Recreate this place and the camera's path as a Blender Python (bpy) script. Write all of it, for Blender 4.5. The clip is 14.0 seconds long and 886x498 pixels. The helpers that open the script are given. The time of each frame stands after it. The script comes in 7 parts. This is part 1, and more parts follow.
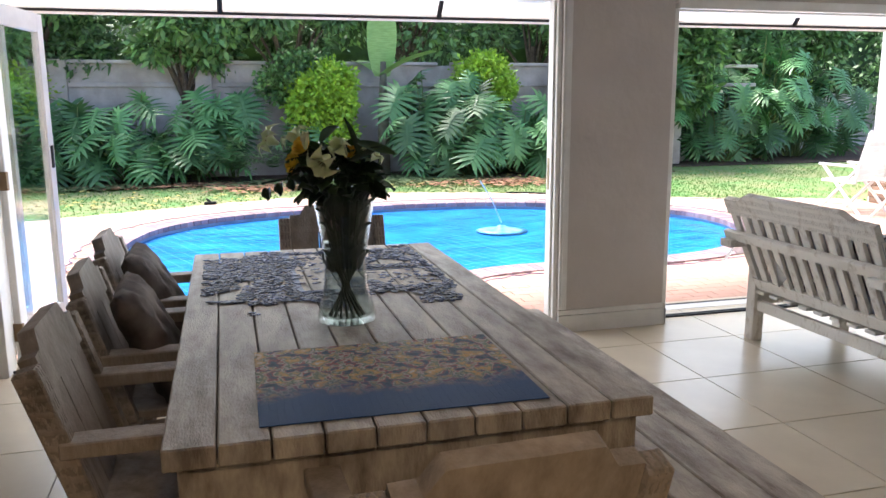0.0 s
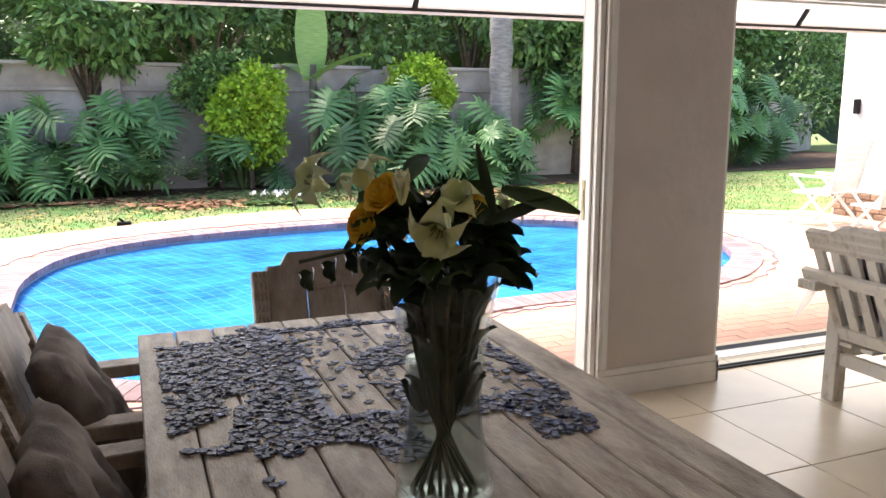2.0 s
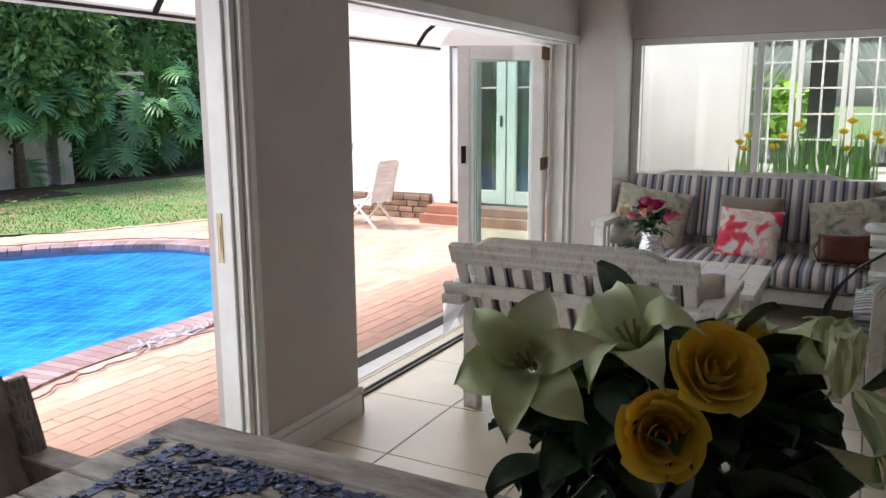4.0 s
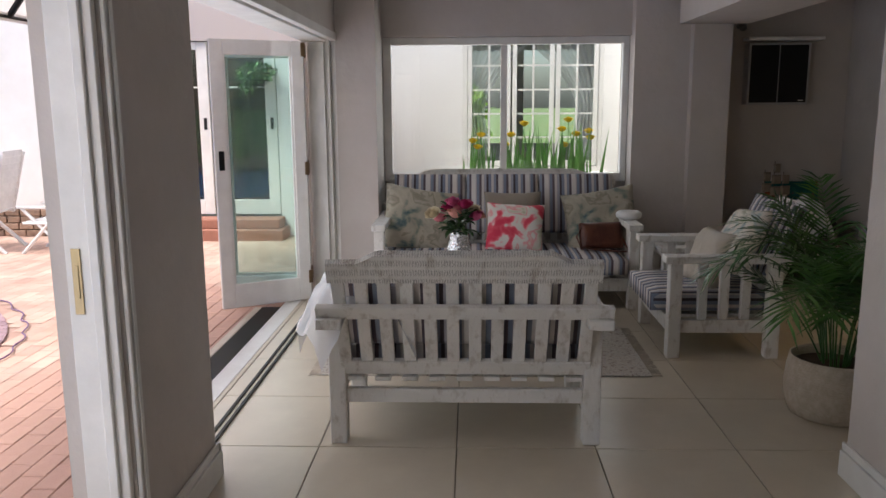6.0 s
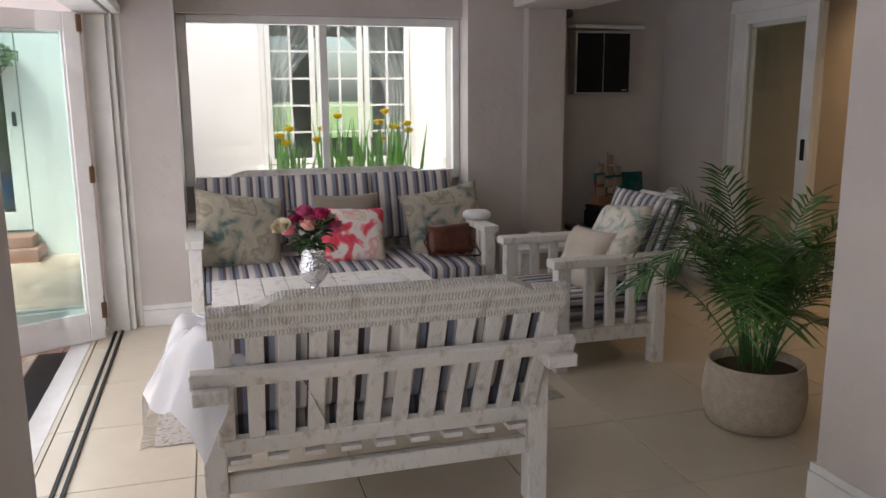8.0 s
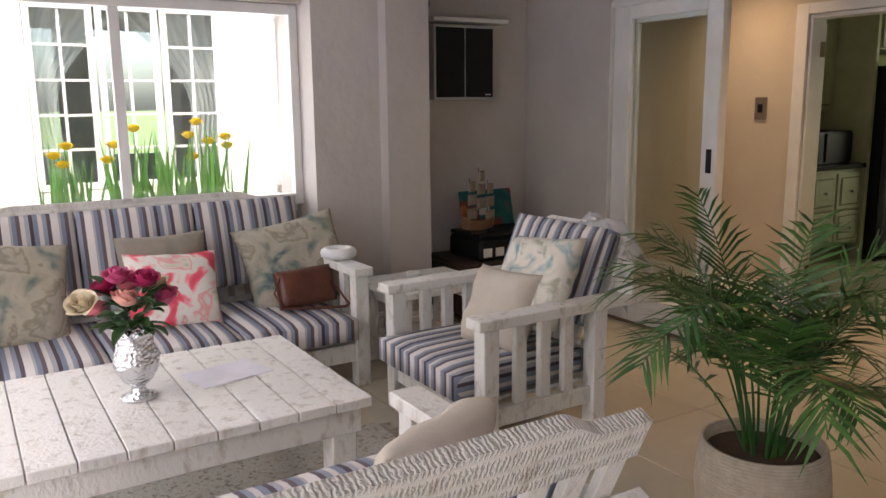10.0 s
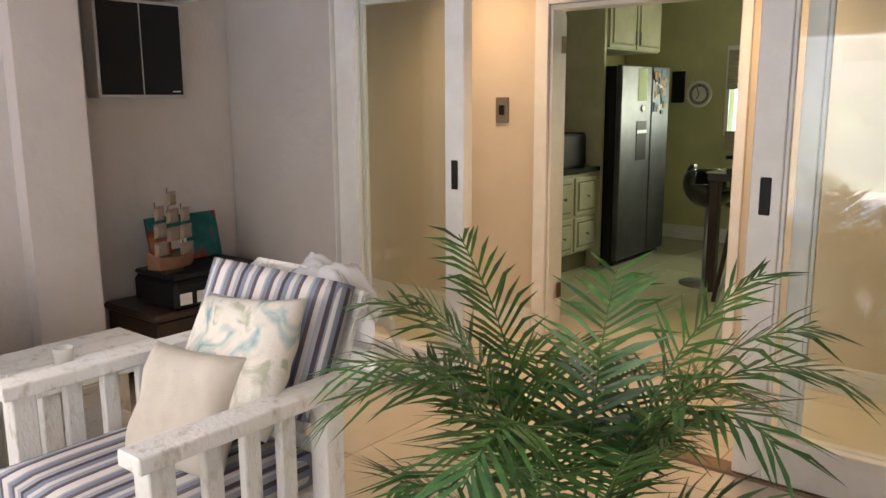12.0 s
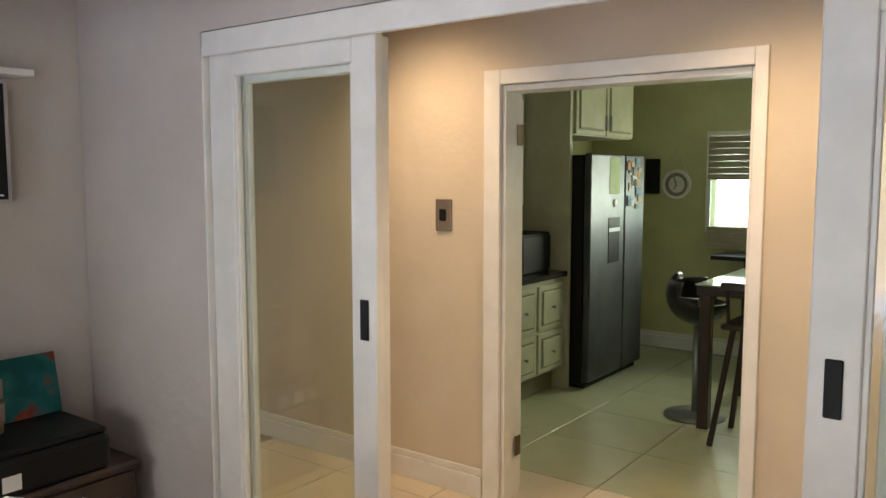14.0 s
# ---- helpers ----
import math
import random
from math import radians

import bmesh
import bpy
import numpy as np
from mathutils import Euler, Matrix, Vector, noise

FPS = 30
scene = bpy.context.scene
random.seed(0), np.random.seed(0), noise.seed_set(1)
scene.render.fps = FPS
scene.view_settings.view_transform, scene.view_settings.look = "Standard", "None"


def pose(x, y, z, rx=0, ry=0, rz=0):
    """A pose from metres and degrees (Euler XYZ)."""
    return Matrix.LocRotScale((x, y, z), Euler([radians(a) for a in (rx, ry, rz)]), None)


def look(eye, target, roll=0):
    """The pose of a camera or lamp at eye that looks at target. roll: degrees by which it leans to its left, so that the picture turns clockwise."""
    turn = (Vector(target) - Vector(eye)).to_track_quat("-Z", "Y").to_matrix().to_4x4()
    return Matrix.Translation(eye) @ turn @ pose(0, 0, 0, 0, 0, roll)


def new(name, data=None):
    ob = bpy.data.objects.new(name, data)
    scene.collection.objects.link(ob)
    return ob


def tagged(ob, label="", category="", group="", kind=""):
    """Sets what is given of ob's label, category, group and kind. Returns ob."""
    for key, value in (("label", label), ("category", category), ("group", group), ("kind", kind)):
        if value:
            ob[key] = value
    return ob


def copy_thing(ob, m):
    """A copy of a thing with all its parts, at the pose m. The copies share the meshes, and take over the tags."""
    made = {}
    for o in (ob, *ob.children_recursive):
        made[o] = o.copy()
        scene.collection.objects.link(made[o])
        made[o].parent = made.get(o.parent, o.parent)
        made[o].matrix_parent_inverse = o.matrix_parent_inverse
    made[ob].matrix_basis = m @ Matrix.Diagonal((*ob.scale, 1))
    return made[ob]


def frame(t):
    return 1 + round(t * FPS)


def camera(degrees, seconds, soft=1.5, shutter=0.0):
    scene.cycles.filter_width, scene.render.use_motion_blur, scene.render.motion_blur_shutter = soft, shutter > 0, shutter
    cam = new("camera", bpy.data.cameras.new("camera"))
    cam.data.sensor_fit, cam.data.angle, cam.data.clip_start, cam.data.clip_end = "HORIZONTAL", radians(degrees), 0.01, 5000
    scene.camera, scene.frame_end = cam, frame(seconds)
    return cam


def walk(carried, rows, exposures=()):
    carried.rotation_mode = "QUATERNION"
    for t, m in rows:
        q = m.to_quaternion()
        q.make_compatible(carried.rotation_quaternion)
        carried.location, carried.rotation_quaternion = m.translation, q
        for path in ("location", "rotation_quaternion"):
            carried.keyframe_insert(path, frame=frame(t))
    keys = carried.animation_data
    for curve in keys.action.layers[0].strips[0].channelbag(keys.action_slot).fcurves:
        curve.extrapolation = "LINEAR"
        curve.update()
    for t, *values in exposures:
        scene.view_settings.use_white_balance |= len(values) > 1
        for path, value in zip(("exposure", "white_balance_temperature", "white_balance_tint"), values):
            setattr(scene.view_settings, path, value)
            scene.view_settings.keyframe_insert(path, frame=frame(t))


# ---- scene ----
cam = camera(58.5, 14.0)
PATH = [
    (0, (0.096, -0.129, 1.453), (0.615, 1.766, 1.084), -0.3),
    (0.5, (0.147, 0.238, 1.448), (0.673, 2.131, 1.076), -0.2),
    (1, (0.161, 0.513, 1.452), (0.686, 2.406, 1.075), -0.1),
    (1.5, (0.141, 0.765, 1.454), (0.695, 2.652, 1.092), -0.2),
    (2, (-0.058, 1.082, 1.461), (0.669, 2.911, 1.106), -0.1),
    (2.5, (-0.179, 1.415, 1.472), (0.891, 3.067, 1.118), 0.1),
    (3, (-0.246, 1.6, 1.525), (1.064, 3.069, 1.17), -0.4),
    (3.5, (-0.304, 1.921, 1.536), (1.273, 3.098, 1.182), -0.1),
    (4, (-0.296, 2.201, 1.526), (1.438, 3.131, 1.165), -0.3),
    (6.5, (-0.147, 3.508, 1.502), (1.817, 3.385, 1.142), -0.4),
    (7, (0.025, 3.657, 1.475), (1.969, 3.361, 1.109), -0.5),
    (9.5, (1.655, 3.939, 1.503), (3.407, 3.048, 1.133), -0.4),
    (10, (1.912, 3.841, 1.471), (3.585, 2.806, 1.108), -0.6),
    (10.5, (2.131, 3.718, 1.488), (3.719, 2.561, 1.114), -0.4),
    (11, (2.363, 3.591, 1.479), (3.832, 2.288, 1.102), -0.3),
    (11.5, (2.528, 3.336, 1.476), (3.853, 1.885, 1.103), -0.5),
    (12, (2.686, 3.067, 1.474), (3.924, 1.541, 1.104), -0.3),
    (12.5, (2.807, 2.799, 1.495), (4.017, 1.25, 1.127), -0.2),
    (13, (2.881, 2.474, 1.51), (4.085, 0.911, 1.183), -0.4),
    (13.5, (3.022, 2.241, 1.569), (4.227, 0.669, 1.295), -0.1),
    (14, (3.244, 2.043, 1.613), (4.432, 0.446, 1.425), 0.0),
]
# exposure of the clip's camera: it opens up as it turns from the garden to the room
EXPO = [(0.0, 1.6, 6400, 11), (1.5, 1.5, 6500, 10), (2.0, 1.6, 7200, 14), (2.5, 1.3, 7500, 17), (3.0, 1.05, 7000, 12), (3.5, 0.95, 6400, 12), (4.0, 0.95, 6450, 10), (6.5, 0.52, 6500, 15), (7.0, 0.88, 6600, 13),
        (9.5, 1.2, 6600, 20), (10.0, 1.75, 6700, 18), (11.0, 2.4, 6900, 20), (12.5, 2.65, 6700, 13), (13.5, 2.65, 6400, 10), (14.0, 2.6, 6400, 10)]
walk(cam, [(t, look(eye, target, roll)) for t, eye, target, roll in PATH], EXPO)

# ---- light ----
world = bpy.data.worlds.new("sky")
scene.world = world
world.use_nodes = True
wn = world.node_tree
sky = wn.nodes.new("ShaderNodeTexSky")
sky.sky_type = "NISHITA"
sky.sun_disc = False
SUN_EL, SUN_AZ = radians(58), radians(325)
sky.sun_elevation, sky.sun_rotation = SUN_EL, SUN_AZ
sky.dust_density = 3.0
wn.links.new(sky.outputs[0], wn.nodes["Background"].inputs[0])
wn.nodes["Background"].inputs[1].default_value = 0.15
sun = bpy.data.lights.new("sun", "SUN")
sun.energy, sun.angle, sun.color = 3.2, radians(25), (1, 0.96, 0.9)
sd = Vector((math.sin(SUN_AZ) * math.cos(SUN_EL), math.cos(SUN_AZ) * math.cos(SUN_EL), math.sin(SUN_EL)))
new("sun", sun).matrix_world = look(sd * 30, (0, 0, 0))


def lamp(name, kind, energy, m, color=(1, 1, 1), size=0.1, size_y=None):
    la = bpy.data.lights.new(name, kind)
    la.energy, la.color = energy, color
    if kind == "AREA":
        la.shape, la.size, la.size_y = "RECTANGLE", size, size_y or size
    else:
        la.shadow_soft_size = size
        if kind == "SPOT":
            la.spot_size, la.spot_blend = radians(125), 1.0
    ob = new(name, la)
    ob.matrix_world = m
    return ob


DAY = (0.93, 0.97, 1.0)
lamp("daylight_dining", "AREA", 12, pose(0.5, 4.75, 1.1, -90, 0, 0) @ pose(0, 0, 0, 0, 0, 0), DAY, 2.9, 1.9)
lamp("daylight_lounge", "AREA", 10, pose(4.4, 4.75, 1.1, -90, 0, 0), DAY, 2.9, 1.9)
lamp("daylight_window", "AREA", 6, look((6.95, 2.95, 1.45), (0, 2.95, 1.0)), DAY, 1.9, 1.1)
lamp("corridor_downlight", "SPOT", 15, look((5.62, -0.6, 2.58), (5.62, -0.75, 0)), (1.0, 0.68, 0.38), 0.12)
lamp("corridor_downlight", "SPOT", 20, look((4.0, -0.5, 2.58), (4.0, -0.5, 0)), (1.0, 0.68, 0.38), 0.12)
lamp("kitchen_daylight", "AREA", 7, look((4.6, -5.0, 1.4), (4.9, 0, 0.6)), (0.95, 1.0, 0.75), 1.0, 0.9)


lamp("dining_downlight", "SPOT", 48, look((0.3, -0.9, 2.6), (0.3, -0.4, 0)), (1.0, 0.72, 0.45), 0.08)


# ---- materials ----
def mat(name, color, rough=0.6, metal=0.0, color2=None, scale=6.0, stretch=(1, 1, 1), bump=0.0, bscale=60.0, sub=0.0, mix=(0.4, 0.65), spec=0.5, coat=0.0, rand=0.0):
    m = bpy.data.materials.new(name)
    m.use_nodes = True
    nt = m.node_tree
    N, L = nt.nodes, nt.links
    b = N["Principled BSDF"]
    b.inputs["Roughness"].default_value = rough
    b.inputs["Metallic"].default_value = metal
    b.inputs["Specular IOR Level"].default_value = spec
    b.inputs["Coat Weight"].default_value = coat
    tc = N.new("ShaderNodeTexCoord")
    mp = N.new("ShaderNodeMapping")
    mp.inputs["Scale"].default_value = stretch
    L.new(tc.outputs["Object"], mp.inputs[0])
    c2 = color2 or tuple(c * 0.86 for c in color)
    no = N.new("ShaderNodeTexNoise")
    no.inputs["Scale"].default_value = scale
    no.inputs["Detail"].default_value = 6
    no.inputs["Roughness"].default_value = 0.62
    L.new(mp.outputs[0], no.inputs["Vector"])
    r = N.new("ShaderNodeValToRGB")
    r.color_ramp.elements[0].position, r.color_ramp.elements[1].position = mix
    r.color_ramp.elements[0].color, r.color_ramp.elements[1].color = (*c2, 1), (*color, 1)
    L.new(no.outputs[0], r.inputs[0])
    out = r.outputs[0]
    if rand:
        oi = N.new("ShaderNodeObjectInfo")
        hs = N.new("ShaderNodeHueSaturation")
        mr = N.new("ShaderNodeMapRange")
        mr.inputs[3].default_value, mr.inputs[4].default_value = 1 - rand, 1 + rand
        L.new(oi.outputs["Random"], mr.inputs[0])
        L.new(mr.outputs[0], hs.inputs["Value"])
        L.new(out, hs.inputs["Color"])
        out = hs.outputs[0]
    L.new(out, b.inputs["Base Color"])
    if bump:
        n2 = N.new("ShaderNodeTexNoise")
        n2.inputs["Scale"].default_value = bscale
        n2.inputs["Detail"].default_value = 4
        L.new(mp.outputs[0], n2.inputs["Vector"])
        bp = N.new("ShaderNodeBump")
        bp.inputs["Strength"].default_value = bump
        bp.inputs["Distance"].default_value = 0.01
        L.new(n2.outputs[0], bp.inputs["Height"])
        L.new(bp.outputs[0], b.inputs["Normal"])
    if sub:
        b.inputs["Subsurface Weight"].default_value = sub
    return m


def stripes(name, stops, period, bump=0.15):
    """Woven stripes across local x."""
    m = mat(name, (0.5, 0.5, 0.5), 0.9, bump=bump, bscale=300)
    N, L = m.node_tree.nodes, m.node_tree.links
    tc, sx = N.new("ShaderNodeTexCoord"), N.new("ShaderNodeSeparateXYZ")
    L.new(tc.outputs["Object"], sx.inputs[0])
    sxz = N.new("ShaderNodeMath")
    sxz.operation = "ADD"
    L.new(sx.outputs[0], sxz.inputs[0])
    sn_, ab, gt_, mz = N.new("ShaderNodeSeparateXYZ"), N.new("ShaderNodeMath"), N.new("ShaderNodeMath"), N.new("ShaderNodeMath")
    ab.operation, gt_.operation, mz.operation = "ABSOLUTE", "GREATER_THAN", "MULTIPLY"
    gt_.inputs[1].default_value = 0.8
    L.new(tc.outputs["Normal"], sn_.inputs[0])
    L.new(sn_.outputs[0], ab.inputs[0])
    L.new(ab.outputs[0], gt_.inputs[0])
    L.new(gt_.outputs[0], mz.inputs[0])
    L.new(sx.outputs[2], mz.inputs[1])
    L.new(mz.outputs[0], sxz.inputs[1])
    mu = N.new("ShaderNodeMath")
    mu.operation = "MULTIPLY"
    mu.inputs[1].default_value = 1 / period
    L.new(sxz.outputs[0], mu.inputs[0])
    fr = N.new("ShaderNodeMath")
    fr.operation = "FRACT"
    L.new(mu.outputs[0], fr.inputs[0])
    r = N.new("ShaderNodeValToRGB")
    r.color_ramp.interpolation = "CONSTANT"
    els = r.color_ramp.elements
    els[0].position, els[0].color = 0, (*stops[0][1], 1)
    els[1].position, els[1].color = stops[1][0], (*stops[1][1], 1)
    for p, c in stops[2:]:
        els.new(p).color = (*c, 1)
    L.new(fr.outputs[0], r.inputs[0])
    L.new(r.outputs[0], N["Principled BSDF"].inputs["Base Color"])
    return m


def glass_mat(name, tint=(1, 1, 1)):
    m = bpy.data.materials.new(name)
    m.use_nodes = True
    N, L = m.node_tree.nodes, m.node_tree.links
    N.remove(N["Principled BSDF"])
    t, g, mx, lw, pw, ma = N.new("ShaderNodeBsdfTransparent"), N.new("ShaderNodeBsdfGlossy"), N.new("ShaderNodeMixShader"), N.new("ShaderNodeLayerWeight"), N.new("ShaderNodeMath"), N.new("ShaderNodeMath")
    t.inputs[0].default_value = (*tint, 1)
    g.inputs["Roughness"].default_value = 0.0
    lw.inputs[0].default_value = 0.5
    pw.operation, ma.operation = "POWER", "MULTIPLY_ADD"
    pw.inputs[1].default_value, ma.inputs[1].default_value, ma.inputs[2].default_value = 4.0, 0.8, 0.05
    L.new(lw.outputs["Facing"], pw.inputs[0])
    L.new(pw.outputs[0], ma.inputs[0])
    L.new(ma.outputs[0], mx.inputs[0])
    L.new(t.outputs[0], mx.inputs[1])
    L.new(g.outputs[0], mx.inputs[2])
    L.new(mx.outputs[0], N["Material Output"].inputs[0])
    return m


M_WALL = mat("grey_plaster", (0.56, 0.515, 0.48), 0.85, color2=(0.52, 0.475, 0.44), scale=2.5, bump=0.6, bscale=14)
M_WALLW = mat("warm_plaster", (0.62, 0.54, 0.42), 0.85, color2=(0.58, 0.5, 0.39), scale=2.5, bump=0.2, bscale=26)
M_GREEN = mat("green_paint", (0.56, 0.56, 0.3), 0.8, scale=2)
M_WHITE = mat("white_paint", (0.78, 0.77, 0.74), 0.45, color2=(0.7, 0.69, 0.66), scale=5, bump=0.08, bscale=40)
M_CEIL = mat("ceiling_paint", (0.7, 0.68, 0.66), 0.9, scale=2)
M_OUTW = mat("white_outdoor_plaster", (0.82, 0.81, 0.79), 0.9, color2=(0.76, 0.75, 0.73), scale=1.5, bump=0.3, bscale=20)
M_TILE = mat("cream_floor_tile", (0.62, 0.55, 0.43), 0.28, color2=(0.57, 0.5, 0.39), scale=3, rand=0.03, bump=0.02, bscale=8)
# kitchen copy of the cream tile, greenish daylight put into its colour
M_TILEK = mat("green_lit_floor_tile", (0.42, 0.43, 0.29), 0.3, color2=(0.36, 0.37, 0.24), scale=2.5, rand=0.03, bump=0.03, bscale=6)
M_GROUT = mat("grout", (0.3, 0.26, 0.2), 0.9)
M_WASH = mat("whitewashed_wood", (0.73, 0.71, 0.67), 0.7, color2=(0.47, 0.42, 0.36), scale=22, stretch=(1, 1, 0.5), bump=0.5, bscale=70, mix=(0.28, 0.47), rand=0.06)
M_TABLE = mat("weathered_grey_wood", (0.44, 0.4, 0.345), 0.55, color2=(0.15, 0.12, 0.1), scale=5, stretch=(3.0, 0.8, 1), bump=0.4, bscale=60, mix=(0.33, 0.62), rand=0.12)
M_CHAIR = mat("dark_washed_wood", (0.36, 0.31, 0.265), 0.65, color2=(0.17, 0.14, 0.115), scale=7, stretch=(2, 2, 0.8), bump=0.35, bscale=60, mix=(0.3, 0.65))


def carved(base, name, period):
    """The wood of a board with rows of small gouges cut by hand."""
    m = base.copy()
    m.name = name
    N, L = m.node_tree.nodes, m.node_tree.links
    b = N["Principled BSDF"]
    tc, wa, mr, mx, rp, bp = N.new("ShaderNodeTexCoord"), N.new("ShaderNodeTexWave"), N.new("ShaderNodeMapping"), N.new("ShaderNodeMix"), N.new("ShaderNodeValToRGB"), N.new("ShaderNodeBump")
    wa.bands_direction = "X"
    mr.inputs["Scale"].default_value = (1, 1, 0.7)
    wa.inputs["Scale"].default_value, wa.inputs["Distortion"].default_value, wa.inputs["Detail Scale"].default_value, wa.inputs["Detail"].default_value = 0.32 / period, 5.0, 3.0, 2.0
    L.new(tc.outputs["Object"], mr.inputs[0])
    L.new(mr.outputs[0], wa.inputs["Vector"])
    rp.color_ramp.elements[0].position, rp.color_ramp.elements[1].position = 0.1, 0.4
    row, mul = N.new("ShaderNodeTexWave"), N.new("ShaderNodeMath")
    row.bands_direction, mul.operation = "Z", "MAXIMUM"
    row.inputs["Scale"].default_value, row.inputs["Distortion"].default_value = 7.5, 1.0
    cut = N.new("ShaderNodeMath")
    cut.operation, cut.inputs[1].default_value = "POWER", 3.0
    L.new(tc.outputs["Object"], row.inputs["Vector"])
    L.new(row.outputs[1], cut.inputs[0])
    L.new(cut.outputs[0], mul.inputs[0])
    L.new(wa.outputs[1], mul.inputs[1])
    L.new(mul.outputs[0], rp.inputs[0])
    src = b.inputs["Base Color"].links[0].from_socket
    mx.data_type, mx.blend_type = "RGBA", "MULTIPLY"
    mx.inputs[0].default_value = 0.3
    L.new(src, mx.inputs[6])
    L.new(rp.outputs[0], mx.inputs[7])
    L.new(mx.outputs[2], b.inputs["Base Color"])
    L.new(mul.outputs[0], bp.inputs["Height"])
    bp.inputs["Strength"].default_value, bp.inputs["Distance"].default_value = 1.0, 0.003
    L.new(bp.outputs[0], b.inputs["Normal"])
    return m


M_CARVED = carved(M_WASH, "carved_whitewashed_wood", 0.011)
M_CARVED_D = carved(M_CHAIR, "carved_dark_wood", 0.016)
M_BRASS = mat("brass", (0.42, 0.34, 0.2), 0.35, 0.9)
M_BLACK = mat("black_plastic", (0.012, 0.012, 0.012), 0.45, spec=0.2)
M_STEEL = mat("brushed_steel", (0.32, 0.33, 0.34), 0.35, 0.8, scale=3)
M_GLASS = glass_mat("glass", (0.97, 1.0, 0.99))
M_GLASSG = glass_mat("green_glass", (0.84, 0.95, 0.93))
M_STRIPE = stripes("striped_cushion", [(0, (0.68, 0.64, 0.61)), (0.16, (0.11, 0.085, 0.1)), (0.24, (0.27, 0.3, 0.36)), (0.33, (0.6, 0.56, 0.53)), (0.42, (0.2, 0.23, 0.3)), (0.52, (0.07, 0.055, 0.065)), (0.6, (0.36, 0.36, 0.4)), (0.69, (0.6, 0.56, 0.52)), (0.78, (0.13, 0.1, 0.11)), (0.86, (0.2, 0.235, 0.31)), (0.95, (0.4, 0.38, 0.38))], 0.22)
M_BLUE = stripes("blue_striped_cushion", [(0, (0.12, 0.2, 0.42)), (0.2, (0.35, 0.4, 0.5)), (0.35, (0.05, 0.06, 0.12)), (0.5, (0.16, 0.26, 0.5)), (0.72, (0.3, 0.24, 0.2)), (0.8, (0.05, 0.045, 0.06))], 0.21)
M_GRASS = mat("lawn", (0.1, 0.25, 0.06), 0.9, color2=(0.24, 0.25, 0.11), scale=1.3)
M_SOIL = mat("soil", (0.09, 0.055, 0.035), 0.95, color2=(0.05, 0.03, 0.02), scale=4, bump=0.5, bscale=20)
M_PAVE = mat("pink_paving", (0.54, 0.35, 0.28), 0.8, color2=(0.47, 0.29, 0.23), scale=2.2, rand=0.06, bump=0.2)
M_WATER = mat("pool_cover", (0.03, 0.36, 0.84), 0.16, color2=(0.006, 0.15, 0.58), scale=2.4, stretch=(1, 1.6, 1), mix=(0.36, 0.68), bump=0.8, bscale=9)
M_GWALL = mat("garden_wall", (0.56, 0.53, 0.52), 0.9, color2=(0.36, 0.33, 0.31), scale=1.2, bump=0.2, bscale=12)
M_CANVAS = mat("white_canvas", (0.75, 0.72, 0.7), 0.8)
M_LEAF = mat("leaf", (0.18, 0.33, 0.1), 0.45, color2=(0.08, 0.18, 0.06), scale=3)
M_LEAFD = mat("dark_leaf", (0.17, 0.31, 0.11), 0.45, color2=(0.08, 0.17, 0.06), scale=3)
M_LEAFL = mat("lime_leaf", (0.36, 0.55, 0.05), 0.5, color2=(0.24, 0.44, 0.04), scale=3)
M_BARK = mat("bark", (0.16, 0.12, 0.09), 0.9, color2=(0.08, 0.06, 0.045), scale=8)


# ---- builders ----
def empty(name, m=None, **tags):
    ob = new(name)
    ob.empty_display_size = 0.1
    if m is not None:
        ob.matrix_world = m
    return tagged(ob, **tags)


def mesh(name, bm, material, parent=None, label="", smooth=False, **tags):
    me = bpy.data.meshes.new(name)
    bmesh.ops.recalc_face_normals(bm, faces=bm.faces)
    if smooth:
        for f in bm.faces:
            f.smooth = True
    bm.to_mesh(me)
    bm.free()
    me.materials.append(material)
    ob = new(name, me)
    if parent:
        ob.parent = parent
    return tagged(ob, label=label, **tags)


def part(name, bm, material, parent, label="", smooth=False):
    return mesh(name, bm, material, parent, label, smooth)


def add_box(bm, x0, x1, y0, y1, z0, z1, bevel=0.0, m=None):
    b = bmesh.new()
    bmesh.ops.create_cube(b, size=1)
    for v in b.verts:
        v.co = Vector(((x0 + x1) / 2 + v.co.x * (x1 - x0), (y0 + y1) / 2 + v.co.y * (y1 - y0), (z0 + z1) / 2 + v.co.z * (z1 - z0)))
    if bevel:
        bmesh.ops.bevel(b, geom=b.edges[:], offset=bevel, segments=1, affect="EDGES")
    if m is not None:
        bmesh.ops.transform(b, matrix=m, verts=b.verts)
    join(bm, b)
    return bm


def join(bm, b):
    base = {}
    for v in b.verts:
        base[v] = bm.verts.new(v.co)
    for f in b.faces:
        nf = bm.faces.new([base[v] for v in f.verts])
        nf.smooth = f.smooth
    b.free()


def boxes(*bs, bevel=0.0, m=None):
    bm = bmesh.new()
    for b in bs:
        add_box(bm, *b, bevel=bevel, m=m)
    return bm


def box_part(name, b, material, parent, label="", bevel=0.004, m=None):
    return part(name, boxes(b, bevel=bevel, m=m), material, parent, label)


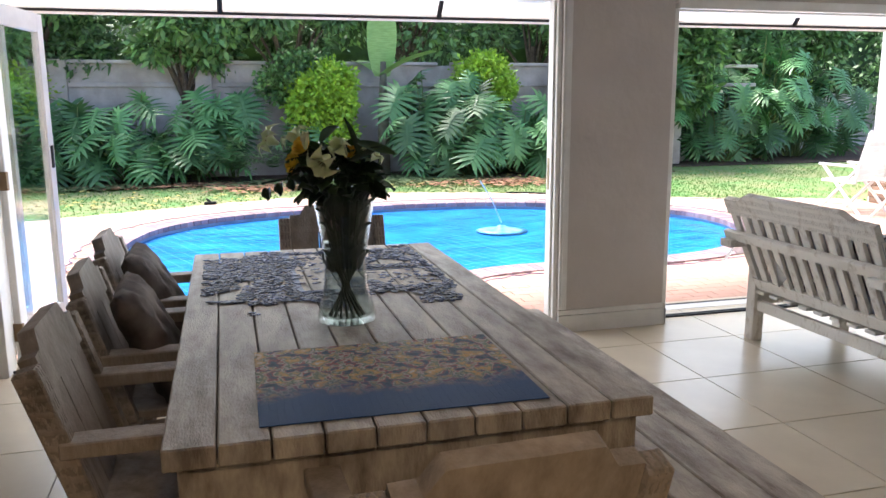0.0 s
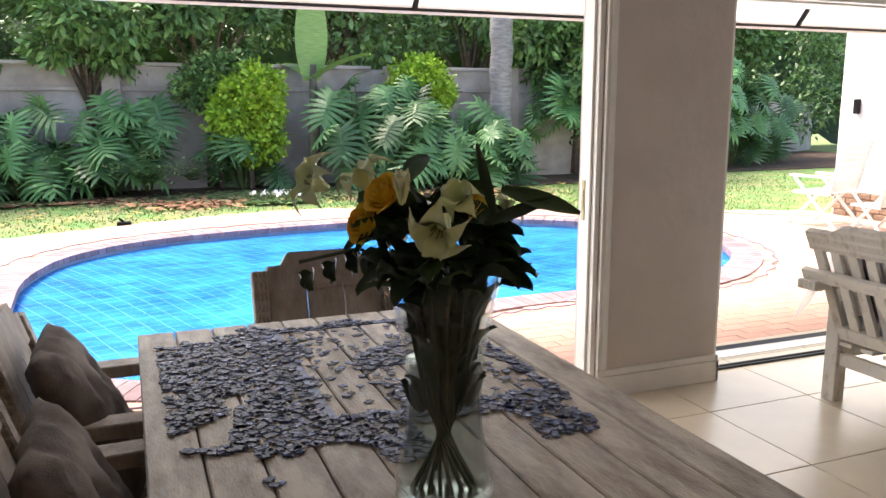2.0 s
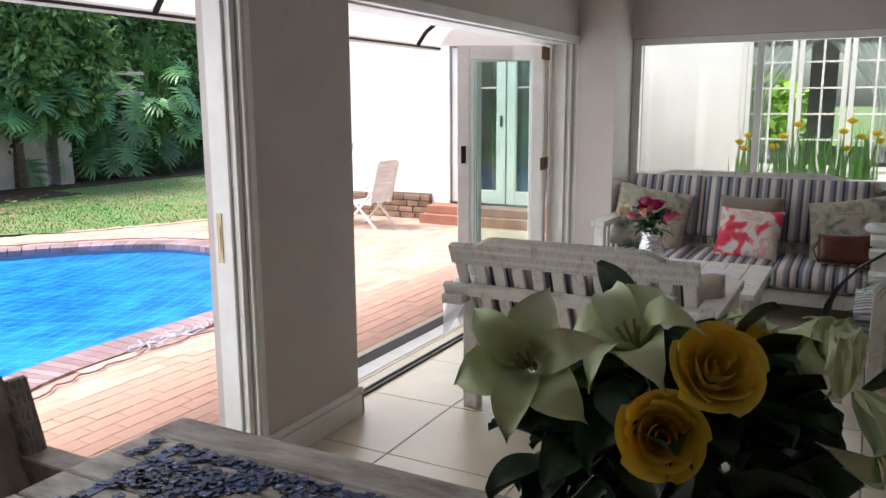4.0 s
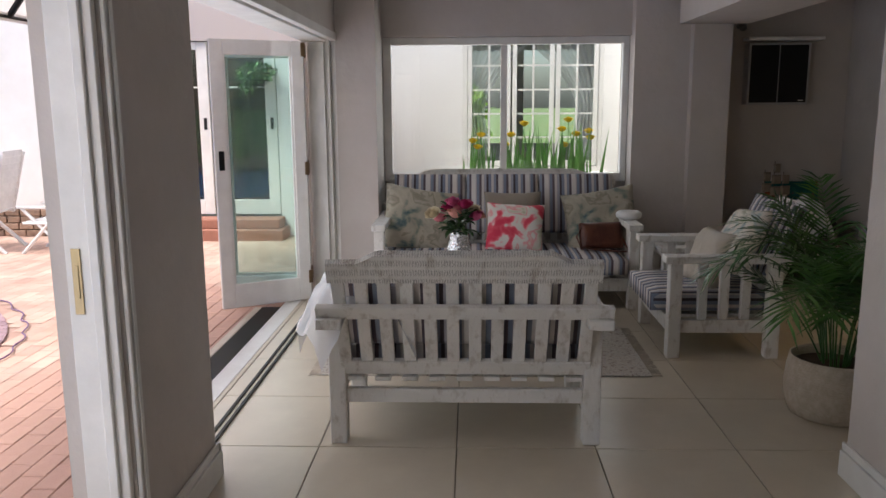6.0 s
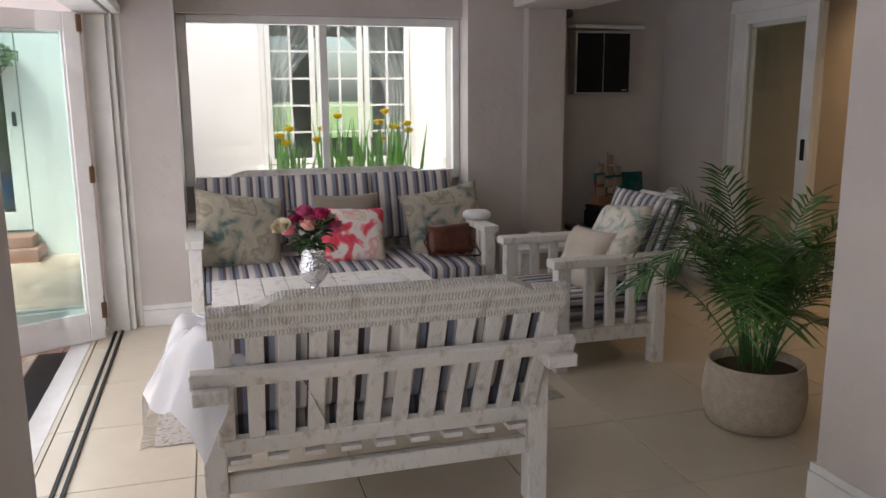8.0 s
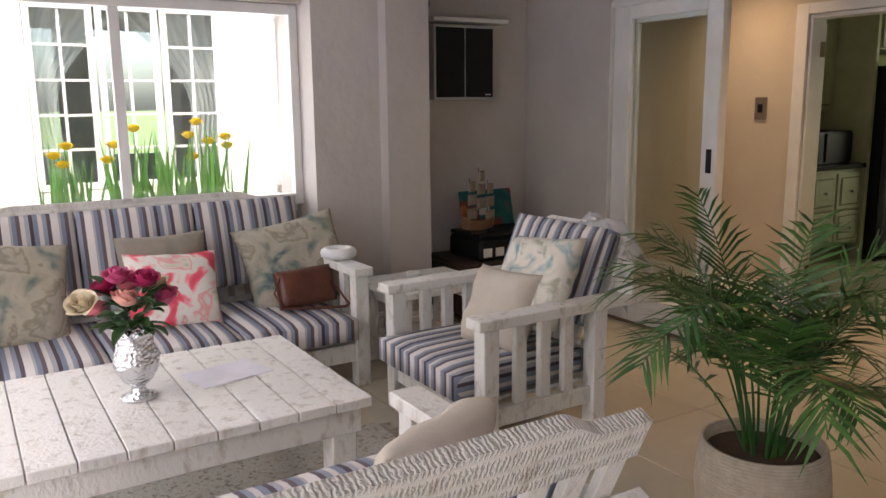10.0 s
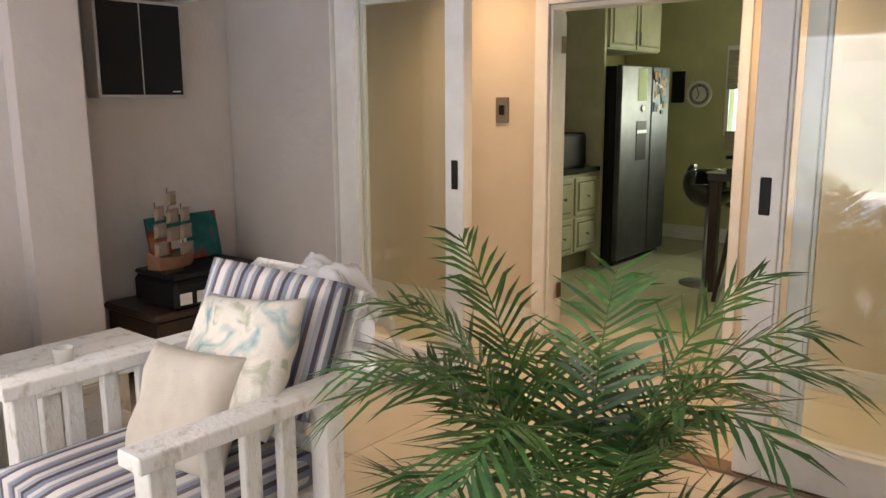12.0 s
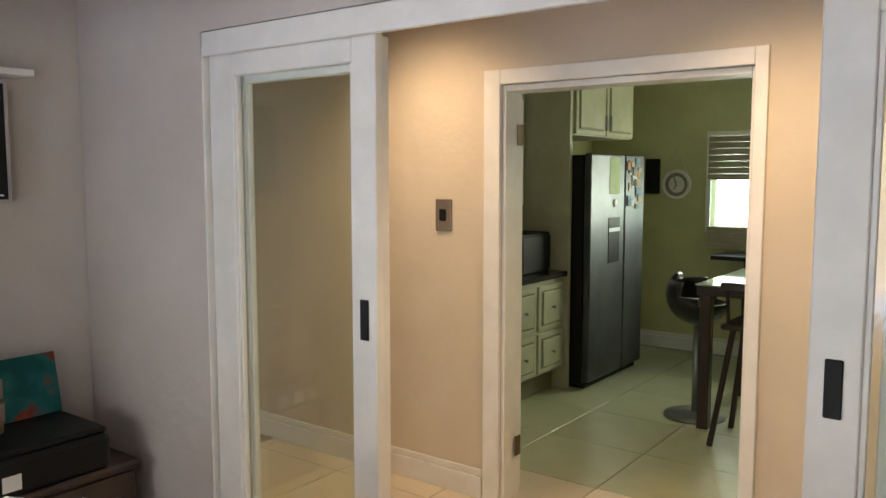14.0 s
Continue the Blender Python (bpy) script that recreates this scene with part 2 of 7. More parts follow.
def tube(bm, pts, radii, seg=8, cap=True):
    rings = []
    n = len(pts)
    for i, p in enumerate(pts):
        d = (Vector(pts[min(i + 1, n - 1)]) - Vector(pts[max(i - 1, 0)])).normalized()
        a = d.orthogonal().normalized() if abs(d.z) > 0.9 else d.cross(Vector((0, 0, 1))).normalized()
        b = d.cross(a).normalized()
        r = radii[i] if hasattr(radii, "__len__") else radii
        rings.append([bm.verts.new(Vector(p) + (a * math.cos(k * 2 * math.pi / seg) + b * math.sin(k * 2 * math.pi / seg)) * r) for k in range(seg)])
    for r0, r1 in zip(rings, rings[1:]):
        for k in range(seg):
            bm.faces.new((r0[k], r0[(k + 1) % seg], r1[(k + 1) % seg], r1[k]))
    if cap:
        bm.faces.new(rings[0][::-1])
        bm.faces.new(rings[-1])
    return bm


def lathe(profile, seg=32):
    bm = bmesh.new()
    rings = [[bm.verts.new((r * math.cos(k * 2 * math.pi / seg), r * math.sin(k * 2 * math.pi / seg), z)) for k in range(seg)] for r, z in profile]
    for r0, r1 in zip(rings, rings[1:]):
        for k in range(seg):
            bm.faces.new((r0[k], r0[(k + 1) % seg], r1[(k + 1) % seg], r1[k]))
    bm.faces.new(rings[0][::-1])
    if profile[-1][0] > 0.002:
        bm.faces.new(rings[-1])
    return bm


def extrude_xz(outline, y0, y1):
    """A board: an outline in x and z, from y0 to y1."""
    bm = bmesh.new()
    a = [bm.verts.new((x, y0, z)) for x, z in outline]
    b = [bm.verts.new((x, y1, z)) for x, z in outline]
    bm.faces.new(a)
    bm.faces.new(b[::-1])
    for i in range(len(a)):
        j = (i + 1) % len(a)
        bm.faces.new((a[i], b[i], b[j], a[j]))
    return bm


def cushion(w, d, h, sag=0.0, puff=0.25, n=10, corner=0.0):
    """A stuffed cushion about its centre: w along x, d along y, h thick; puff thins it to its seams."""
    bm = bmesh.new()
    grid = {}
    for side in (1, -1):
        for i in range(n + 1):
            for j in range(n + 1):
                u, v = 2 * i / n - 1, 2 * j / n - 1
                edge = i in (0, n) or j in (0, n)
                if edge and side == -1 and puff >= 1:
                    grid[side, i, j] = grid[1, i, j]
                    continue
                prof = ((1 - u ** 4) * (1 - v ** 4)) ** 0.5
                pull = 1 - corner * (1 - (u * v) ** 2) * (max(abs(u), abs(v)) ** 4)
                z = side * h / 2 * ((1 - puff) + puff * prof)
                z += 0.03 * puff * h * noise.noise(Vector((u * 3 + w * 7, v * 3, side + d)))
                grid[side, i, j] = bm.verts.new((u * w / 2 * pull, v * d / 2 * pull, z))
    for side in (1, -1):
        for i in range(n):
            for j in range(n):
                bm.faces.new([grid[side, a, b] for a, b in ((i, j), (i + 1, j), (i + 1, j + 1), (i, j + 1))][::side])
    if puff < 1:
        rim = [(i, 0) for i in range(n)] + [(n, j) for j in range(n)] + [(i, n) for i in range(n, 0, -1)] + [(0, j) for j in range(n, 0, -1)]
        for a, b in zip(rim, rim[1:] + rim[:1]):
            bm.faces.new((grid[1, a[0], a[1]], grid[1, b[0], b[1]], grid[-1, b[0], b[1]], grid[-1, a[0], a[1]]))
    return bm


def put(bm, m):
    bmesh.ops.transform(bm, matrix=m, verts=bm.verts)
    return bm


def structure(name, bm, material, label="", parent=None):
    return mesh(name, bm, material, parent, label, kind="structure")


# ---- the setting ----
WX, NY = 6.7, 4.35          # window wall, pool-side wall
H = 2.65
structure("floor", boxes((-3.4, 7.2, -6.0, 4.72, -0.12, -0.006)), M_GROUT, "pale cream tiled floor bed with dark grout")
structure("wall_pool_side", boxes((-3.4, -1.15, 4.35, 4.62, 0, H), (-1.15, 2.07, 4.35, 4.62, 2.07, H), (2.07, 2.81, 4.35, 4.56, 0, H), (2.81, 6.1, 4.35, 4.62, 2.03, H), (6.1, 6.98, 4.35, 4.62, 0, H)), M_WALL, "grey plastered wall with two wide openings to the pool")
structure("wall_window_side", boxes((6.05, 6.95, 4.035, 4.345, 0, H), (6.62, 6.95, 1.98, 4.035, 0, 0.86), (6.62, 6.95, 1.98, 4.035, 2.06, H), (6.5, 6.62, 1.98, 4.035, 2.061, H), (6.36, 6.95, 1.54, 1.98, 0, H), (6.26, 6.95, 1.24, 1.54, 0, H), (6.75, 6.95, -0.05, 1.24, 0, H)), M_WALL, "grey plastered wall with a wide window")
structure("beam", boxes((2.3, 6.255, 1.12, 1.66, 2.12, H - 0.01)), M_WALL, "grey plastered ceiling beam")
structure("pier_wall", boxes((2.2, 2.86, 1.16, 1.766, 0, H)), M_WALL, "grey plastered pier holding a word sign")
structure("wall_sliding_door", boxes((5.86, 6.745, -0.05, 0.1, 0, H), (2.7, 5.86, -0.05, 0.1, 2.16, H),  (2.55, 2.7, -1.15, 0.1, 0, H)), M_WALL, "grey plastered wall above the sliding doors")
structure("wall_corridor", boxes((5.27, 7.2, -1.3, -1.15, 0, H), (2.7, 4.12, -1.3, -1.15, 0, H), (4.12, 5.27, -1.3, -1.15, 2.03, H), (7.2, 7.3, -1.3, 0.1, 0, H)), M_WALLW, "warm beige corridor wall with a kitchen doorway")
structure("wall_kitchen", boxes((2.6, 6.85, -5.2, -5.05, 0, 1.15), (2.6, 4.9, -5.2, -5.05, 1.15, H), (5.545, 6.85, -5.2, -5.05, 1.15, H), (4.9, 5.545, -5.2, -5.05, 1.95, H), (6.7, 6.85, -5.05, -1.3, 0, H), (2.5, 2.6, -5.05, -1.3, 0, H)), M_GREEN, "lime green kitchen wall")
structure("wall_dining", boxes((-3.5, -3.4, -2.6, 4.62, 0, H), (-3.4, 2.55, -2.6, -2.5, 0, H), (2.5, 2.6, -2.5, -1.3, 0, H)), M_WALL, "plain grey plastered wall")
structure("ceiling", boxes((-3.5, 6.97, -5.2, 4.66, H, H + 0.15), (6.97, 7.3, -5.2, 0.1, H, H + 0.15)), M_CEIL, "plain white ceiling")

# floor tiles
def tiles():
    size, gap = 0.62, 0.006
    made = {}
    for i in range(-7, 8):
        for j in range(-14, 3):
            x0, y0 = 2.49 + i * size, 3.365 + j * size
            x1, y1 = x0 + size - gap, y0 + size - gap
            x0, x1, y0, y1 = max(x0, -3.39), min(x1, 6.9), max(y0, -5.0), min(y1, 4.69)
            if x1 - x0 < 0.05 or y1 - y0 < 0.05:
                continue
            key = (round(x1 - x0, 3), round(y1 - y0, 3), y1 < -1.2 and x0 > 2.4)
            if key not in made:
                bm = boxes((0, key[0], 0, key[1], -0.008, 0), bevel=0.0015)
                made[key] = bpy.data.meshes.new("tile")
                bm.to_mesh(made[key])
                bm.free()
                made[key].materials.append(M_TILEK if y1 < -1.2 and x0 > 2.4 else M_TILE)
            ob = new("tile", made[key])
            ob.location = (x0, y0, 0)
            ob.parent = bpy.data.objects["floor"]


# ---- garden ----
def pool_outline(grow=0.0):
    pts = [(-0.35, 5.82), (-0.87, 6.89), (-1.0, 8.0), (-0.98, 9.01), (-0.64, 10.02), (0.29, 10.77), (2.11, 11.15), (3.69, 11.11), (5.0, 10.5), (5.95, 9.6), (6.2, 8.8), (5.9, 7.7), (5.1, 6.9), (4.2, 6.6), (3.0, 6.62), (2.2, 6.5), (1.2, 5.9), (0.4, 5.5)]
    c = Vector((2.6, 8.4))
    out = []
    n = len(pts)
    for i in range(n):
        p0, p1, p2, p3 = (Vector(pts[(i + k) % n]) for k in (-1, 0, 1, 2))
        for s in range(5):
            t = s / 5
            q = 0.5 * (2 * p1 + (p2 - p0) * t + (2 * p0 - 5 * p1 + 4 * p2 - p3) * t * t + (3 * p1 - p0 - 3 * p2 + p3) * t ** 3)
            out.append(q)
    res = []
    m = len(out)
    for i in range(m):
        d = (out[(i + 1) % m] - out[i - 1]).normalized()
        nrm = Vector((d.y, -d.x))
        if nrm.dot(out[i] - c) < 0:
            nrm = -nrm
        res.append(out[i] + nrm * grow)
    return res


def ring_sheet(inner, outer, z0, z1=None):
    bm = bmesh.new()
    a = [bm.verts.new((p.x, p.y, z0)) for p in inner]
    b = [bm.verts.new((p.x, p.y, z0 if z1 is None else z1)) for p in outer]
    for i in range(len(a)):
        j = (i + 1) % len(a)
        bm.faces.new((a[i], a[j], b[j], b[i]))
    return bm


GZ = -0.06
IN = pool_outline()
far = [Vector((2.6, 8.4)) + (p - Vector((2.6, 8.4))).normalized() * 300 for p in IN]
structure("ground", ring_sheet(pool_outline(0.02), far, GZ - 0.04), M_GRASS, "green lawn with worn patches")


def fill(outline, z):
    bm = bmesh.new()
    bm.faces.new([bm.verts.new((p.x, p.y, z)) for p in outline])
    bmesh.ops.triangulate(bm, faces=bm.faces)
    return bm


structure("water", fill(pool_outline(0.01), GZ - 0.09), M_WATER, "bright blue pool under a net cover")


# ---- slatted seats ----
def crest(w, z0, z1, rise):
    n = 12
    pts = [(-w / 2, z0), (w / 2, z0), (w / 2, z1 - rise)]
    x = w / 2
    a, b = w * 0.40, w * 0.30
    pts.append((a, z1 - rise + 0.002))
    for k in range(1, n):
        t = k / n
        pts.append((a + (b - a) * t, z1 - rise + rise * (3 * t * t - 2 * t ** 3)))
    pts.append((b, z1))
    pts += [(-px, pz) for px, pz in reversed(pts[3:])]
    pts.append((-w / 2, z1 - rise))
    return pts


def slat_seat(kind, w, depth, back_z, arm_z, m, wood, fabric, label, cat, slats=13, seats=1, lean=0.42, cushions=True, cut=0.17, arm_slats=3, group="", seat_z=0.322, arm_back=0.2, front=0.0):
    """Faces local +y, the back legs at y = 0, the middle at x = 0."""
    top = empty(kind, m, label=label, category=cat, group=group)
    for sx in (-1, 1):
        xa, xb = sorted((sx * w / 2, sx * (w / 2 - 0.075)))
        box_part("leg", (xa, xb, 0, 0.075, 0, arm_z - 0.045), wood, top)
        box_part("leg", (xa, xb, depth - 0.075, depth, 0, arm_z - 0.045), wood, top)
        box_part("armrest", (xa - 0.015, xb + 0.015, -arm_back, depth + 0.03, arm_z - 0.045, arm_z), wood, top)
        box_part("side_rail", (xa + 0.015, xb - 0.015, 0.075, depth - 0.075, seat_z - 0.08, seat_z - 0.002), wood, top)
        for k in range(arm_slats):
            y = 0.075 + (depth - 0.15) * (k + 1) / (arm_slats + 1)
            box_part("side_slat", (xa + 0.02, xb - 0.02, y - 0.028, y + 0.028, seat_z, arm_z - 0.045), wood, top)
    box_part("front_rail", (-w / 2 + 0.075, w / 2 - 0.075, depth - 0.055, depth - 0.02, seat_z - 0.1, seat_z - 0.002), wood, top)
    box_part("back_rail", (-w / 2 + 0.075, w / 2 - 0.075, 0.02, 0.055, seat_z - 0.11, seat_z - 0.045), wood, top)
    n = max(7, int(w / 0.13))
    for k in range(n):
        x = -w / 2 + 0.12 + (w - 0.24) * k / (n - 1)
        box_part("seat_slat", (x - 0.035, x + 0.035, 0.0, depth - 0.056, seat_z, seat_z + 0.018), wood, top, bevel=0.002)
    # the back leans, hinged at the seat
    hb = (back_z - 0.33) / math.cos(lean) if lean else back_z - 0.33
    tilt = Matrix.Translation((0, 0.03, 0.33)) @ Matrix.Rotation(lean, 4, "X")
    bw = w - 0.1 if kind != "armchair" else w - 0.17
    part("crest_board", put(extrude_xz(crest(bw + 0.02, hb - 0.14, hb, 0.045), -0.018, 0.018), tilt), M_CARVED, top, "carved crest board")
    part("bottom_board", put(boxes((-bw / 2, bw / 2, -0.016, 0.016, 0.0, 0.075), bevel=0.004), tilt), wood, top)
    zc = (arm_z - 0.33) / math.cos(lean) + 0.085
    part("back_crossbar", put(boxes((-w / 2 - 0.02, w / 2 + 0.02, -0.05, -0.016, zc - 0.075, zc - 0.015), bevel=0.004), tilt), wood, top)
    for k in range(slats):
        x = -bw / 2 + 0.03 + (bw - 0.06) * k / (slats - 1)
        part("back_slat", put(boxes((x - 0.027, x + 0.027, -0.012, 0.012, 0.075, hb - 0.14), bevel=0.003), tilt), wood, top)
    if cushions:
        iw = (w - 0.17) / seats
        for k in range(seats):
            x = -(w - 0.17) / 2 + iw * (k + 0.5)
            c = cushion(iw - 0.01, depth - 0.02 + front, 0.15, puff=0.3, n=12)
            ob = mesh("seat_cushion", put(c, Matrix.Translation((0, 0, 0))), fabric, None, "blue, grey and brown striped seat cushion on a wooden seat", True, category="cushion", group=group + " seat cushions")
            ob.matrix_world = m @ pose(x, 0.045 + (depth + front) / 2, seat_z + 0.093)
            c = cushion(iw - 0.01, hb - cut, 0.12, puff=0.35, n=12)
            ob = mesh("back_cushion", c, fabric, None, "blue, grey and brown striped back cushion leaning on slats", True, category="cushion", group=group + " back cushions")
            ob.matrix_world = m @ tilt @ pose(x, 0.085, 0.13 + (hb - cut) / 2, 90, 0, 0)
    return top


slat_seat("bench", 1.21, 0.72, 0.925, 0.635, pose(3.14, 3.327, 0, 0, 0, -90), M_WASH, M_STRIPE, "whitewashed wooden slatted bench with a carved crest", "bench", slats=12, cut=0.3, seat_z=0.3, group="bench")
slat_seat("sofa", 1.96, 0.74, 0.975, 0.64, pose(6.28, 3.035, 0, 0, 0, 90), M_WASH, M_STRIPE, "whitewashed wooden three seat sofa under the window", "sofa", slats=20, seats=3, cut=0.2, lean=0.3, group="sofa", seat_z=0.235, front=0.02)
slat_seat("armchair", 0.84, 0.66, 0.9, 0.625, pose(4.81, 1.46, 0, 0, 0, 0), M_WASH, M_STRIPE, "whitewashed wooden armchair with striped cushions", "armchair", slats=7, lean=0.4, group="armchair", seat_z=0.235, arm_back=0.36, front=0.05)


def coffee_table():
    top = empty("coffee_table", pose(4.69, 3.29, 0), label="whitewashed plank coffee table with thick square legs", category="coffee table")
    hx, hy = 0.445, 0.6
    n = 9
    for k in range(n):
        y0 = -hy + 2 * hy * k / n
        box_part("plank", (-hx, hx, y0 + 0.002, y0 + 2 * hy / n - 0.002, 0.445, 0.48), M_WASH, top, bevel=0.003)
    box_part("apron", (-hx + 0.03, hx - 0.03, -hy + 0.03, -hy + 0.06, 0.35, 0.445), M_WASH, top)
    box_part("apron", (-hx + 0.03, hx - 0.03, hy - 0.06, hy - 0.03, 0.35, 0.445), M_WASH, top)
    box_part("apron", (-hx + 0.03, -hx + 0.06, -hy + 0.06, hy - 0.06, 0.35, 0.445), M_WASH, top)
    box_part("apron", (hx - 0.06, hx - 0.03, -hy + 0.06, hy - 0.06, 0.35, 0.445), M_WASH, top)
    for sx in (-1, 1):
        for sy in (-1, 1):
            x, y = sx * (hx - 0.09), sy * (hy - 0.09)
            box_part("leg", (x - 0.045, x + 0.045, y - 0.045, y + 0.045, 0, 0.445), M_WASH, top)


coffee_table()


def dining_table():
    top = empty("dining_table", pose(0.5, 2.583, 0), label="long weathered wooden plank dining table with a thick top", category="dining table")
    hx, hy, n = 0.567, 1.1, 10
    for k in range(n):
        x0 = -hx + 2 * hx * k / n
        box_part("plank", (x0 + 0.002, x0 + 2 * hx / n - 0.002, -hy, hy, 0.7, 0.75), M_TABLE, top, bevel=0.004)
    for s in (-1, 1):
        a, b = sorted((s * (hy - 0.03), s * (hy - 0.08)))
        box_part("apron", (-hx + 0.03, hx - 0.03, a, b, 0.58, 0.698), M_TABLE, top)
        a, b = sorted((s * (hx - 0.03), s * (hx - 0.08)))
        box_part("apron", (a, b, -hy + 0.08, hy - 0.08, 0.58, 0.698), M_TABLE, top)
        for t in (-1, 1):
            x, y = s * (hx - 0.15), t * (hy - 0.15)
            box_part("leg", (x - 0.06, x + 0.06, y - 0.06, y + 0.06, 0, 0.698), M_TABLE, top, bevel=0.006)


dining_table()


# ---- frames, doors and trim ----
def trim(name, *bs, label="white painted wooden trim", bevel=0.003):
    return structure(name, boxes(*bs, bevel=bevel), M_WHITE, label)


def strip_profile(name, x0, x1, y, side, z1=0.145):
    """A skirting board along x on a wall face at y; side: the way it faces."""
    a, b = sorted((y, y + side * 0.02))
    c, d = sorted((y, y + side * 0.012))
    return trim(name, (x0, x1, a, b, 0, z1 - 0.035), (x0, x1, c, d, z1 - 0.033, z1), label="white moulded skirting board")


def strip_profile_y(name, y0, y1, x, side, z1=0.145):
    a, b = sorted((x, x + side * 0.02))
    c, d = sorted((x, x + side * 0.012))
    return trim(name, (a, b, y0, y1, 0, z1 - 0.035), (c, d, y0, y1, z1 - 0.033, z1), label="white moulded skirting board")


strip_profile("baseboard", 2.07, 2.83, 4.349, -1)
strip_profile_y("baseboard", 4.329, 4.62, 2.811, 1)
strip_profile("baseboard", 6.05, 6.6, 4.034, -1)
strip_profile_y("baseboard", 4.015, 4.34, 6.049, -1)
strip_profile_y("baseboard", 1.55, 1.98, 6.359, -1)
strip_profile_y("baseboard", 1.24, 1.53, 6.259, -1)
strip_profile_y("baseboard", 0.12, 1.239, 6.749, -1)
strip_profile("baseboard", 5.98, 6.73, 0.101, 1)
strip_profile("baseboard", 2.2, 2.88, 1.767, 1)
strip_profile_y("baseboard", 1.16, 1.767, 2.861, 1)
strip_profile("baseboard", 5.37, 7.2, -1.149, 1)
strip_profile("baseboard", 2.7, 4.07, -1.149, 1)
strip_profile("baseboard", 2.6, 6.7, -5.049, 1)

# frames of the two openings to the pool: jambs, heads and stops
trim("door_frame", (2.04, 2.068, 4.36, 4.5, 0, 2.068), (2.025, 2.039, 4.39, 4.42, 0, 2.03), (2.069, 2.125, 4.334, 4.349, 0.15, 2.1), (2.085, 2.11, 4.328, 4.333, 0.15, 2.1), (-1.15, 2.024, 4.42, 4.56, 2.031, 2.069), (-1.15, 2.068, 4.335, 4.384, 2.045, 2.1), (-1.149, -1.08, 4.385, 4.56, 0, 2.03), label="white painted frame of the wide folding door opening")
trim("door_frame", (2.811, 2.87, 4.40, 4.60, 0, 2.029), (6.0, 6.099, 4.385, 4.56, 0, 2.029), (5.96, 5.999, 4.42, 4.54, 0, 1.99), (2.871, 5.999, 4.40, 4.58, 1.991, 2.029), (2.83, 6.06, 4.335, 4.384, 2.0, 2.06), (6.061, 6.12, 4.335, 4.384, 0, 2.06), label="white painted frame of the folding door opening")
structure("door_track", boxes((-1.08, 1.94, 4.46, 4.475, 0.0, 0.012), (2.87, 5.96, 4.46, 4.475, 0, 0.012), (2.87, 5.96, 4.5, 4.515, 0, 0.01)), M_BLACK, "dark metal floor track of the folding doors")
structure("threshold", boxes((-1.08, 1.94, 4.63, 4.74, -0.1, 0.004), (2.87, 5.96, 4.63, 4.74, -0.1, 0.004)), M_WHITE, "white painted door threshold")
latch = structure("lock_plate", boxes((2.036, 2.04, 4.452, 4.48, 0.9, 1.1), (2.033, 2.0355, 4.46, 4.47, 0.95, 1.05), bevel=0.001), M_BRASS, "worn brass lock plate on the door frame")

# window of the lounge
trim("window_1", (6.57, 6.63, 3.965, 4.034, 0.861, 2.059), (6.57, 6.63, 1.981, 2.032, 0.861, 2.059), (6.57, 6.63, 2.033, 3.964, 2.0, 2.059), (6.58, 6.62, 2.99, 3.045, 0.93, 1.999), (6.56, 6.63, 2.033, 3.964, 0.861, 0.929), label="white painted wooden window frame with one upright bar")
g = structure("window_pane", boxes((6.598, 6.602, 2.033, 2.989, 0.93, 1.999), (6.598, 6.602, 3.046, 3.964, 0.93, 1.999)), M_GLASS, "clear window glass", bpy.data.objects["window_1"])
g.visible_shadow = False


def glazed_leaf(name, m, w, h, label, handle=True, st=0.095, hinges=False, dark=M_BLACK, bars=(), top_h=0.11, hinge_st=None, glass=M_GLASS):
    """A glazed door leaf from its hinge (local x = 0) to local x = w, in the plane y = 0."""
    top = empty(name, m, label=label, category="door")
    t, sa = 0.02, hinge_st or st
    box_part("stile", (0, sa, -t, t, 0.02, h), M_WHITE, top)
    box_part("stile", (w - st, w, -t, t, 0.02, h), M_WHITE, top)
    box_part("top_rail", (sa, w - st, -t, t, h - top_h, h), M_WHITE, top)
    box_part("bottom_rail", (sa, w - st, -t, t, 0.02, 0.2), M_WHITE, top)
    for k, (a, b, c, d) in enumerate(((sa, sa + 0.014, 0.2, h - top_h), (w - st - 0.014, w - st, 0.2, h - top_h))):
        box_part("bead", (a, b, -0.012, 0.012, c, d), M_WHITE, top, bevel=0.002)
    for z in bars:
        box_part("glazing_bar", (sa + 0.015, w - st - 0.015, -0.012, 0.012, z - 0.01, z + 0.01), M_WHITE, top, bevel=0.002)
    p = box_part("pane", (sa + 0.014, w - st - 0.014, -0.003, 0.003, 0.2, h - top_h), glass, top, "clear glass", bevel=0)
    p.visible_shadow = False
    if handle:
        hx = w - st / 2
        box_part("handle", (hx - 0.02, hx + 0.02, t, t + 0.006, 1.05, 1.19), dark, top, "dark recessed finger pull", bevel=0.003)
        box_part("handle", (hx - 0.02, hx + 0.02, -t - 0.006, -t, 1.05, 1.19), dark, top, "dark recessed finger pull", bevel=0.003)
    if hinges:
        for z in (0.2, 1.04, h - 0.06):
            box_part("hinge", (-0.012, 0.02, -t - 0.008, t + 0.008, z - 0.05, z + 0.05), M_HINGE, top, "tarnished brass hinge", bevel=0.003)
    return top


M_HINGE = mat("tarnished_brass", (0.2, 0.13, 0.07), 0.5, 0.7)


def turn_to(x0, y0, x1, y1, z=0.0):
    return pose(x0, y0, z, 0, 0, math.degrees(math.atan2(y1 - y0, x1 - x0)))


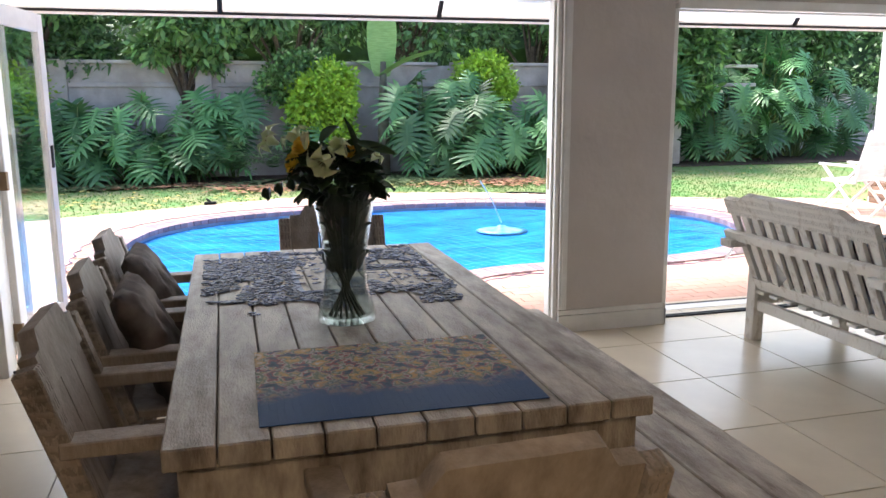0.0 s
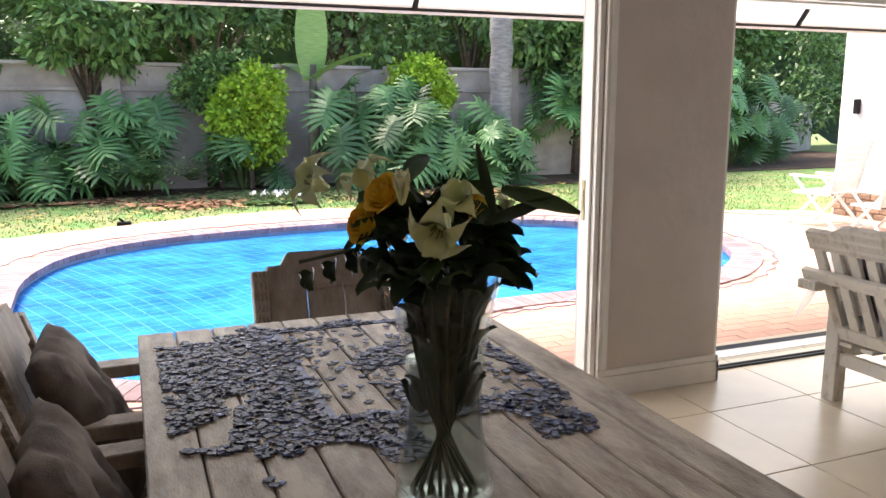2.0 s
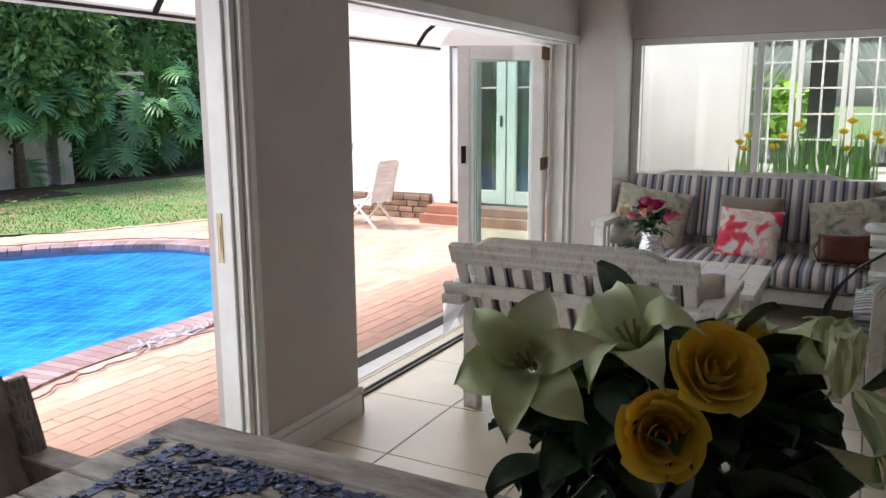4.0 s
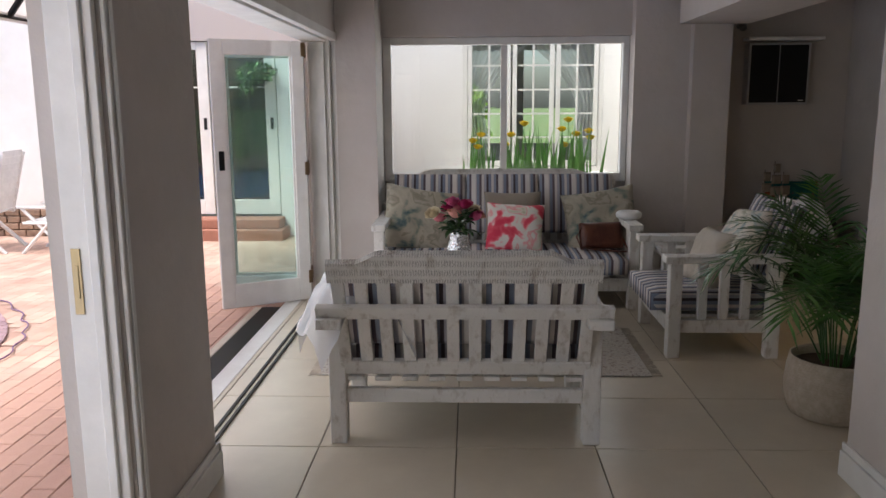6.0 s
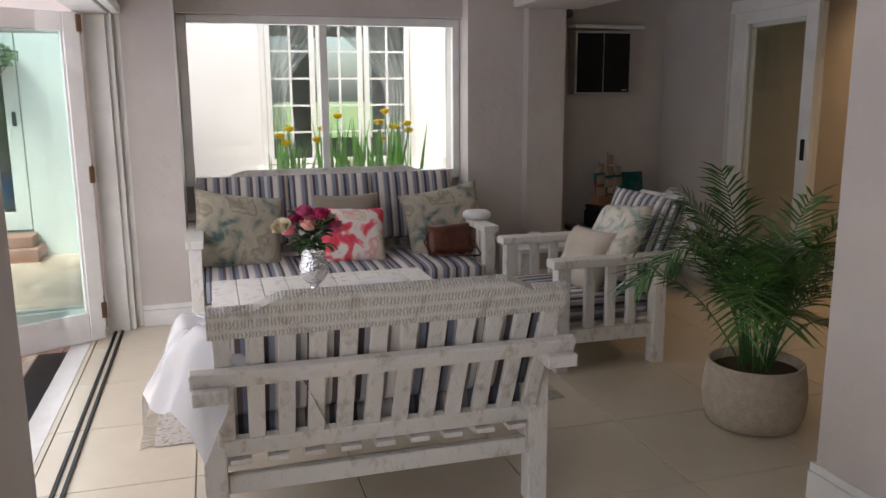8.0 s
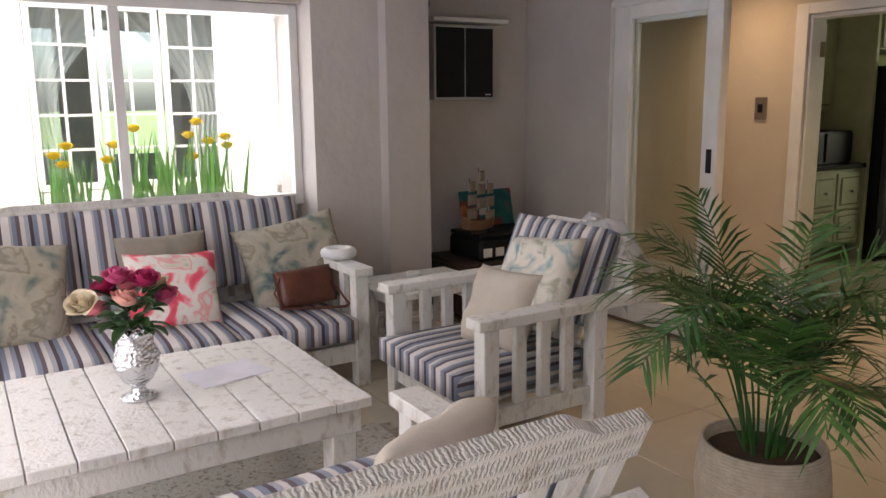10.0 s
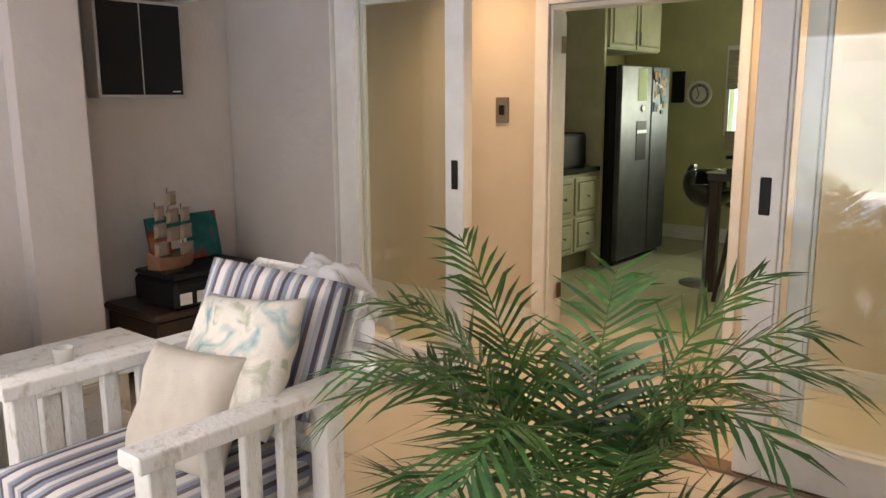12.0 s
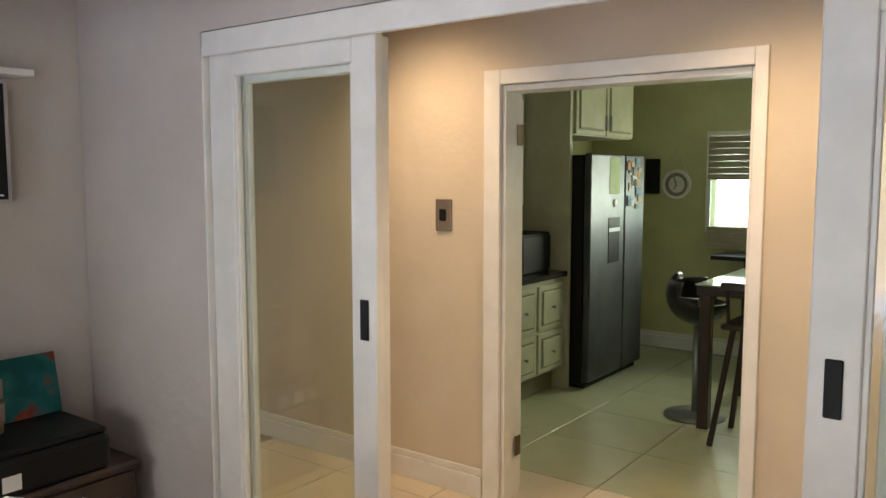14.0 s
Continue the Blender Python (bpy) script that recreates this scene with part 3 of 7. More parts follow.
glazed_leaf("folding_door", turn_to(5.8, 4.55, 5.45, 5.14), 0.69, 1.98, "open white folding door leaf with one tall glass pane", hinges=True, glass=M_GLASSG)
glazed_leaf("folding_door", turn_to(5.875, 4.56, 5.77, 5.22), 0.69, 1.98, "open white folding door leaf stacked against the frame", handle=False, hinges=True)
glazed_leaf("folding_door", turn_to(5.94, 4.57, 5.9, 5.25), 0.69, 1.98, "open white folding door leaf stacked against the frame", handle=False, hinges=True)
glazed_leaf("folding_door", turn_to(-1.06, 4.57, -0.96, 5.36), 0.8, 1.98, "open white folding door leaf with a tall glass pane by the dining table", hinges=True)
glazed_leaf("folding_door", turn_to(-1.14, 4.66, -1.16, 5.3), 0.65, 1.98, "open white folding door leaf beside the first one", handle=False)
# sliding doors to the corridor
glazed_leaf("sliding_door", turn_to(5.845, 0.055, 4.985, 0.055), 0.86, 2.075, "white sliding glass door, slid aside", st=0.105, hinge_st=0.14, top_h=0.09)
glazed_leaf("sliding_door", turn_to(5.78, 0.005, 5.0, 0.005), 0.78, 2.07, "white sliding glass door behind the first one", handle=False, st=0.08)
glazed_leaf("sliding_door", turn_to(2.72, 0.055, 3.645, 0.055), 0.925, 2.075, "white sliding glass door reflecting the pool", st=0.115)
glazed_leaf("sliding_door", turn_to(2.72, 0.005, 3.5, 0.005), 0.78, 2.07, "white sliding glass door behind the reflecting one", handle=False, st=0.07)
trim("door_rail", (2.75, 5.82, 0.101, 0.125, 2.06, 2.15), (2.75, 5.858, -0.05, 0.088, 2.1, 2.158), label="white pelmet over the sliding doors")
trim("door_frame", (5.852, 5.859, -0.05, 0.1, 0, 2.1), label="white frame of the sliding doors")
structure("door_track", boxes((2.75, 5.93, -0.02, 0.08, 0, 0.014)), mat("brown_track", (0.25, 0.16, 0.1), 0.5), "brown metal floor track of the sliding doors")
# kitchen doorway
trim("door_frame", (5.27, 5.36, -1.149, -1.125, 0, 2.1), (4.07, 4.12, -1.149, -1.125, 0, 2.1), (4.121, 5.269, -1.149, -1.125, 2.03, 2.1), (5.25, 5.269, -1.3, -1.15, 0, 2.028), (4.121, 4.135, -1.3, -1.15, 0, 2.028), (4.136, 5.249, -1.3, -1.15, 2.0, 2.028), label="cream painted frame of the kitchen doorway")
kd = empty("kitchen_door", turn_to(5.27, -1.325, 6.07, -1.335), label="cream painted kitchen door standing open", category="door")
box_part("panel", (0, 0.8, -0.02, 0.02, 0.02, 1.98), M_WHITE, kd)
for z in (0.27, 1.8):
    box_part("hinge", (-0.042, -0.036, 0.05, 0.1, z - 0.05, z + 0.05), M_HINGE, kd, "tarnished brass hinge", bevel=0.002)

# ---- pool and patio ----
canv = bpy.data.materials.new("awning_canvas")
canv.use_nodes = True
cn = canv.node_tree
tr, mx = cn.nodes.new("ShaderNodeBsdfTranslucent"), cn.nodes.new("ShaderNodeMixShader")
tr.inputs[0].default_value = (0.85, 0.8, 0.76, 1)
cn.nodes["Principled BSDF"].inputs["Base Color"].default_value = (0.8, 0.76, 0.73, 1)
mx.inputs[0].default_value = 0.45
cn.links.new(cn.nodes["Principled BSDF"].outputs[0], mx.inputs[1])
cn.links.new(tr.outputs[0], mx.inputs[2])
cn.links.new(mx.outputs[0], cn.nodes["Material Output"].inputs[0])


def awning():
    top = empty("awning", pose(2.8, 4.66, 0), label="white canvas awning on black curved ribs over the patio", category="awning")
    prof = [(0.0, 2.62), (0.5, 2.66), (1.0, 2.62), (1.45, 2.5), (1.75, 2.3), (1.86, 2.16)]
    bm = bmesh.new()
    for (ya, za), (yb, zb) in zip(prof, prof[1:]):
        n = 40
        for k in range(n):
            xa, xb = -4.9 + 9.8 * k / n, -4.9 + 9.8 * (k + 1) / n
            bm.faces.new([bm.verts.new(p) for p in ((xa, ya, za), (xb, ya, za), (xb, yb, zb), (xa, yb, zb))])
    bmesh.ops.remove_doubles(bm, verts=bm.verts, dist=0.001)
    for s in (-4.9, 4.9):
        bm.faces.new([bm.verts.new((s, y, z)) for y, z in prof] + [bm.verts.new((s, 0, 2.1))])
    part("canvas", bm, canv, top)
    part("valance", boxes((-4.9, 4.9, 1.855, 1.862, 2.1, 2.16), bevel=0), canv, top)
    for x in (-4.45, -2.68, -0.91, 0.86, 2.6, 4.4):
        bm = bmesh.new()
        tube(bm, [(x, y, z - 0.03) for y, z in prof], 0.022, 6)
        part("rib", bm, M_BLACK, top, "black metal rib")
    bm = bmesh.new()
    tube(bm, [(-4.9, 1.85, 2.13), (4.9, 1.85, 2.13)], 0.012, 6)
    part("front_bar", bm, M_BLACK, top, "black metal bar")


awning()

PAVE_OUT = [(-7, 4.62), (-7, 10.2), (-2.3, 11.1), (-0.2, 12.1), (1.2, 12.7), (2.5, 12.9), (4.2, 12.4), (5.6, 11.5), (7.2, 10.7), (9.3, 9.9), (9.3, 4.62)]


def inside(x, y, poly):
    c = False
    for i in range(len(poly)):
        (x0, y0), (x1, y1) = poly[i - 1], poly[i]
        if (y0 > y) != (y1 > y) and x < (x1 - x0) * (y - y0) / (y1 - y0) + x0:
            c = not c
    return c


def paving():
    """Brick paving round the pool: a bed, then single bricks in the strip by the doors, the rest joined."""
    rim = [(p.x, p.y) for p in pool_outline(0.3)]
    pool = [(p.x, p.y) for p in pool_outline(0.06)]
    # bed between the rim of the pool and the outer edge
    c = Vector((2.6, 8.4))
    inner = pool_outline(0.25)
    outer = []
    for p in inner:
        d = (p - c).normalized()
        r = 0.5
        while inside(*(c + d * r), PAVE_OUT) and r < 14:
            r += 0.05
        outer.append(c + d * r)
    bed = structure("paving", ring_sheet(inner, outer, GZ - 0.006), mat("paving_bed", (0.46, 0.3, 0.24), 0.9), "pinkish red brick paving round the pool")
    joined = bmesh.new()
    L, W, G = 0.22, 0.11, 0.004
    singles = {}
    made = 0
    for j in range(-1, 76):
        y = 4.70 + j * W
        for i in range(-40, 72):
            x = i * L + (L / 2 if j % 2 else 0) + 0.05
            if not inside(x + L / 2, y + W / 2, PAVE_OUT) or inside(x + L / 2, y + W / 2, rim):
                continue
            near = 1.0 < x < 6.5 and y < 6.3 and made < 290
            dz = 0.004 * noise.noise(Vector((x * 3, y * 3, 0)))
            if near:
                key = made % 6
                if key not in singles:
                    bm = boxes((0, L - G, 0, W - G, -0.02, 0.0), bevel=0.003)
                    singles[key] = bpy.data.meshes.new("brick")
                    bm.to_mesh(singles[key])
                    bm.free()
                    singles[key].materials.append(M_PAVE)
                ob = new("brick", singles[key])
                ob.parent = bed
                ob.location = (x, y, GZ + dz)
                made += 1
            else:
                vs = [joined.verts.new(p) for p in ((x, y, GZ + dz), (x + L - G, y, GZ + dz), (x + L - G, y + W - G, GZ + dz), (x, y + W - G, GZ + dz))]
                joined.faces.new(vs)
    mesh("bricks", joined, M_PAVEJ, bed, "", kind="stuff")
    # coping bricks: an inner and an outer row laid across the rim
    a0, a1 = pool_outline(-0.03), pool_outline(0.27)
    bm = bmesh.new()
    n = len(a0)
    for i in range(n):
        for s in range(2):
            t0, t1 = s / 2 + 0.02, (s + 1) / 2 - 0.02
            j = (i + 1) % n
            q = [a0[i].lerp(a0[j], t0), a0[i].lerp(a0[j], t1), a1[i].lerp(a1[j], t1), a1[i].lerp(a1[j], t0)]
            lo = [bm.verts.new((p.x, p.y, GZ - 0.05)) for p in q]
            hi = [bm.verts.new((p.x, p.y, GZ + 0.012)) for p in q]
            bm.faces.new(hi)
            for k in range(4):
                bm.faces.new((lo[k], lo[(k + 1) % 4], hi[(k + 1) % 4], hi[k]))
    mesh("coping", bm, M_COPE, bed, "purplish brick coping of the pool", kind="stuff")
    structure("pool_wall", ring_sheet(pool_outline(0.0), pool_outline(0.0), GZ - 0.02, GZ - 0.5), mat("pool_plaster", (0.3, 0.5, 0.7), 0.6), "pale blue pool wall")


M_PAVEJ = mat("pink_paving_far", (0.62, 0.44, 0.36), 0.8, color2=(0.5, 0.33, 0.26), scale=1.4)
M_COPE = mat("purple_coping", (0.36, 0.25, 0.27), 0.75, color2=(0.26, 0.17, 0.19), scale=4)


def island(m, amount=0.3):
    """Vary a material from leaf to leaf."""
    N, L = m.node_tree.nodes, m.node_tree.links
    b = N["Principled BSDF"]
    src = b.inputs["Base Color"].links[0].from_socket
    ge, mr, hs = N.new("ShaderNodeNewGeometry"), N.new("ShaderNodeMapRange"), N.new("ShaderNodeHueSaturation")
    mr.inputs[3].default_value, mr.inputs[4].default_value = 1 - amount, 1 + amount
    L.new(ge.outputs["Random Per Island"], mr.inputs[0])
    L.new(mr.outputs[0], hs.inputs["Value"])
    L.new(src, hs.inputs["Color"])
    L.new(hs.outputs[0], b.inputs["Base Color"])
    return m


island(M_PAVEJ, 0.16), island(M_LEAF, 0.45), island(M_LEAFD, 0.5), island(M_LEAFL, 0.3), island(M_COPE, 0.2)


# pool water under a net, a skimmer head, and the edge of the net
def water_net():
    pts = [(p.x, p.y) for p in pool_outline(0.0)]
    bm = bmesh.new()
    s = 0.13
    for ang in (20, 110):
        a = radians(ang)
        u, v = Vector((math.cos(a), math.sin(a))), Vector((-math.sin(a), math.cos(a)))
        for k in range(-40, 41):
            run = None
            for q in range(-60, 61):
                w = 0.09 * noise.noise(Vector((k * 0.1, q * 0.06, ang)))
                p = Vector((2.6, 8.4)) + v * (k * s + w) + u * (q * 0.1)
                if inside(p.x, p.y, pts):
                    z = GZ - 0.082 + 0.004 * math.sin(q * 0.4)
                    a1, b1 = bm.verts.new((p.x + v.x * 0.0022, p.y + v.y * 0.0022, z)), bm.verts.new((p.x - v.x * 0.0022, p.y - v.y * 0.0022, z))
                    if run:
                        bm.faces.new((run[0], a1, b1, run[1]))
                    run = (a1, b1)
                else:
                    run = None
    mesh("pool_net", bm, mat("net_cord", (0.06, 0.34, 0.78), 0.6), None, "pale blue safety net stretched over the pool", kind="stuff")


water_net()


def net_edge():
    """The scalloped cord of the net that lies on the paving."""
    top = empty("net_cord", label="dark blue net cord lying in scallops on the paving", category="cord")
    o = pool_outline(0.36)
    bm = bmesh.new()
    pts = []
    n = len(o)
    for i in range(n * 3):
        t = i / 3
        a, b = o[int(t) % n], o[(int(t) + 1) % n]
        p = a.lerp(b, t - int(t))
        d = (p - Vector((2.6, 8.4))).normalized() * (0.05 * abs(math.sin(i * 0.65)) + 0.02 * noise.noise(Vector((i, 0, 0))))
        pts.append((p.x + d.x, p.y + d.y, GZ + 0.014))
    tube(bm, pts, 0.006, 5, cap=False)
    part("cord", bm, mat("navy_cord", (0.22, 0.14, 0.24), 0.8), top)
    # bunched net at the near edge
    rnd = random.Random(3)
    bm = bmesh.new()
    for k in range(26):
        x, y = rnd.uniform(3.0, 4.0), 6.3 + rnd.uniform(-0.07, 0.1)
        pp = [(x + q * 0.05 + rnd.uniform(-.02, .02), y + rnd.uniform(-.05, .05), GZ + 0.02 + rnd.uniform(0, 0.02)) for q in range(5)]
        tube(bm, pp, 0.006, 4, cap=False)
    mesh("bunched_cord", bm, mat("pale_cord", (0.6, 0.58, 0.68), 0.8), top, "pale bunched net cord", kind="stuff")


net_edge()


def cleaner():
    top = empty("pool_cleaner", pose(3.35, 9.0, GZ - 0.08), label="pale blue round pool cleaner with a hose", category="pool cleaner")
    part("disc", lathe([(0.0, 0.0), (0.3, 0.002), (0.32, 0.006), (0.2, 0.02), (0.1, 0.03), (0.05, 0.07), (0.001, 0.08)], 24), mat("pale_blue_plastic", (0.25, 0.62, 0.85), 0.4, color2=(0.06, 0.36, 0.75), scale=9), top, smooth=True)
    bm = bmesh.new()
    tube(bm, [(0, 0, 0.1), (-0.12, 0.05, 0.4), (-0.25, 0.1, 0.62)], 0.008, 6)
    part("hose", bm, mat("white_hose", (0.6, 0.75, 0.85), 0.5), top)


cleaner()


def lounger_chair(m, group="garden chairs"):
    """A white slatted folding garden chair; faces local -y."""
    top = empty("garden_chair", m, label="white plastic folding garden chair on the paving", category="garden chair", group=group)
    for sx in (-0.27, 0.27):
        for pts in (((sx, -0.32, 0), (sx, 0.28, 0.62)), ((sx, 0.34, 0), (sx, -0.28, 0.62)), ((sx, -0.28, 0.42), (sx, 0.25, 0.42)), ((sx, 0.22, 0.4), (sx, 0.4, 1.08))):
            bm = bmesh.new()
            tube(bm, pts, 0.022, 6)
            part("side_rail" if pts[0][2] else "leg", bm, M_WPLAST, top)
        box_part("armrest", (sx - 0.03, sx + 0.03, -0.34, 0.3, 0.62, 0.65), M_WPLAST, top)
    for k in range(7):
        y = -0.25 + k * 0.075
        box_part("seat_slat", (-0.25, 0.25, y, y + 0.055, 0.43, 0.445), M_WPLAST, top, bevel=0.003)
    for k in range(9):
        t = k / 9
        y, z = 0.23 + 0.17 * t, 0.45 + 0.66 * t
        box_part("back_slat", (-0.25, 0.25, y, y + 0.02, z, z + 0.07), M_WPLAST, top, bevel=0.003)
    return top


M_WPLAST = mat("white_plastic", (0.8, 0.8, 0.79), 0.4)
ch = lounger_chair(pose(8.3, 8.72, GZ, 0, 0, 188))
copy_thing(ch, pose(8.3, 7.9, GZ, 0, 0, 176) @ Matrix.Scale(0.8, 4))

# house wing beyond the patio: plinth, step, glazed door, lamp
structure("wing_wall", boxes((9.3, 9.5, 7.24, 9.5, GZ - 0.1, 3.4), (9.3, 9.5, 4.7, 5.6, GZ - 0.1, 3.4), (9.3, 9.5, 5.6, 7.24, 2.28, 3.4), (9.5, 16, 9.3, 9.5, GZ - 0.1, 3.4)), M_OUTW, "white plastered house wing beside the patio")


def stone_plinth():
    top = structure("plinth", boxes((9.27, 9.299, 7.52, 9.45, GZ, 0.3)), mat("plinth_bed", (0.2, 0.15, 0.12), 0.9), "low plinth of brown stones")
    rnd = random.Random(5)
    st = mat("brown_stone", (0.3, 0.2, 0.14), 0.85, color2=(0.18, 0.12, 0.09), scale=6, rand=0.3)
    for r in range(4):
        y = 7.52
        while y < 9.3:
            w = rnd.uniform(0.15, 0.28)
            b = boxes((9.23, 9.27, y + 0.006, y + w - 0.006, GZ + r * 0.085 + 0.005, GZ + r * 0.085 + 0.08), bevel=0.008)
            part("stone", b, st, top)
            y += w


stone_plinth()
structure("step", boxes((8.9, 9.295, 5.5, 7.5, GZ - 0.02, 0.07), (9.0, 9.296, 5.56, 7.44, 0.071, 0.18), bevel=0.008), mat("red_brick_step", (0.36, 0.16, 0.11), 0.8), "red brick steps")
for ya, yb in ((7.22, 6.43), (6.41, 5.62)):
    gd = glazed_leaf("glazed_door", turn_to(9.36, ya, 9.36, yb), 0.79, 2.08, "closed white glazed door above the steps", st=0.12, top_h=0.09, bars=(1.55,))
    gd.location.z = 0.18


def hanging_basket():
    """A wire wall basket with trailing leaves."""
    top = empty("hanging_basket", pose(9.16, 5.78, 1.8), label="dark wire basket of plants hung on the white wall", category="hanging basket")
    bm = bmesh.new()
    for z, r in ((0.14, 0.17), (0.08, 0.155), (0.0, 0.12), (-0.06, 0.07)):
        tube(bm, [(r * math.cos(k * math.pi / 10), r * math.sin(k * math.pi / 10), z) for k in range(21)], 0.005, 5, cap=False)
    for k in range(12):
        a = k * math.pi / 6
        tube(bm, [(r * math.cos(a), r * math.sin(a), z) for r, z in ((0.17, 0.14), (0.15, 0.06), (0.1, -0.03), (0.03, -0.09))], 0.004, 4)
    tube(bm, [(0.0, -0.17, 0.14), (0.0, -0.23, 0.12), (0.0, -0.22, 0.04)], 0.006, 5)
    part("wire_bowl", bm, M_BLACK, top)
    cloud("foliage", [((0, 0, 0.1), (0.17, 0.17, 0.1)), ((0, 0.14, 0.02), (0.1, 0.12, 0.16))], 500, 0.06, M_LEAFD, top, 77, shell=0.2, wide=0.5)


# unseen room shell; its near-black colour stands for the shade indoors
structure("dark_room", boxes((9.5, 11.5, 5.4, 5.45, 0, 2.6), (9.5, 11.5, 7.6, 7.65, 0, 2.6), (11.5, 11.55, 5.4, 7.65, 0, 2.6), (9.5, 11.5, 5.4, 7.65, 2.6, 2.65), (9.5, 11.5, 5.4, 7.65, 0.1, 0.15)), mat("shaded_room", (0.1, 0.1, 0.1), 0.9), "room behind the glazed door with shade put into its dark colour")
wl = empty("wall_lamp", pose(9.3, 9.2, 1.45), label="small black outdoor wall lamp", category="wall lamp")
box_part("body", (-0.07, 0, -0.04, 0.04, -0.1, 0.1), M_BLACK, wl, bevel=0.01)

# ---- courtyard behind the lounge window ----
structure("courtyard_wall", boxes((8.2, 8.4, 3.38, 4.6, -0.1, 3.2), (8.2, 8.4, 1.6, 1.92, -0.1, 3.2), (8.2, 8.4, 1.92, 3.38, -0.1, 0.82), (8.2, 8.4, 1.92, 3.38, 2.25, 3.2), (6.96, 8.2, 1.5, 1.7, -0.1, 0.95), (6.96, 7.35, 1.5, 1.7, 0.95, 3.2), (7.75, 8.2, 1.5, 1.7, 0.95, 3.2), (7.35, 7.75, 1.5, 1.7, 2.1, 3.2)), M_OUTW, "bright white courtyard wall")
structure("courtyard_floor", boxes((6.96, 8.2, 1.7, 4.6, -0.12, -0.04)), M_PAVE, "brick courtyard floor")
structure("window_ledge", boxes((8.08, 8.2, 1.86, 3.44, 0.74, 0.81), (7.3, 7.8, 1.7, 1.78, 0.88, 0.94), bevel=0.006), M_OUTW, "white window ledge")


def paned_window():
    top = structure("window_2", boxes((8.2, 8.26, 1.921, 1.97, 0.821, 2.249), (8.2, 8.26, 3.33, 3.379, 0.821, 2.249), (8.2, 8.26, 1.97, 3.33, 0.821, 0.87), (8.2, 8.26, 1.97, 3.33, 2.2, 2.249), bevel=0.003), M_WHITE, "white cottage window with many small panes")
    for y0, y1 in ((1.975, 2.41), (2.43, 2.86), (2.88, 3.325)):
        fr = mesh("window_frame", boxes((8.19, 8.23, y0, y0 + 0.045, 0.875, 2.195), (8.19, 8.23, y1 - 0.045, y1, 0.875, 2.195), (8.19, 8.23, y0 + 0.045, y1 - 0.045, 0.875, 0.92), (8.19, 8.23, y0 + 0.045, y1 - 0.045, 2.15, 2.195), bevel=0.002), M_WHITE, top)
        ym = (y0 + y1) / 2
        mesh("glazing_bar", boxes((8.2, 8.22, ym - 0.01, ym + 0.01, 0.921, 2.149), bevel=0), M_WHITE, fr)
        for k in range(1, 5):
            z = 0.92 + 1.23 * k / 5
            mesh("glazing_bar", boxes((8.2005, 8.2195, y0 + 0.046, y1 - 0.046, z - 0.009, z + 0.009), bevel=0), M_WHITE, fr)
        p = mesh("pane", boxes((8.209, 8.211, y0 + 0.04, y1 - 0.04, 0.9, 2.17), bevel=0), M_GLASS, fr)
        p.visible_shadow = False


paned_window()
structure("room_behind_window", boxes((8.4, 10.4, 1.4, 1.45, 0, 2.6), (8.4, 10.4, 4.1, 4.15, 0, 2.6), (10.4, 10.45, 1.4, 4.15, 0, 1.0), (10.4, 10.45, 1.4, 1.9, 1.0, 2.6), (10.4, 10.45, 2.6, 2.9, 1.0, 2.6), (10.4, 10.45, 4.0, 4.15, 1.0, 2.6), (10.4, 10.45, 1.9, 2.6, 2.2, 2.6), (10.4, 10.45, 2.9, 4.0, 2.2, 2.6), (8.4, 10.4, 1.4, 4.15, 2.6, 2.65), (8.4, 10.4, 1.4, 4.15, 0, 0.05)), mat("grey_room", (0.55, 0.52, 0.48), 0.9), "dim room behind the cottage window")


def curtain(y0, y1, side):
    """A net curtain tied back to one side."""
    top = empty("curtain", pose(8.36, 0, 0), label="sheer white curtain tied back behind the cottage window", category="curtain")
    bm = bmesh.new()
    n, m = 28, 14
    grid = []
    for j in range(m + 1):
        z = 2.2 - 1.25 * j / m
        t = j / m
        pinch = 1 - 0.72 * math.sin(min(1, t / 0.62) * math.pi / 2) if t < 0.62 else 0.28 + 0.25 * (t - 0.62)
        row = []
        for i in range(n + 1):
            u = i / n
            base = y0 if side < 0 else y1
            y = base + (1 if side < 0 else -1) * (y1 - y0) * u * pinch
            row.append(bm.verts.new((0.02 * math.sin(u * 40) * (1.2 - 0.4 * t), y, z)))
        grid.append(row)
    for j in range(m):
        for i in range(n):
            bm.faces.new((grid[j][i], grid[j][i + 1], grid[j + 1][i + 1], grid[j + 1][i]))
    part("cloth", bm, M_SHEER, top, smooth=True)


M_SHEER = bpy.data.materials.new("sheer_cloth")
M_SHEER.use_nodes = True
sn = M_SHEER.node_tree
st, sm = sn.nodes.new("ShaderNodeBsdfTransparent"), sn.nodes.new("ShaderNodeMixShader")
sn.nodes["Principled BSDF"].inputs["Base Color"].default_value = (0.85, 0.85, 0.85, 1)
sm.inputs[0].default_value = 0.6
sn.links.new(st.outputs[0], sm.inputs[1])
sn.links.new(sn.nodes["Principled BSDF"].outputs[0], sm.inputs[2])
sn.links.new(sm.outputs[0], sn.nodes["Material Output"].inputs[0])
curtain(1.95, 2.75, -1)
curtain(2.6, 3.36, 1)


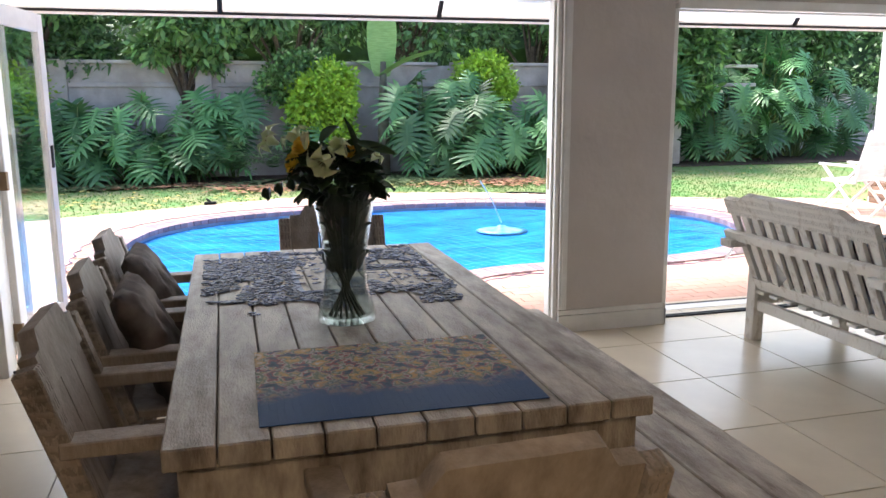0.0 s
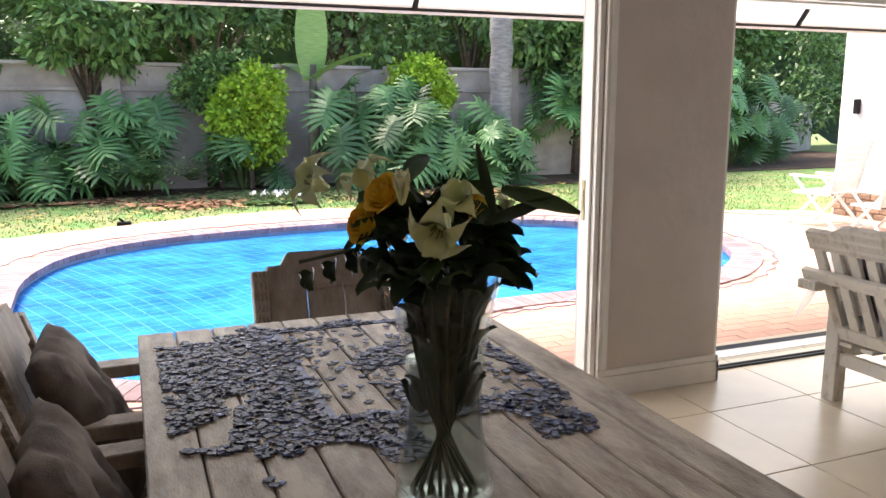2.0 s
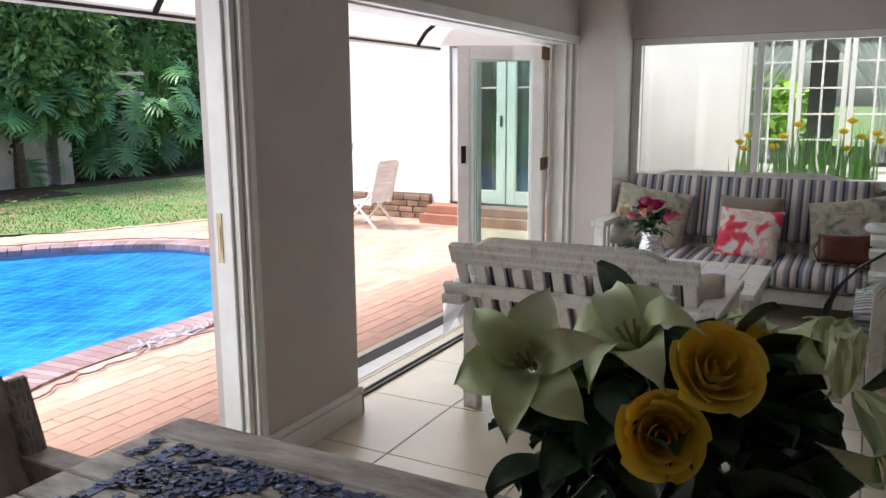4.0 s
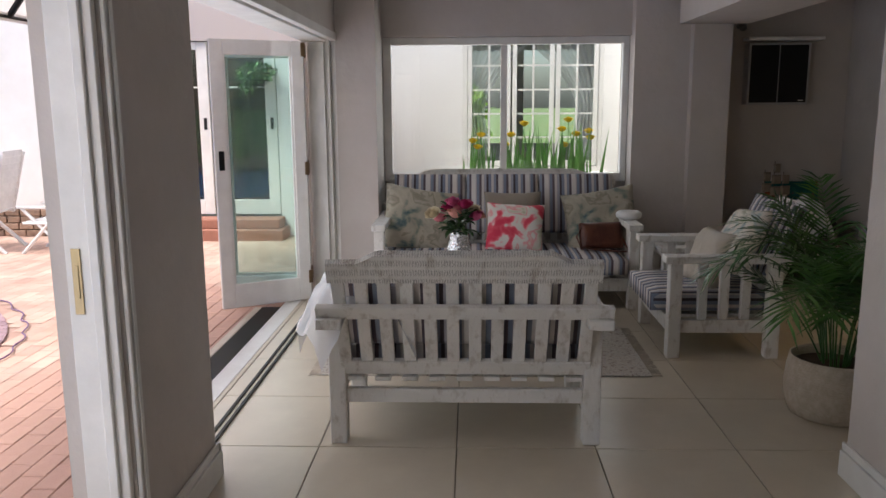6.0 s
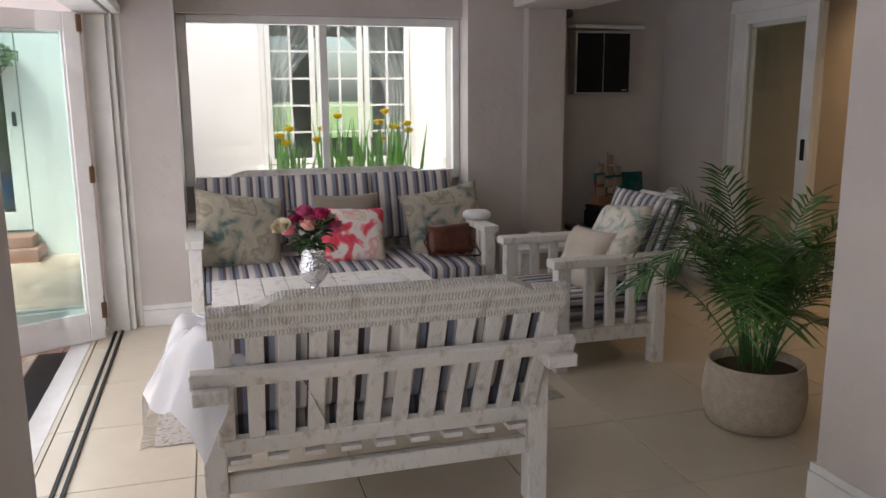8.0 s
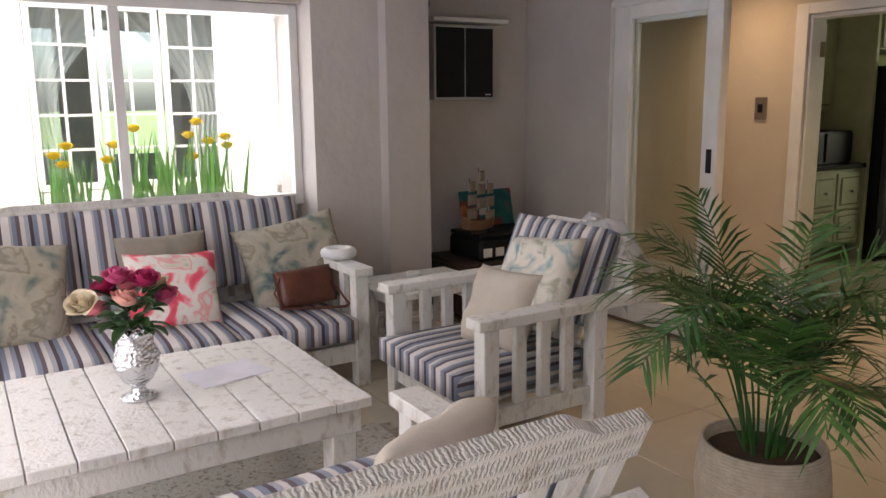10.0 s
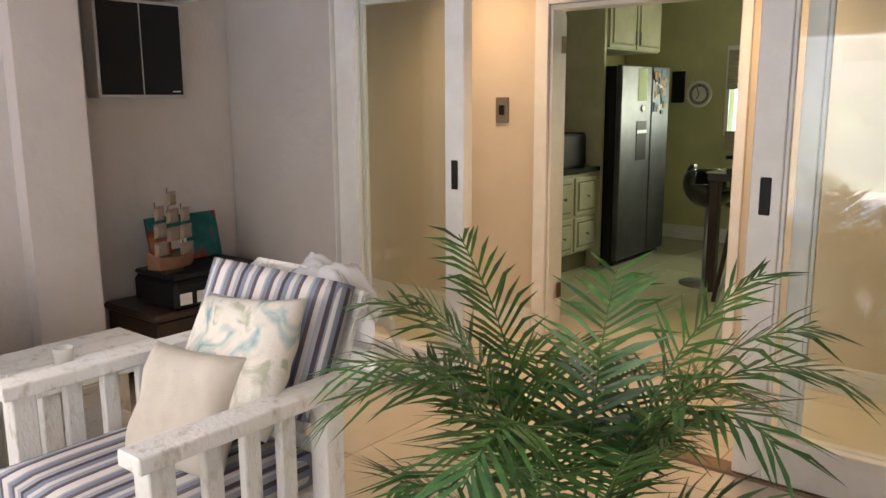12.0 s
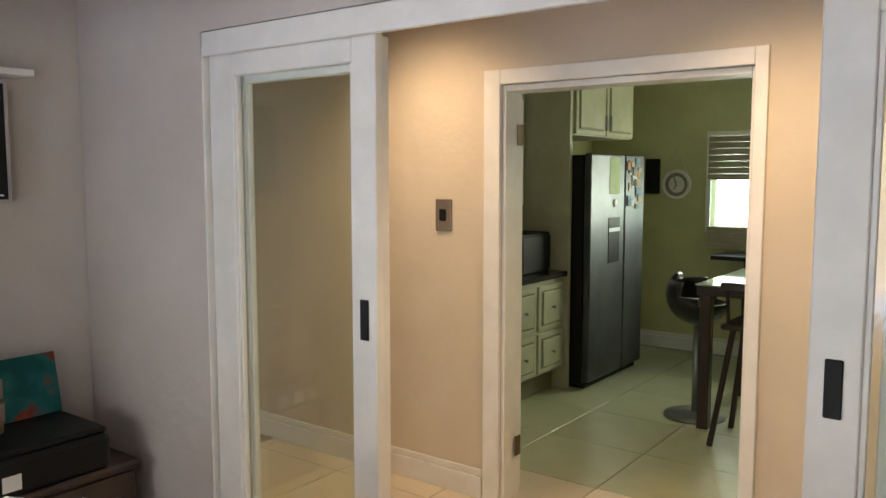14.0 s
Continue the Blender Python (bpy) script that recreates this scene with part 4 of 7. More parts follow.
# ---- plants ----
def leaf_card(bm, p, d, up, ln, w, fold=0.3):
    side = d.cross(up)
    if side.length < 1e-4:
        side = Vector((1, 0, 0))
    side = side.normalized() * w / 2
    nrm = side.cross(d).normalized() * w * fold
    a, c = bm.verts.new(p), bm.verts.new(p + d * ln - nrm * 0.6)
    b, e = bm.verts.new(p + d * ln * 0.5 + side + nrm * 0.3), bm.verts.new(p + d * ln * 0.5 - side + nrm * 0.3)
    bm.faces.new((a, b, c, e))


def cloud(name, lobes, n, size, material, parent=None, seed=1, shell=0.55, wide=0.45, label="", **tags):
    """Many single leaves spread through lobes (centre, radii)."""
    rnd = np.random.RandomState(seed)
    V, F = [], []
    vol = np.array([r[0] * r[1] * r[2] for _, r in lobes]) ** 0.67
    pick = rnd.choice(len(lobes), n, p=vol / vol.sum())
    v = rnd.normal(size=(n, 3))
    v /= np.linalg.norm(v, axis=1)[:, None]
    rad = shell + (1 - shell) * rnd.rand(n) ** 0.5 + 0.12 * rnd.normal(size=n)
    C = np.array([c for c, _ in lobes])[pick]
    R = np.array([r for _, r in lobes])[pick]
    P = C + v * R * rad[:, None]
    D = v * 0.7 + rnd.normal(size=(n, 3)) * 0.6 + np.array((0, 0, -0.25))
    D /= np.linalg.norm(D, axis=1)[:, None]
    S = np.cross(D, rnd.normal(size=(n, 3)))
    S /= np.linalg.norm(S, axis=1)[:, None]
    ln = size * (0.6 + 0.8 * rnd.rand(n))[:, None]
    A, B, Cc, E = P, P + D * ln * 0.45 + S * ln * wide / 2, P + D * ln, P + D * ln * 0.45 - S * ln * wide / 2
    verts = np.stack((A, B, Cc, E), 1).reshape(-1, 3)
    faces = [(4 * k, 4 * k + 1, 4 * k + 2, 4 * k + 3) for k in range(n)]
    me = bpy.data.meshes.new(name)
    me.from_pydata(verts.tolist(), [], faces)
    me.materials.append(material)
    ob = new(name, me)
    if parent:
        ob.parent = parent
    return tagged(ob, label=label, **tags)


def fan_leaf(ln=0.5, fingers=8, seed=0):
    """A deeply lobed leaf that hangs from local (0,0,0) along +x."""
    rnd = random.Random(seed)
    bm = bmesh.new()

    def rib(t):
        return Vector((ln * t, 0, -0.28 * ln * t * t))
    for side in (-1, 1):
        for k in range(fingers):
            t = 0.02 + 0.95 * k / fingers
            fl = ln * 0.85 * (math.sin(math.pi * (0.26 + 0.6 * t)) ** 0.8) * rnd.uniform(0.88, 1.1)
            ang = radians(140 - 118 * t) * side
            d = Vector((math.cos(ang), math.sin(ang), -0.25 - 0.15 * rnd.random()))
            p = rib(t)
            w = ln * 0.125
            s = Vector((-d.y, d.x, 0)).normalized() * w / 2
            mid = p + d * fl * 0.55 + Vector((0, 0, 0.06 * fl))
            tip = p + d * fl
            a, b = bm.verts.new(p - s * 1.1), bm.verts.new(p + s * 1.1)
            c, e = bm.verts.new(mid + s), bm.verts.new(mid - s)
            f = bm.verts.new(tip)
            bm.faces.new((a, b, c, e))
            bm.faces.new((e, c, f))
    for k in range(6):
        a, b = rib(k / 6), rib((k + 1) / 6)
        w0, w1 = ln * 0.06 * (1 - k / 7), ln * 0.06 * (1 - (k + 1) / 7)
        bm.faces.new([bm.verts.new(q) for q in (a + Vector((0, w0, .004)), b + Vector((0, w1, .004)), b - Vector((0, w1, -.004)), a - Vector((0, w0, -.004)))])
    return bm


FAN = []
for k in range(4):
    me = bpy.data.meshes.new("leaf")
    b = fan_leaf(0.46 + 0.05 * k, 8 + k % 2, k)
    b.to_mesh(me)
    b.free()
    FAN.append(me)
M_PHILO = mat("philodendron_leaf", (0.15, 0.32, 0.12), 0.42, color2=(0.06, 0.17, 0.06), scale=1.5, rand=0.55)
M_STEM = mat("green_stem", (0.12, 0.16, 0.05), 0.6)
for me in FAN:
    me.materials.append(M_PHILO)


def philodendron(x, y, spread, height, n, seed, group="broad-leaved shrubs by the garden wall", z0=0.0):
    n, height = int(n * 2.2), height * 1.22
    rnd = random.Random(seed)
    top = empty("philodendron", pose(x, y, GZ + z0), label="large dark green shrub with deeply lobed fan leaves", category="shrub", group=group)
    bm = bmesh.new()
    for k in range(n):
        a = rnd.uniform(0, 2 * math.pi)
        r = spread * math.sqrt(rnd.random())
        h = height * (0.25 + 0.75 * rnd.random()) * (1.1 - 0.45 * r / spread)
        p = Vector((r * math.cos(a), r * math.sin(a) * 0.7, h))
        q = Vector((p.x * 0.25, p.y * 0.25, 0))
        tube(bm, [q, (q + p) / 2 + Vector((0, 0, 0.15)), p], 0.012, 4, cap=False)
        ob = new("leaf", FAN[rnd.randrange(4)])
        ob.parent = top
        head = math.degrees(a) if rnd.random() < 0.65 else -90
        ob.matrix_local = pose(p.x, p.y, p.z, rnd.uniform(-35, 35), rnd.uniform(10, 75), head + rnd.uniform(-50, 50)) @ Matrix.Scale(rnd.uniform(0.7, 1.1), 4)
    mesh("stalk", bm, M_STEM, top, "green leaf stalks", kind="stuff")
    return top


def bush(x, y, z, rx, rz, n, material, label, seed, size=0.1, ry=None):
    top = empty("bush", pose(x, y, GZ), label=label, category="bush")
    rnd = random.Random(seed)
    lobes = [((0, 0, z), (rx * 0.95, (ry or rx) * 0.85, rz * 0.95)), ((-0.12, 0.05, z - rz * 0.6), (rx * 0.95, rx * 0.6, rz * 0.7)), ((0.12, -0.05, z - rz * 1.1), (rx * 0.8, rx * 0.6, rz * 0.6)), ((0.2 * rx, 0, z + 0.5 * rz), (rx * 0.75, rx * 0.6, rz * 0.55))]
    for k in range(9):
        a = k * 0.7
        lobes.append(((rx * 0.62 * math.cos(a), -(ry or rx) * 0.25 + 0.2 * math.sin(a), z + rz * 0.6 * math.sin(a * 1.7) - 0.15 * rz), (rx * rnd.uniform(.3, .6), rx * .45, rz * rnd.uniform(.35, .65))))
    cloud("crown", lobes, n, size, material, top, seed, shell=0.6, wide=0.6)
    bm = bmesh.new()
    tube(bm, [(0, 0, 0), (0.05, 0, z)], [0.05, 0.03], 6)
    for k in range(5):
        tube(bm, [(0, 0, z * 0.5), (rx * 0.5 * math.cos(k * 1.3), 0.1, z + rz * 0.3 * math.sin(k))], [0.03, 0.01], 5)
    part("trunk", bm, M_BARK, top)
    return top


def tree(x, y, h, crown, n, size, seed, trunk=0.14, material=None, lean=0.0, label="tall garden tree with dark leaves overhanging the wall", lobes=14, core=True):
    rnd = random.Random(seed)
    top = empty("tree", pose(x, y, GZ), label=label, category="tree")
    bm = bmesh.new()
    tube(bm, [(0, 0, 0), (lean * 0.4, 0.05, h * 0.35), (lean, 0, h * 0.75)], [trunk, trunk * 0.8, trunk * 0.4], 8)
    L = []
    for k in range(lobes):
        a, e = rnd.uniform(0, 6.28), rnd.uniform(-0.9, 1)
        c = Vector((lean + crown * 0.75 * math.cos(a) * rnd.random() ** 0.5, crown * 0.6 * math.sin(a), h + crown * 0.55 * e))
        r = crown * rnd.uniform(0.22, 0.42)
        L.append((tuple(c), (r, r * 0.8, r * 0.75)))
        tube(bm, [(lean * 0.6, 0.03, h * 0.5), (lean * 0.8 + (c.x - lean) * 0.5, c.y * 0.4, (h * 0.6 + c.z) / 2), tuple(c)], [trunk * 0.4, trunk * 0.22, 0.015], 5)
    part("trunk", bm, M_BARK, top)
    cloud("crown", L, n, size, material or M_LEAFD, top, seed, shell=0.35, wide=0.38)
    return top


# the lower bed, dark leaves and a shade-coloured sheet closing the view behind the wall
structure("flower_bed", boxes((-9, 9.5, 15.1, 16.99, GZ - 0.1, GZ - 0.02), (8.5, 22, 16.2, 22.0, GZ - 0.1, GZ - 0.022)), M_SOIL, "bare brown soil bed along the wall")


def far_greenery():
    lobes = []
    rnd = random.Random(11)
    for k in range(60):
        x = -13 + 40 * rnd.random()
        far = x > 10
        y = (22.5 if far else 18.6) + rnd.uniform(-0.8, 1.6)
        lobes.append(((x, y, rnd.uniform(0.8 if far else 2.4, 6.5)), (rnd.uniform(0.9, 1.8), 0.8, rnd.uniform(0.7, 1.4))))
    cloud("far_woods", lobes, 34000, 0.2, M_LEAFD, None, 4, shell=0.2, wide=0.5, label="dense dark trees behind the garden wall", kind="stuff")
    # wavy backing sheet, the shade between far trees painted as near-black green
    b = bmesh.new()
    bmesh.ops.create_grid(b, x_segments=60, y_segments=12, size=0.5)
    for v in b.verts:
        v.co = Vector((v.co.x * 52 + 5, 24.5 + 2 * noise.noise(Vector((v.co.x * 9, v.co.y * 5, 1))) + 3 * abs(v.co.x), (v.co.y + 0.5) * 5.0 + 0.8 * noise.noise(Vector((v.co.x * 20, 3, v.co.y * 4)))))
    mesh("shade_sheet", b, mat("shaded_foliage", (0.05, 0.1, 0.03), 0.8, color2=(0.015, 0.03, 0.012), scale=1.5, mix=(0.35, 0.6)), None, "sheet coloured as the deep shade of greenery far behind", kind="stuff")


far_greenery()


def garden_wall():
    """A plastered wall of panels between piers, with a coping."""
    top = structure("garden_wall", boxes((-14, 10.2, 17.02, 17.15, GZ - 0.1, 2.2)), M_GWALL, "grey plastered garden wall with piers and coping")
    for k in range(9):
        x = -11.2 + k * 2.7
        part("pier", boxes((x, x + 0.32, 16.9, 17.2, GZ - 0.1, 2.28), bevel=0.01), M_GWALL, top)
        part("panel_rail", boxes((x + 0.33, x + 2.37, 16.96, 17.02, 1.75, 1.83), bevel=0.005), M_GWALL, top)
        part("coping", boxes((x + 0.33, x + 2.37, 16.93, 17.2, 2.2, 2.27), bevel=0.01), M_GWALL, top)
    structure("garden_wall_bend", boxes((0, 14, 0, 0.15, GZ - 0.1, 1.6), m=turn_to(10.2, 17.1, 22, 22.5)), M_GWALL, "grey plastered garden wall running back")


garden_wall()
philodendron(9.3, 16.4, 1.1, 1.3, 22, 61, z0=1.0)
philodendron(4.9, 16.0, 0.6, 0.7, 8, 62, z0=1.3)
for k, (x, y, s, h, n) in enumerate(((-3.6, 16.1, 0.9, 1.5, 12), (-2.6, 15.9, 0.8, 1.4, 12), (-1.5, 15.9, 1.0, 1.35, 16), (-0.5, 16.2, 0.9, 1.5, 12), (0.3, 16.5, 0.6, 1.7, 7), (2.0, 16.4, 0.7, 1.3, 8), (4.2, 15.9, 1.0, 1.9, 18), (5.1, 15.6, 1.1, 1.5, 18), (6.2, 15.8, 1.0, 1.5, 18), (7.0, 15.8, 0.8, 1.3, 12), (12.0, 17.2, 1.3, 2.2, 26), (13.4, 17.8, 1.4, 2.7, 28), (14.8, 18.0, 1.2, 2.2, 20), (10.4, 17.6, 1.0, 1.6, 14), (16.5, 18.6, 1.2, 2.0, 14), (-5.0, 15.9, 0.9, 1.4, 14))):
    philodendron(x, y, s, h, n, 20 + k)


def fern(x, y, seed):
    top = empty("fern", pose(x, y, GZ), label="light green fern clump with long arching fronds", category="fern")
    rnd = random.Random(seed)
    bm = bmesh.new()
    for k in range(34):
        a, ln = rnd.uniform(0, 6.28), rnd.uniform(0.6, 1.1)
        el = rnd.uniform(0.5, 1.2)
        prev = Vector((0, 0, 0.25))
        d = Vector((math.cos(a) * math.cos(el), math.sin(a) * math.cos(el) * 0.7, math.sin(el)))
        for s in range(8):
            nxt = prev + d * ln / 8
            d = (d + Vector((0, 0, -0.16 - 0.05 * s / 3))).normalized()
            sd_ = d.cross(Vector((0, 0, 1))).normalized()
            for q in (-1, 1):
                leaf_card(bm, prev, (sd_ * q + d * 0.5).normalized(), Vector((0, 0, 1)), 0.12 * (1 - s / 11), 0.05)
            prev = nxt
    part("frond_clump", bm, M_FERN, top)


M_FERN = island(mat("fern_leaf", (0.16, 0.28, 0.1), 0.5, color2=(0.09, 0.18, 0.06), scale=3), 0.3)
for k, (x, y) in enumerate(((0.3, 15.4), (1.0, 15.6), (-0.2, 15.7))):
    fern(x, y, k)
bush(2.1, 16.3, 1.6, 0.66, 0.66, 11000, M_LEAFL, "round clipped lime green bush", 1, ry=0.5)
bush(5.5, 16.5, 1.88, 0.64, 0.62, 10000, M_LEAFL, "round clipped lime green bush", 2)
bush(-4.3, 16.5, 1.75, 1.3, 0.5, 5000, M_LEAFL, "lime green hedge bush by the wall", 3)
bush(15.2, 19.5, 1.6, 1.1, 0.7, 4000, M_LEAFL, "lime green bush in the far corner", 4, size=0.1)
bush(1.6, 16.7, 2.1, 0.7, 0.45, 3500, M_LEAF, "dark green bush on top of the wall", 5)
tree(-3.5, 17.3, 3.2, 2.0, 9000, 0.2, 31)
tree(-0.6, 17.0, 2.95, 1.5, 9000, 0.2, 32, material=M_LEAF)
tree(1.5, 17.0, 3.1, 1.5, 9000, 0.2, 33)
tree(4.4, 18.6, 4.2, 1.9, 7000, 0.2, 34)
tree(9.6, 17.0, 2.5, 1.9, 15000, 0.2, 35, material=M_LEAF, label="bushy tree with glossy leaves at the lawn edge")
tree(12.6, 20.5, 3.6, 2.4, 9000, 0.22, 36, trunk=0.22, lean=0.8)
tree(11.2, 19.5, 3.0, 1.9, 9000, 0.22, 38)
tree(14.6, 19.6, 3.6, 2.0, 10000, 0.22, 39)
tree(7.4, 18.2, 3.7, 1.6, 7000, 0.2, 40)
tree(-6, 17.9, 3.4, 2.0, 8000, 0.2, 41)
tree(17, 21, 3.2, 2.6, 8000, 0.24, 37, trunk=0.25, lean=-0.8)


def palm_trunk():
    top = empty("palm_tree", pose(7.35, 16.4, GZ), label="tall palm with a pale ringed trunk", category="tree")
    bm = bmesh.new()
    tube(bm, [(0.02 * math.sin(k), 0, k * 0.13) for k in range(40)], [0.23 + (0.012 if k % 2 else 0) for k in range(40)], 12)
    part("trunk", bm, mat("palm_bark", (0.36, 0.36, 0.38), 0.9, color2=(0.22, 0.21, 0.22), scale=5, stretch=(1, 1, 4)), top, smooth=True)
    bm = bmesh.new()
    for k in range(10):
        a = k * 0.63
        tube(bm, [(0, 0, 5.0), (0.8 * math.cos(a), 0.8 * math.sin(a), 5.6), (1.8 * math.cos(a), 1.8 * math.sin(a), 5.2)], [0.04, 0.03, 0.01], 4)
    part("frond_crown", bm, M_STEM, top)


palm_trunk()
bush(13.2, 4.0, 1.2, 1.0, 0.8, 3500, M_LEAFL, "yellow green bush seen through the cottage window", 8, size=0.16)


def banana():
    top = empty("banana_plant", pose(3.3, 16.2, GZ), label="banana plant with a large upright pale green leaf", category="plant")
    bm = bmesh.new()
    tube(bm, [(0, 0, 0), (0, 0, 1.0), (0.02, 0, 2.3)], [0.14, 0.12, 0.06], 10)
    part("trunk", bm, mat("banana_stem", (0.16, 0.17, 0.12), 0.7, color2=(0.09, 0.08, 0.06)), top, smooth=True)
    for a, tilt, ln, w in ((0, 4, 1.6, 0.62), (60, 55, 1.2, 0.45), (200, 60, 1.2, 0.45)):
        bm = bmesh.new()
        rows = []
        for k in range(11):
            t = k / 10
            ww = w / 2 * math.sin(math.pi * (0.08 + 0.84 * t)) ** 0.5
            rows.append([bm.verts.new((s * ww, 0.05 * abs(s) - 0.3 * t * t * (tilt / 60), t * ln)) for s in (-1, 0, 1)])
        for r0, r1 in zip(rows, rows[1:]):
            for k in range(2):
                bm.faces.new((r0[k], r0[k + 1], r1[k + 1], r1[k]))
        put(bm, pose(0, 0, 2.0, tilt, 0, a))
        part("leaf", bm, mat("banana_leaf", (0.24, 0.42, 0.14), 0.4, color2=(0.17, 0.32, 0.09), stretch=(1, 1, 9)), top, smooth=True)


banana()
hanging_basket()
bm = bmesh.new()
tube(bm, [(13.2, 18.9, GZ), (12.9, 18.9, 1.0), (12.3, 18.8, 2.4), (11.8, 18.8, 3.6)], [0.1, 0.08, 0.07, 0.04], 7)
mesh("leaning_trunk", bm, mat("red_bark", (0.32, 0.12, 0.08), 0.85), None, "thin leaning reddish tree trunk in the soil", category="tree trunk")


def scatter(name, n, areas, size, material, label, seed, flat=True):
    rnd = np.random.RandomState(seed)
    out_v, out_f = [], []
    areas = list(areas)
    pave = PAVE_OUT
    k = 0
    while k < n:
        cx, cy, rx, ry = areas[rnd.randint(len(areas))]
        x, y = cx + rx * rnd.normal() * 0.5, cy + ry * rnd.normal() * 0.5
        if not flat:
            x, y = cx + rx * (2 * rnd.rand() - 1), cy + ry * (2 * rnd.rand() - 1)
            if inside(x, y, pave):
                continue
        s = size * (0.5 + rnd.rand())
        a = rnd.rand() * 6.28
        c_, s_ = math.cos(a) * s, math.sin(a) * s
        if flat:
            z = GZ - 0.02 + 0.03 * rnd.rand()
            q = [(x - c_, y - s_, z), (x + s_ * .6, y - c_ * .6, z + .015), (x + c_, y + s_, z + 0.02 * rnd.rand()), (x - s_ * .6, y + c_ * .6, z + 0.01)]
        else:
            z = GZ - 0.045
            q = [(x - c_ * .3, y - s_ * .3, z), (x + c_ * .3, y + s_ * .3, z), (x + c_ * .4, y + s_ * .2, z + s), (x - c_ * .1, y + s_ * .3, z + s * 1.1)]
        b = len(out_v)
        out_v += q
        out_f.append((b, b + 1, b + 2, b + 3))
        k += 1
    me = bpy.data.meshes.new(name)
    me.from_pydata(out_v, [], out_f)
    me.materials.append(material)
    tagged(new(name, me), label=label, kind="stuff")


scatter("fallen_leaves", 1500, ((0.9, 14.3, 1.0, 0.7), (5.2, 14.0, 1.6, 0.7), (-1.5, 15.2, 3, 0.4)), 0.07, island(mat("dry_leaf", (0.5, 0.28, 0.17), 0.8, color2=(0.35, 0.17, 0.09)), 0.4), "pinkish brown fallen leaves on the lawn edge", 1)
scatter("fallen_leaves", 500, ((5.0, 14.6, 6, 1.2), (-2, 13, 4, 1.5)), 0.05, island(mat("yellow_leaf", (0.5, 0.42, 0.12), 0.8), 0.3), "yellow fallen leaves strewn over the lawn", 2)
scatter("grass", 42000, ((0.0, 12.6, 9.0, 2.6), (9.0, 13.2, 6.0, 3.6)), 0.019, island(mat("grass_blade", (0.1, 0.28, 0.05), 0.8, color2=(0.17, 0.27, 0.08), scale=1.2), 0.2), "short green and yellow lawn grass", 3, flat=False)

scatter("ground_cover", 9000, ((2.6, 15.0, 2.2, 0.75), (-3.0, 15.3, 1.5, 0.4)), 0.06, island(mat("ground_cover_leaf", (0.2, 0.27, 0.1), 0.7, color2=(0.12, 0.18, 0.07)), 0.35), "low olive green ground cover under the shrubs", 5)
scatter("daisy_leaves", 500, ((2.2, 14.0, 0.5, 0.25),), 0.06, M_LEAF, "low green leaves of the daisy clump", 6)
for k in range(26):
    a, r = k * 2.4, 0.075 * math.sqrt(k)
    d = empty("daisy", pose(2.2 + 1.3 * r * math.cos(a), 14.0 + 0.6 * r * math.sin(a), GZ), label="small white daisy at the lawn edge", category="flower", group="white daisies")
    bm = bmesh.new()
    tube(bm, [(0, 0, 0), (0.01, -0.01, 0.12 + 0.02 * (k % 3))], 0.004, 4)
    part("stalk", bm, M_STEM, d)
    bm = lathe([(0.001, 0.0), (0.035, 0.008), (0.036, 0.012), (0.012, 0.008), (0.001, 0.012)], 8)
    part("bloom", put(bm, pose(0.01, -0.01, 0.12 + 0.02 * (k % 3), 50, 0, 20 * k)), M_WPLAST, d)

bm = bmesh.new()
tube(bm, [(4.6 + 0.32 * k, 12.3 - 0.22 * k + 0.12 * math.sin(k * 0.8) + 0.06 * math.sin(k * 2.1), GZ - 0.01) for k in range(14)], 0.018, 6)
mesh("garden_hose", bm, M_BLACK, None, "black garden hose lying at the lawn edge", category="hose")
sp = empty("sprinkler", pose(-0.15, 12.25, GZ - 0.04), label="small black sprinkler fitting in the grass", category="sprinkler")
box_part("body", (-0.09, 0.09, -0.04, 0.04, 0, 0.07), M_BLACK, sp, bevel=0.01)
bm = bmesh.new()
tube(bm, [(0, 0, 0.06), (-0.06, 0, 0.12)], [0.02, 0.012], 8)
part("nozzle", bm, M_BLACK, sp)


# ---- dining end ----
def mottled(name, stops, scale, rough=0.9, detail=3, bump=0.3, distortion=0.0, voronoi=False):
    m = mat(name, (0.5, 0.5, 0.5), rough, bump=bump, bscale=250)
    N, L = m.node_tree.nodes, m.node_tree.links
    tc = N.new("ShaderNodeTexCoord")
    if voronoi:
        t = N.new("ShaderNodeTexVoronoi")
        t.feature = "SMOOTH_F1"
    else:
        t = N.new("ShaderNodeTexNoise")
        t.inputs["Detail"].default_value = detail
        t.inputs["Distortion"].default_value = distortion
    t.inputs["Scale"].default_value = scale
    L.new(tc.outputs["Object"], t.inputs["Vector"])
    r = N.new("ShaderNodeValToRGB")
    els = r.color_ramp.elements
    els[0].position, els[0].color = stops[0][0], (*stops[0][1], 1)
    els[1].position, els[1].color = stops[-1][0], (*stops[-1][1], 1)
    for p, c in stops[1:-1]:
        els.new(p).color = (*c, 1)
    L.new(t.outputs[0], r.inputs[0])
    L.new(r.outputs[0], N["Principled BSDF"].inputs["Base Color"])
    return m


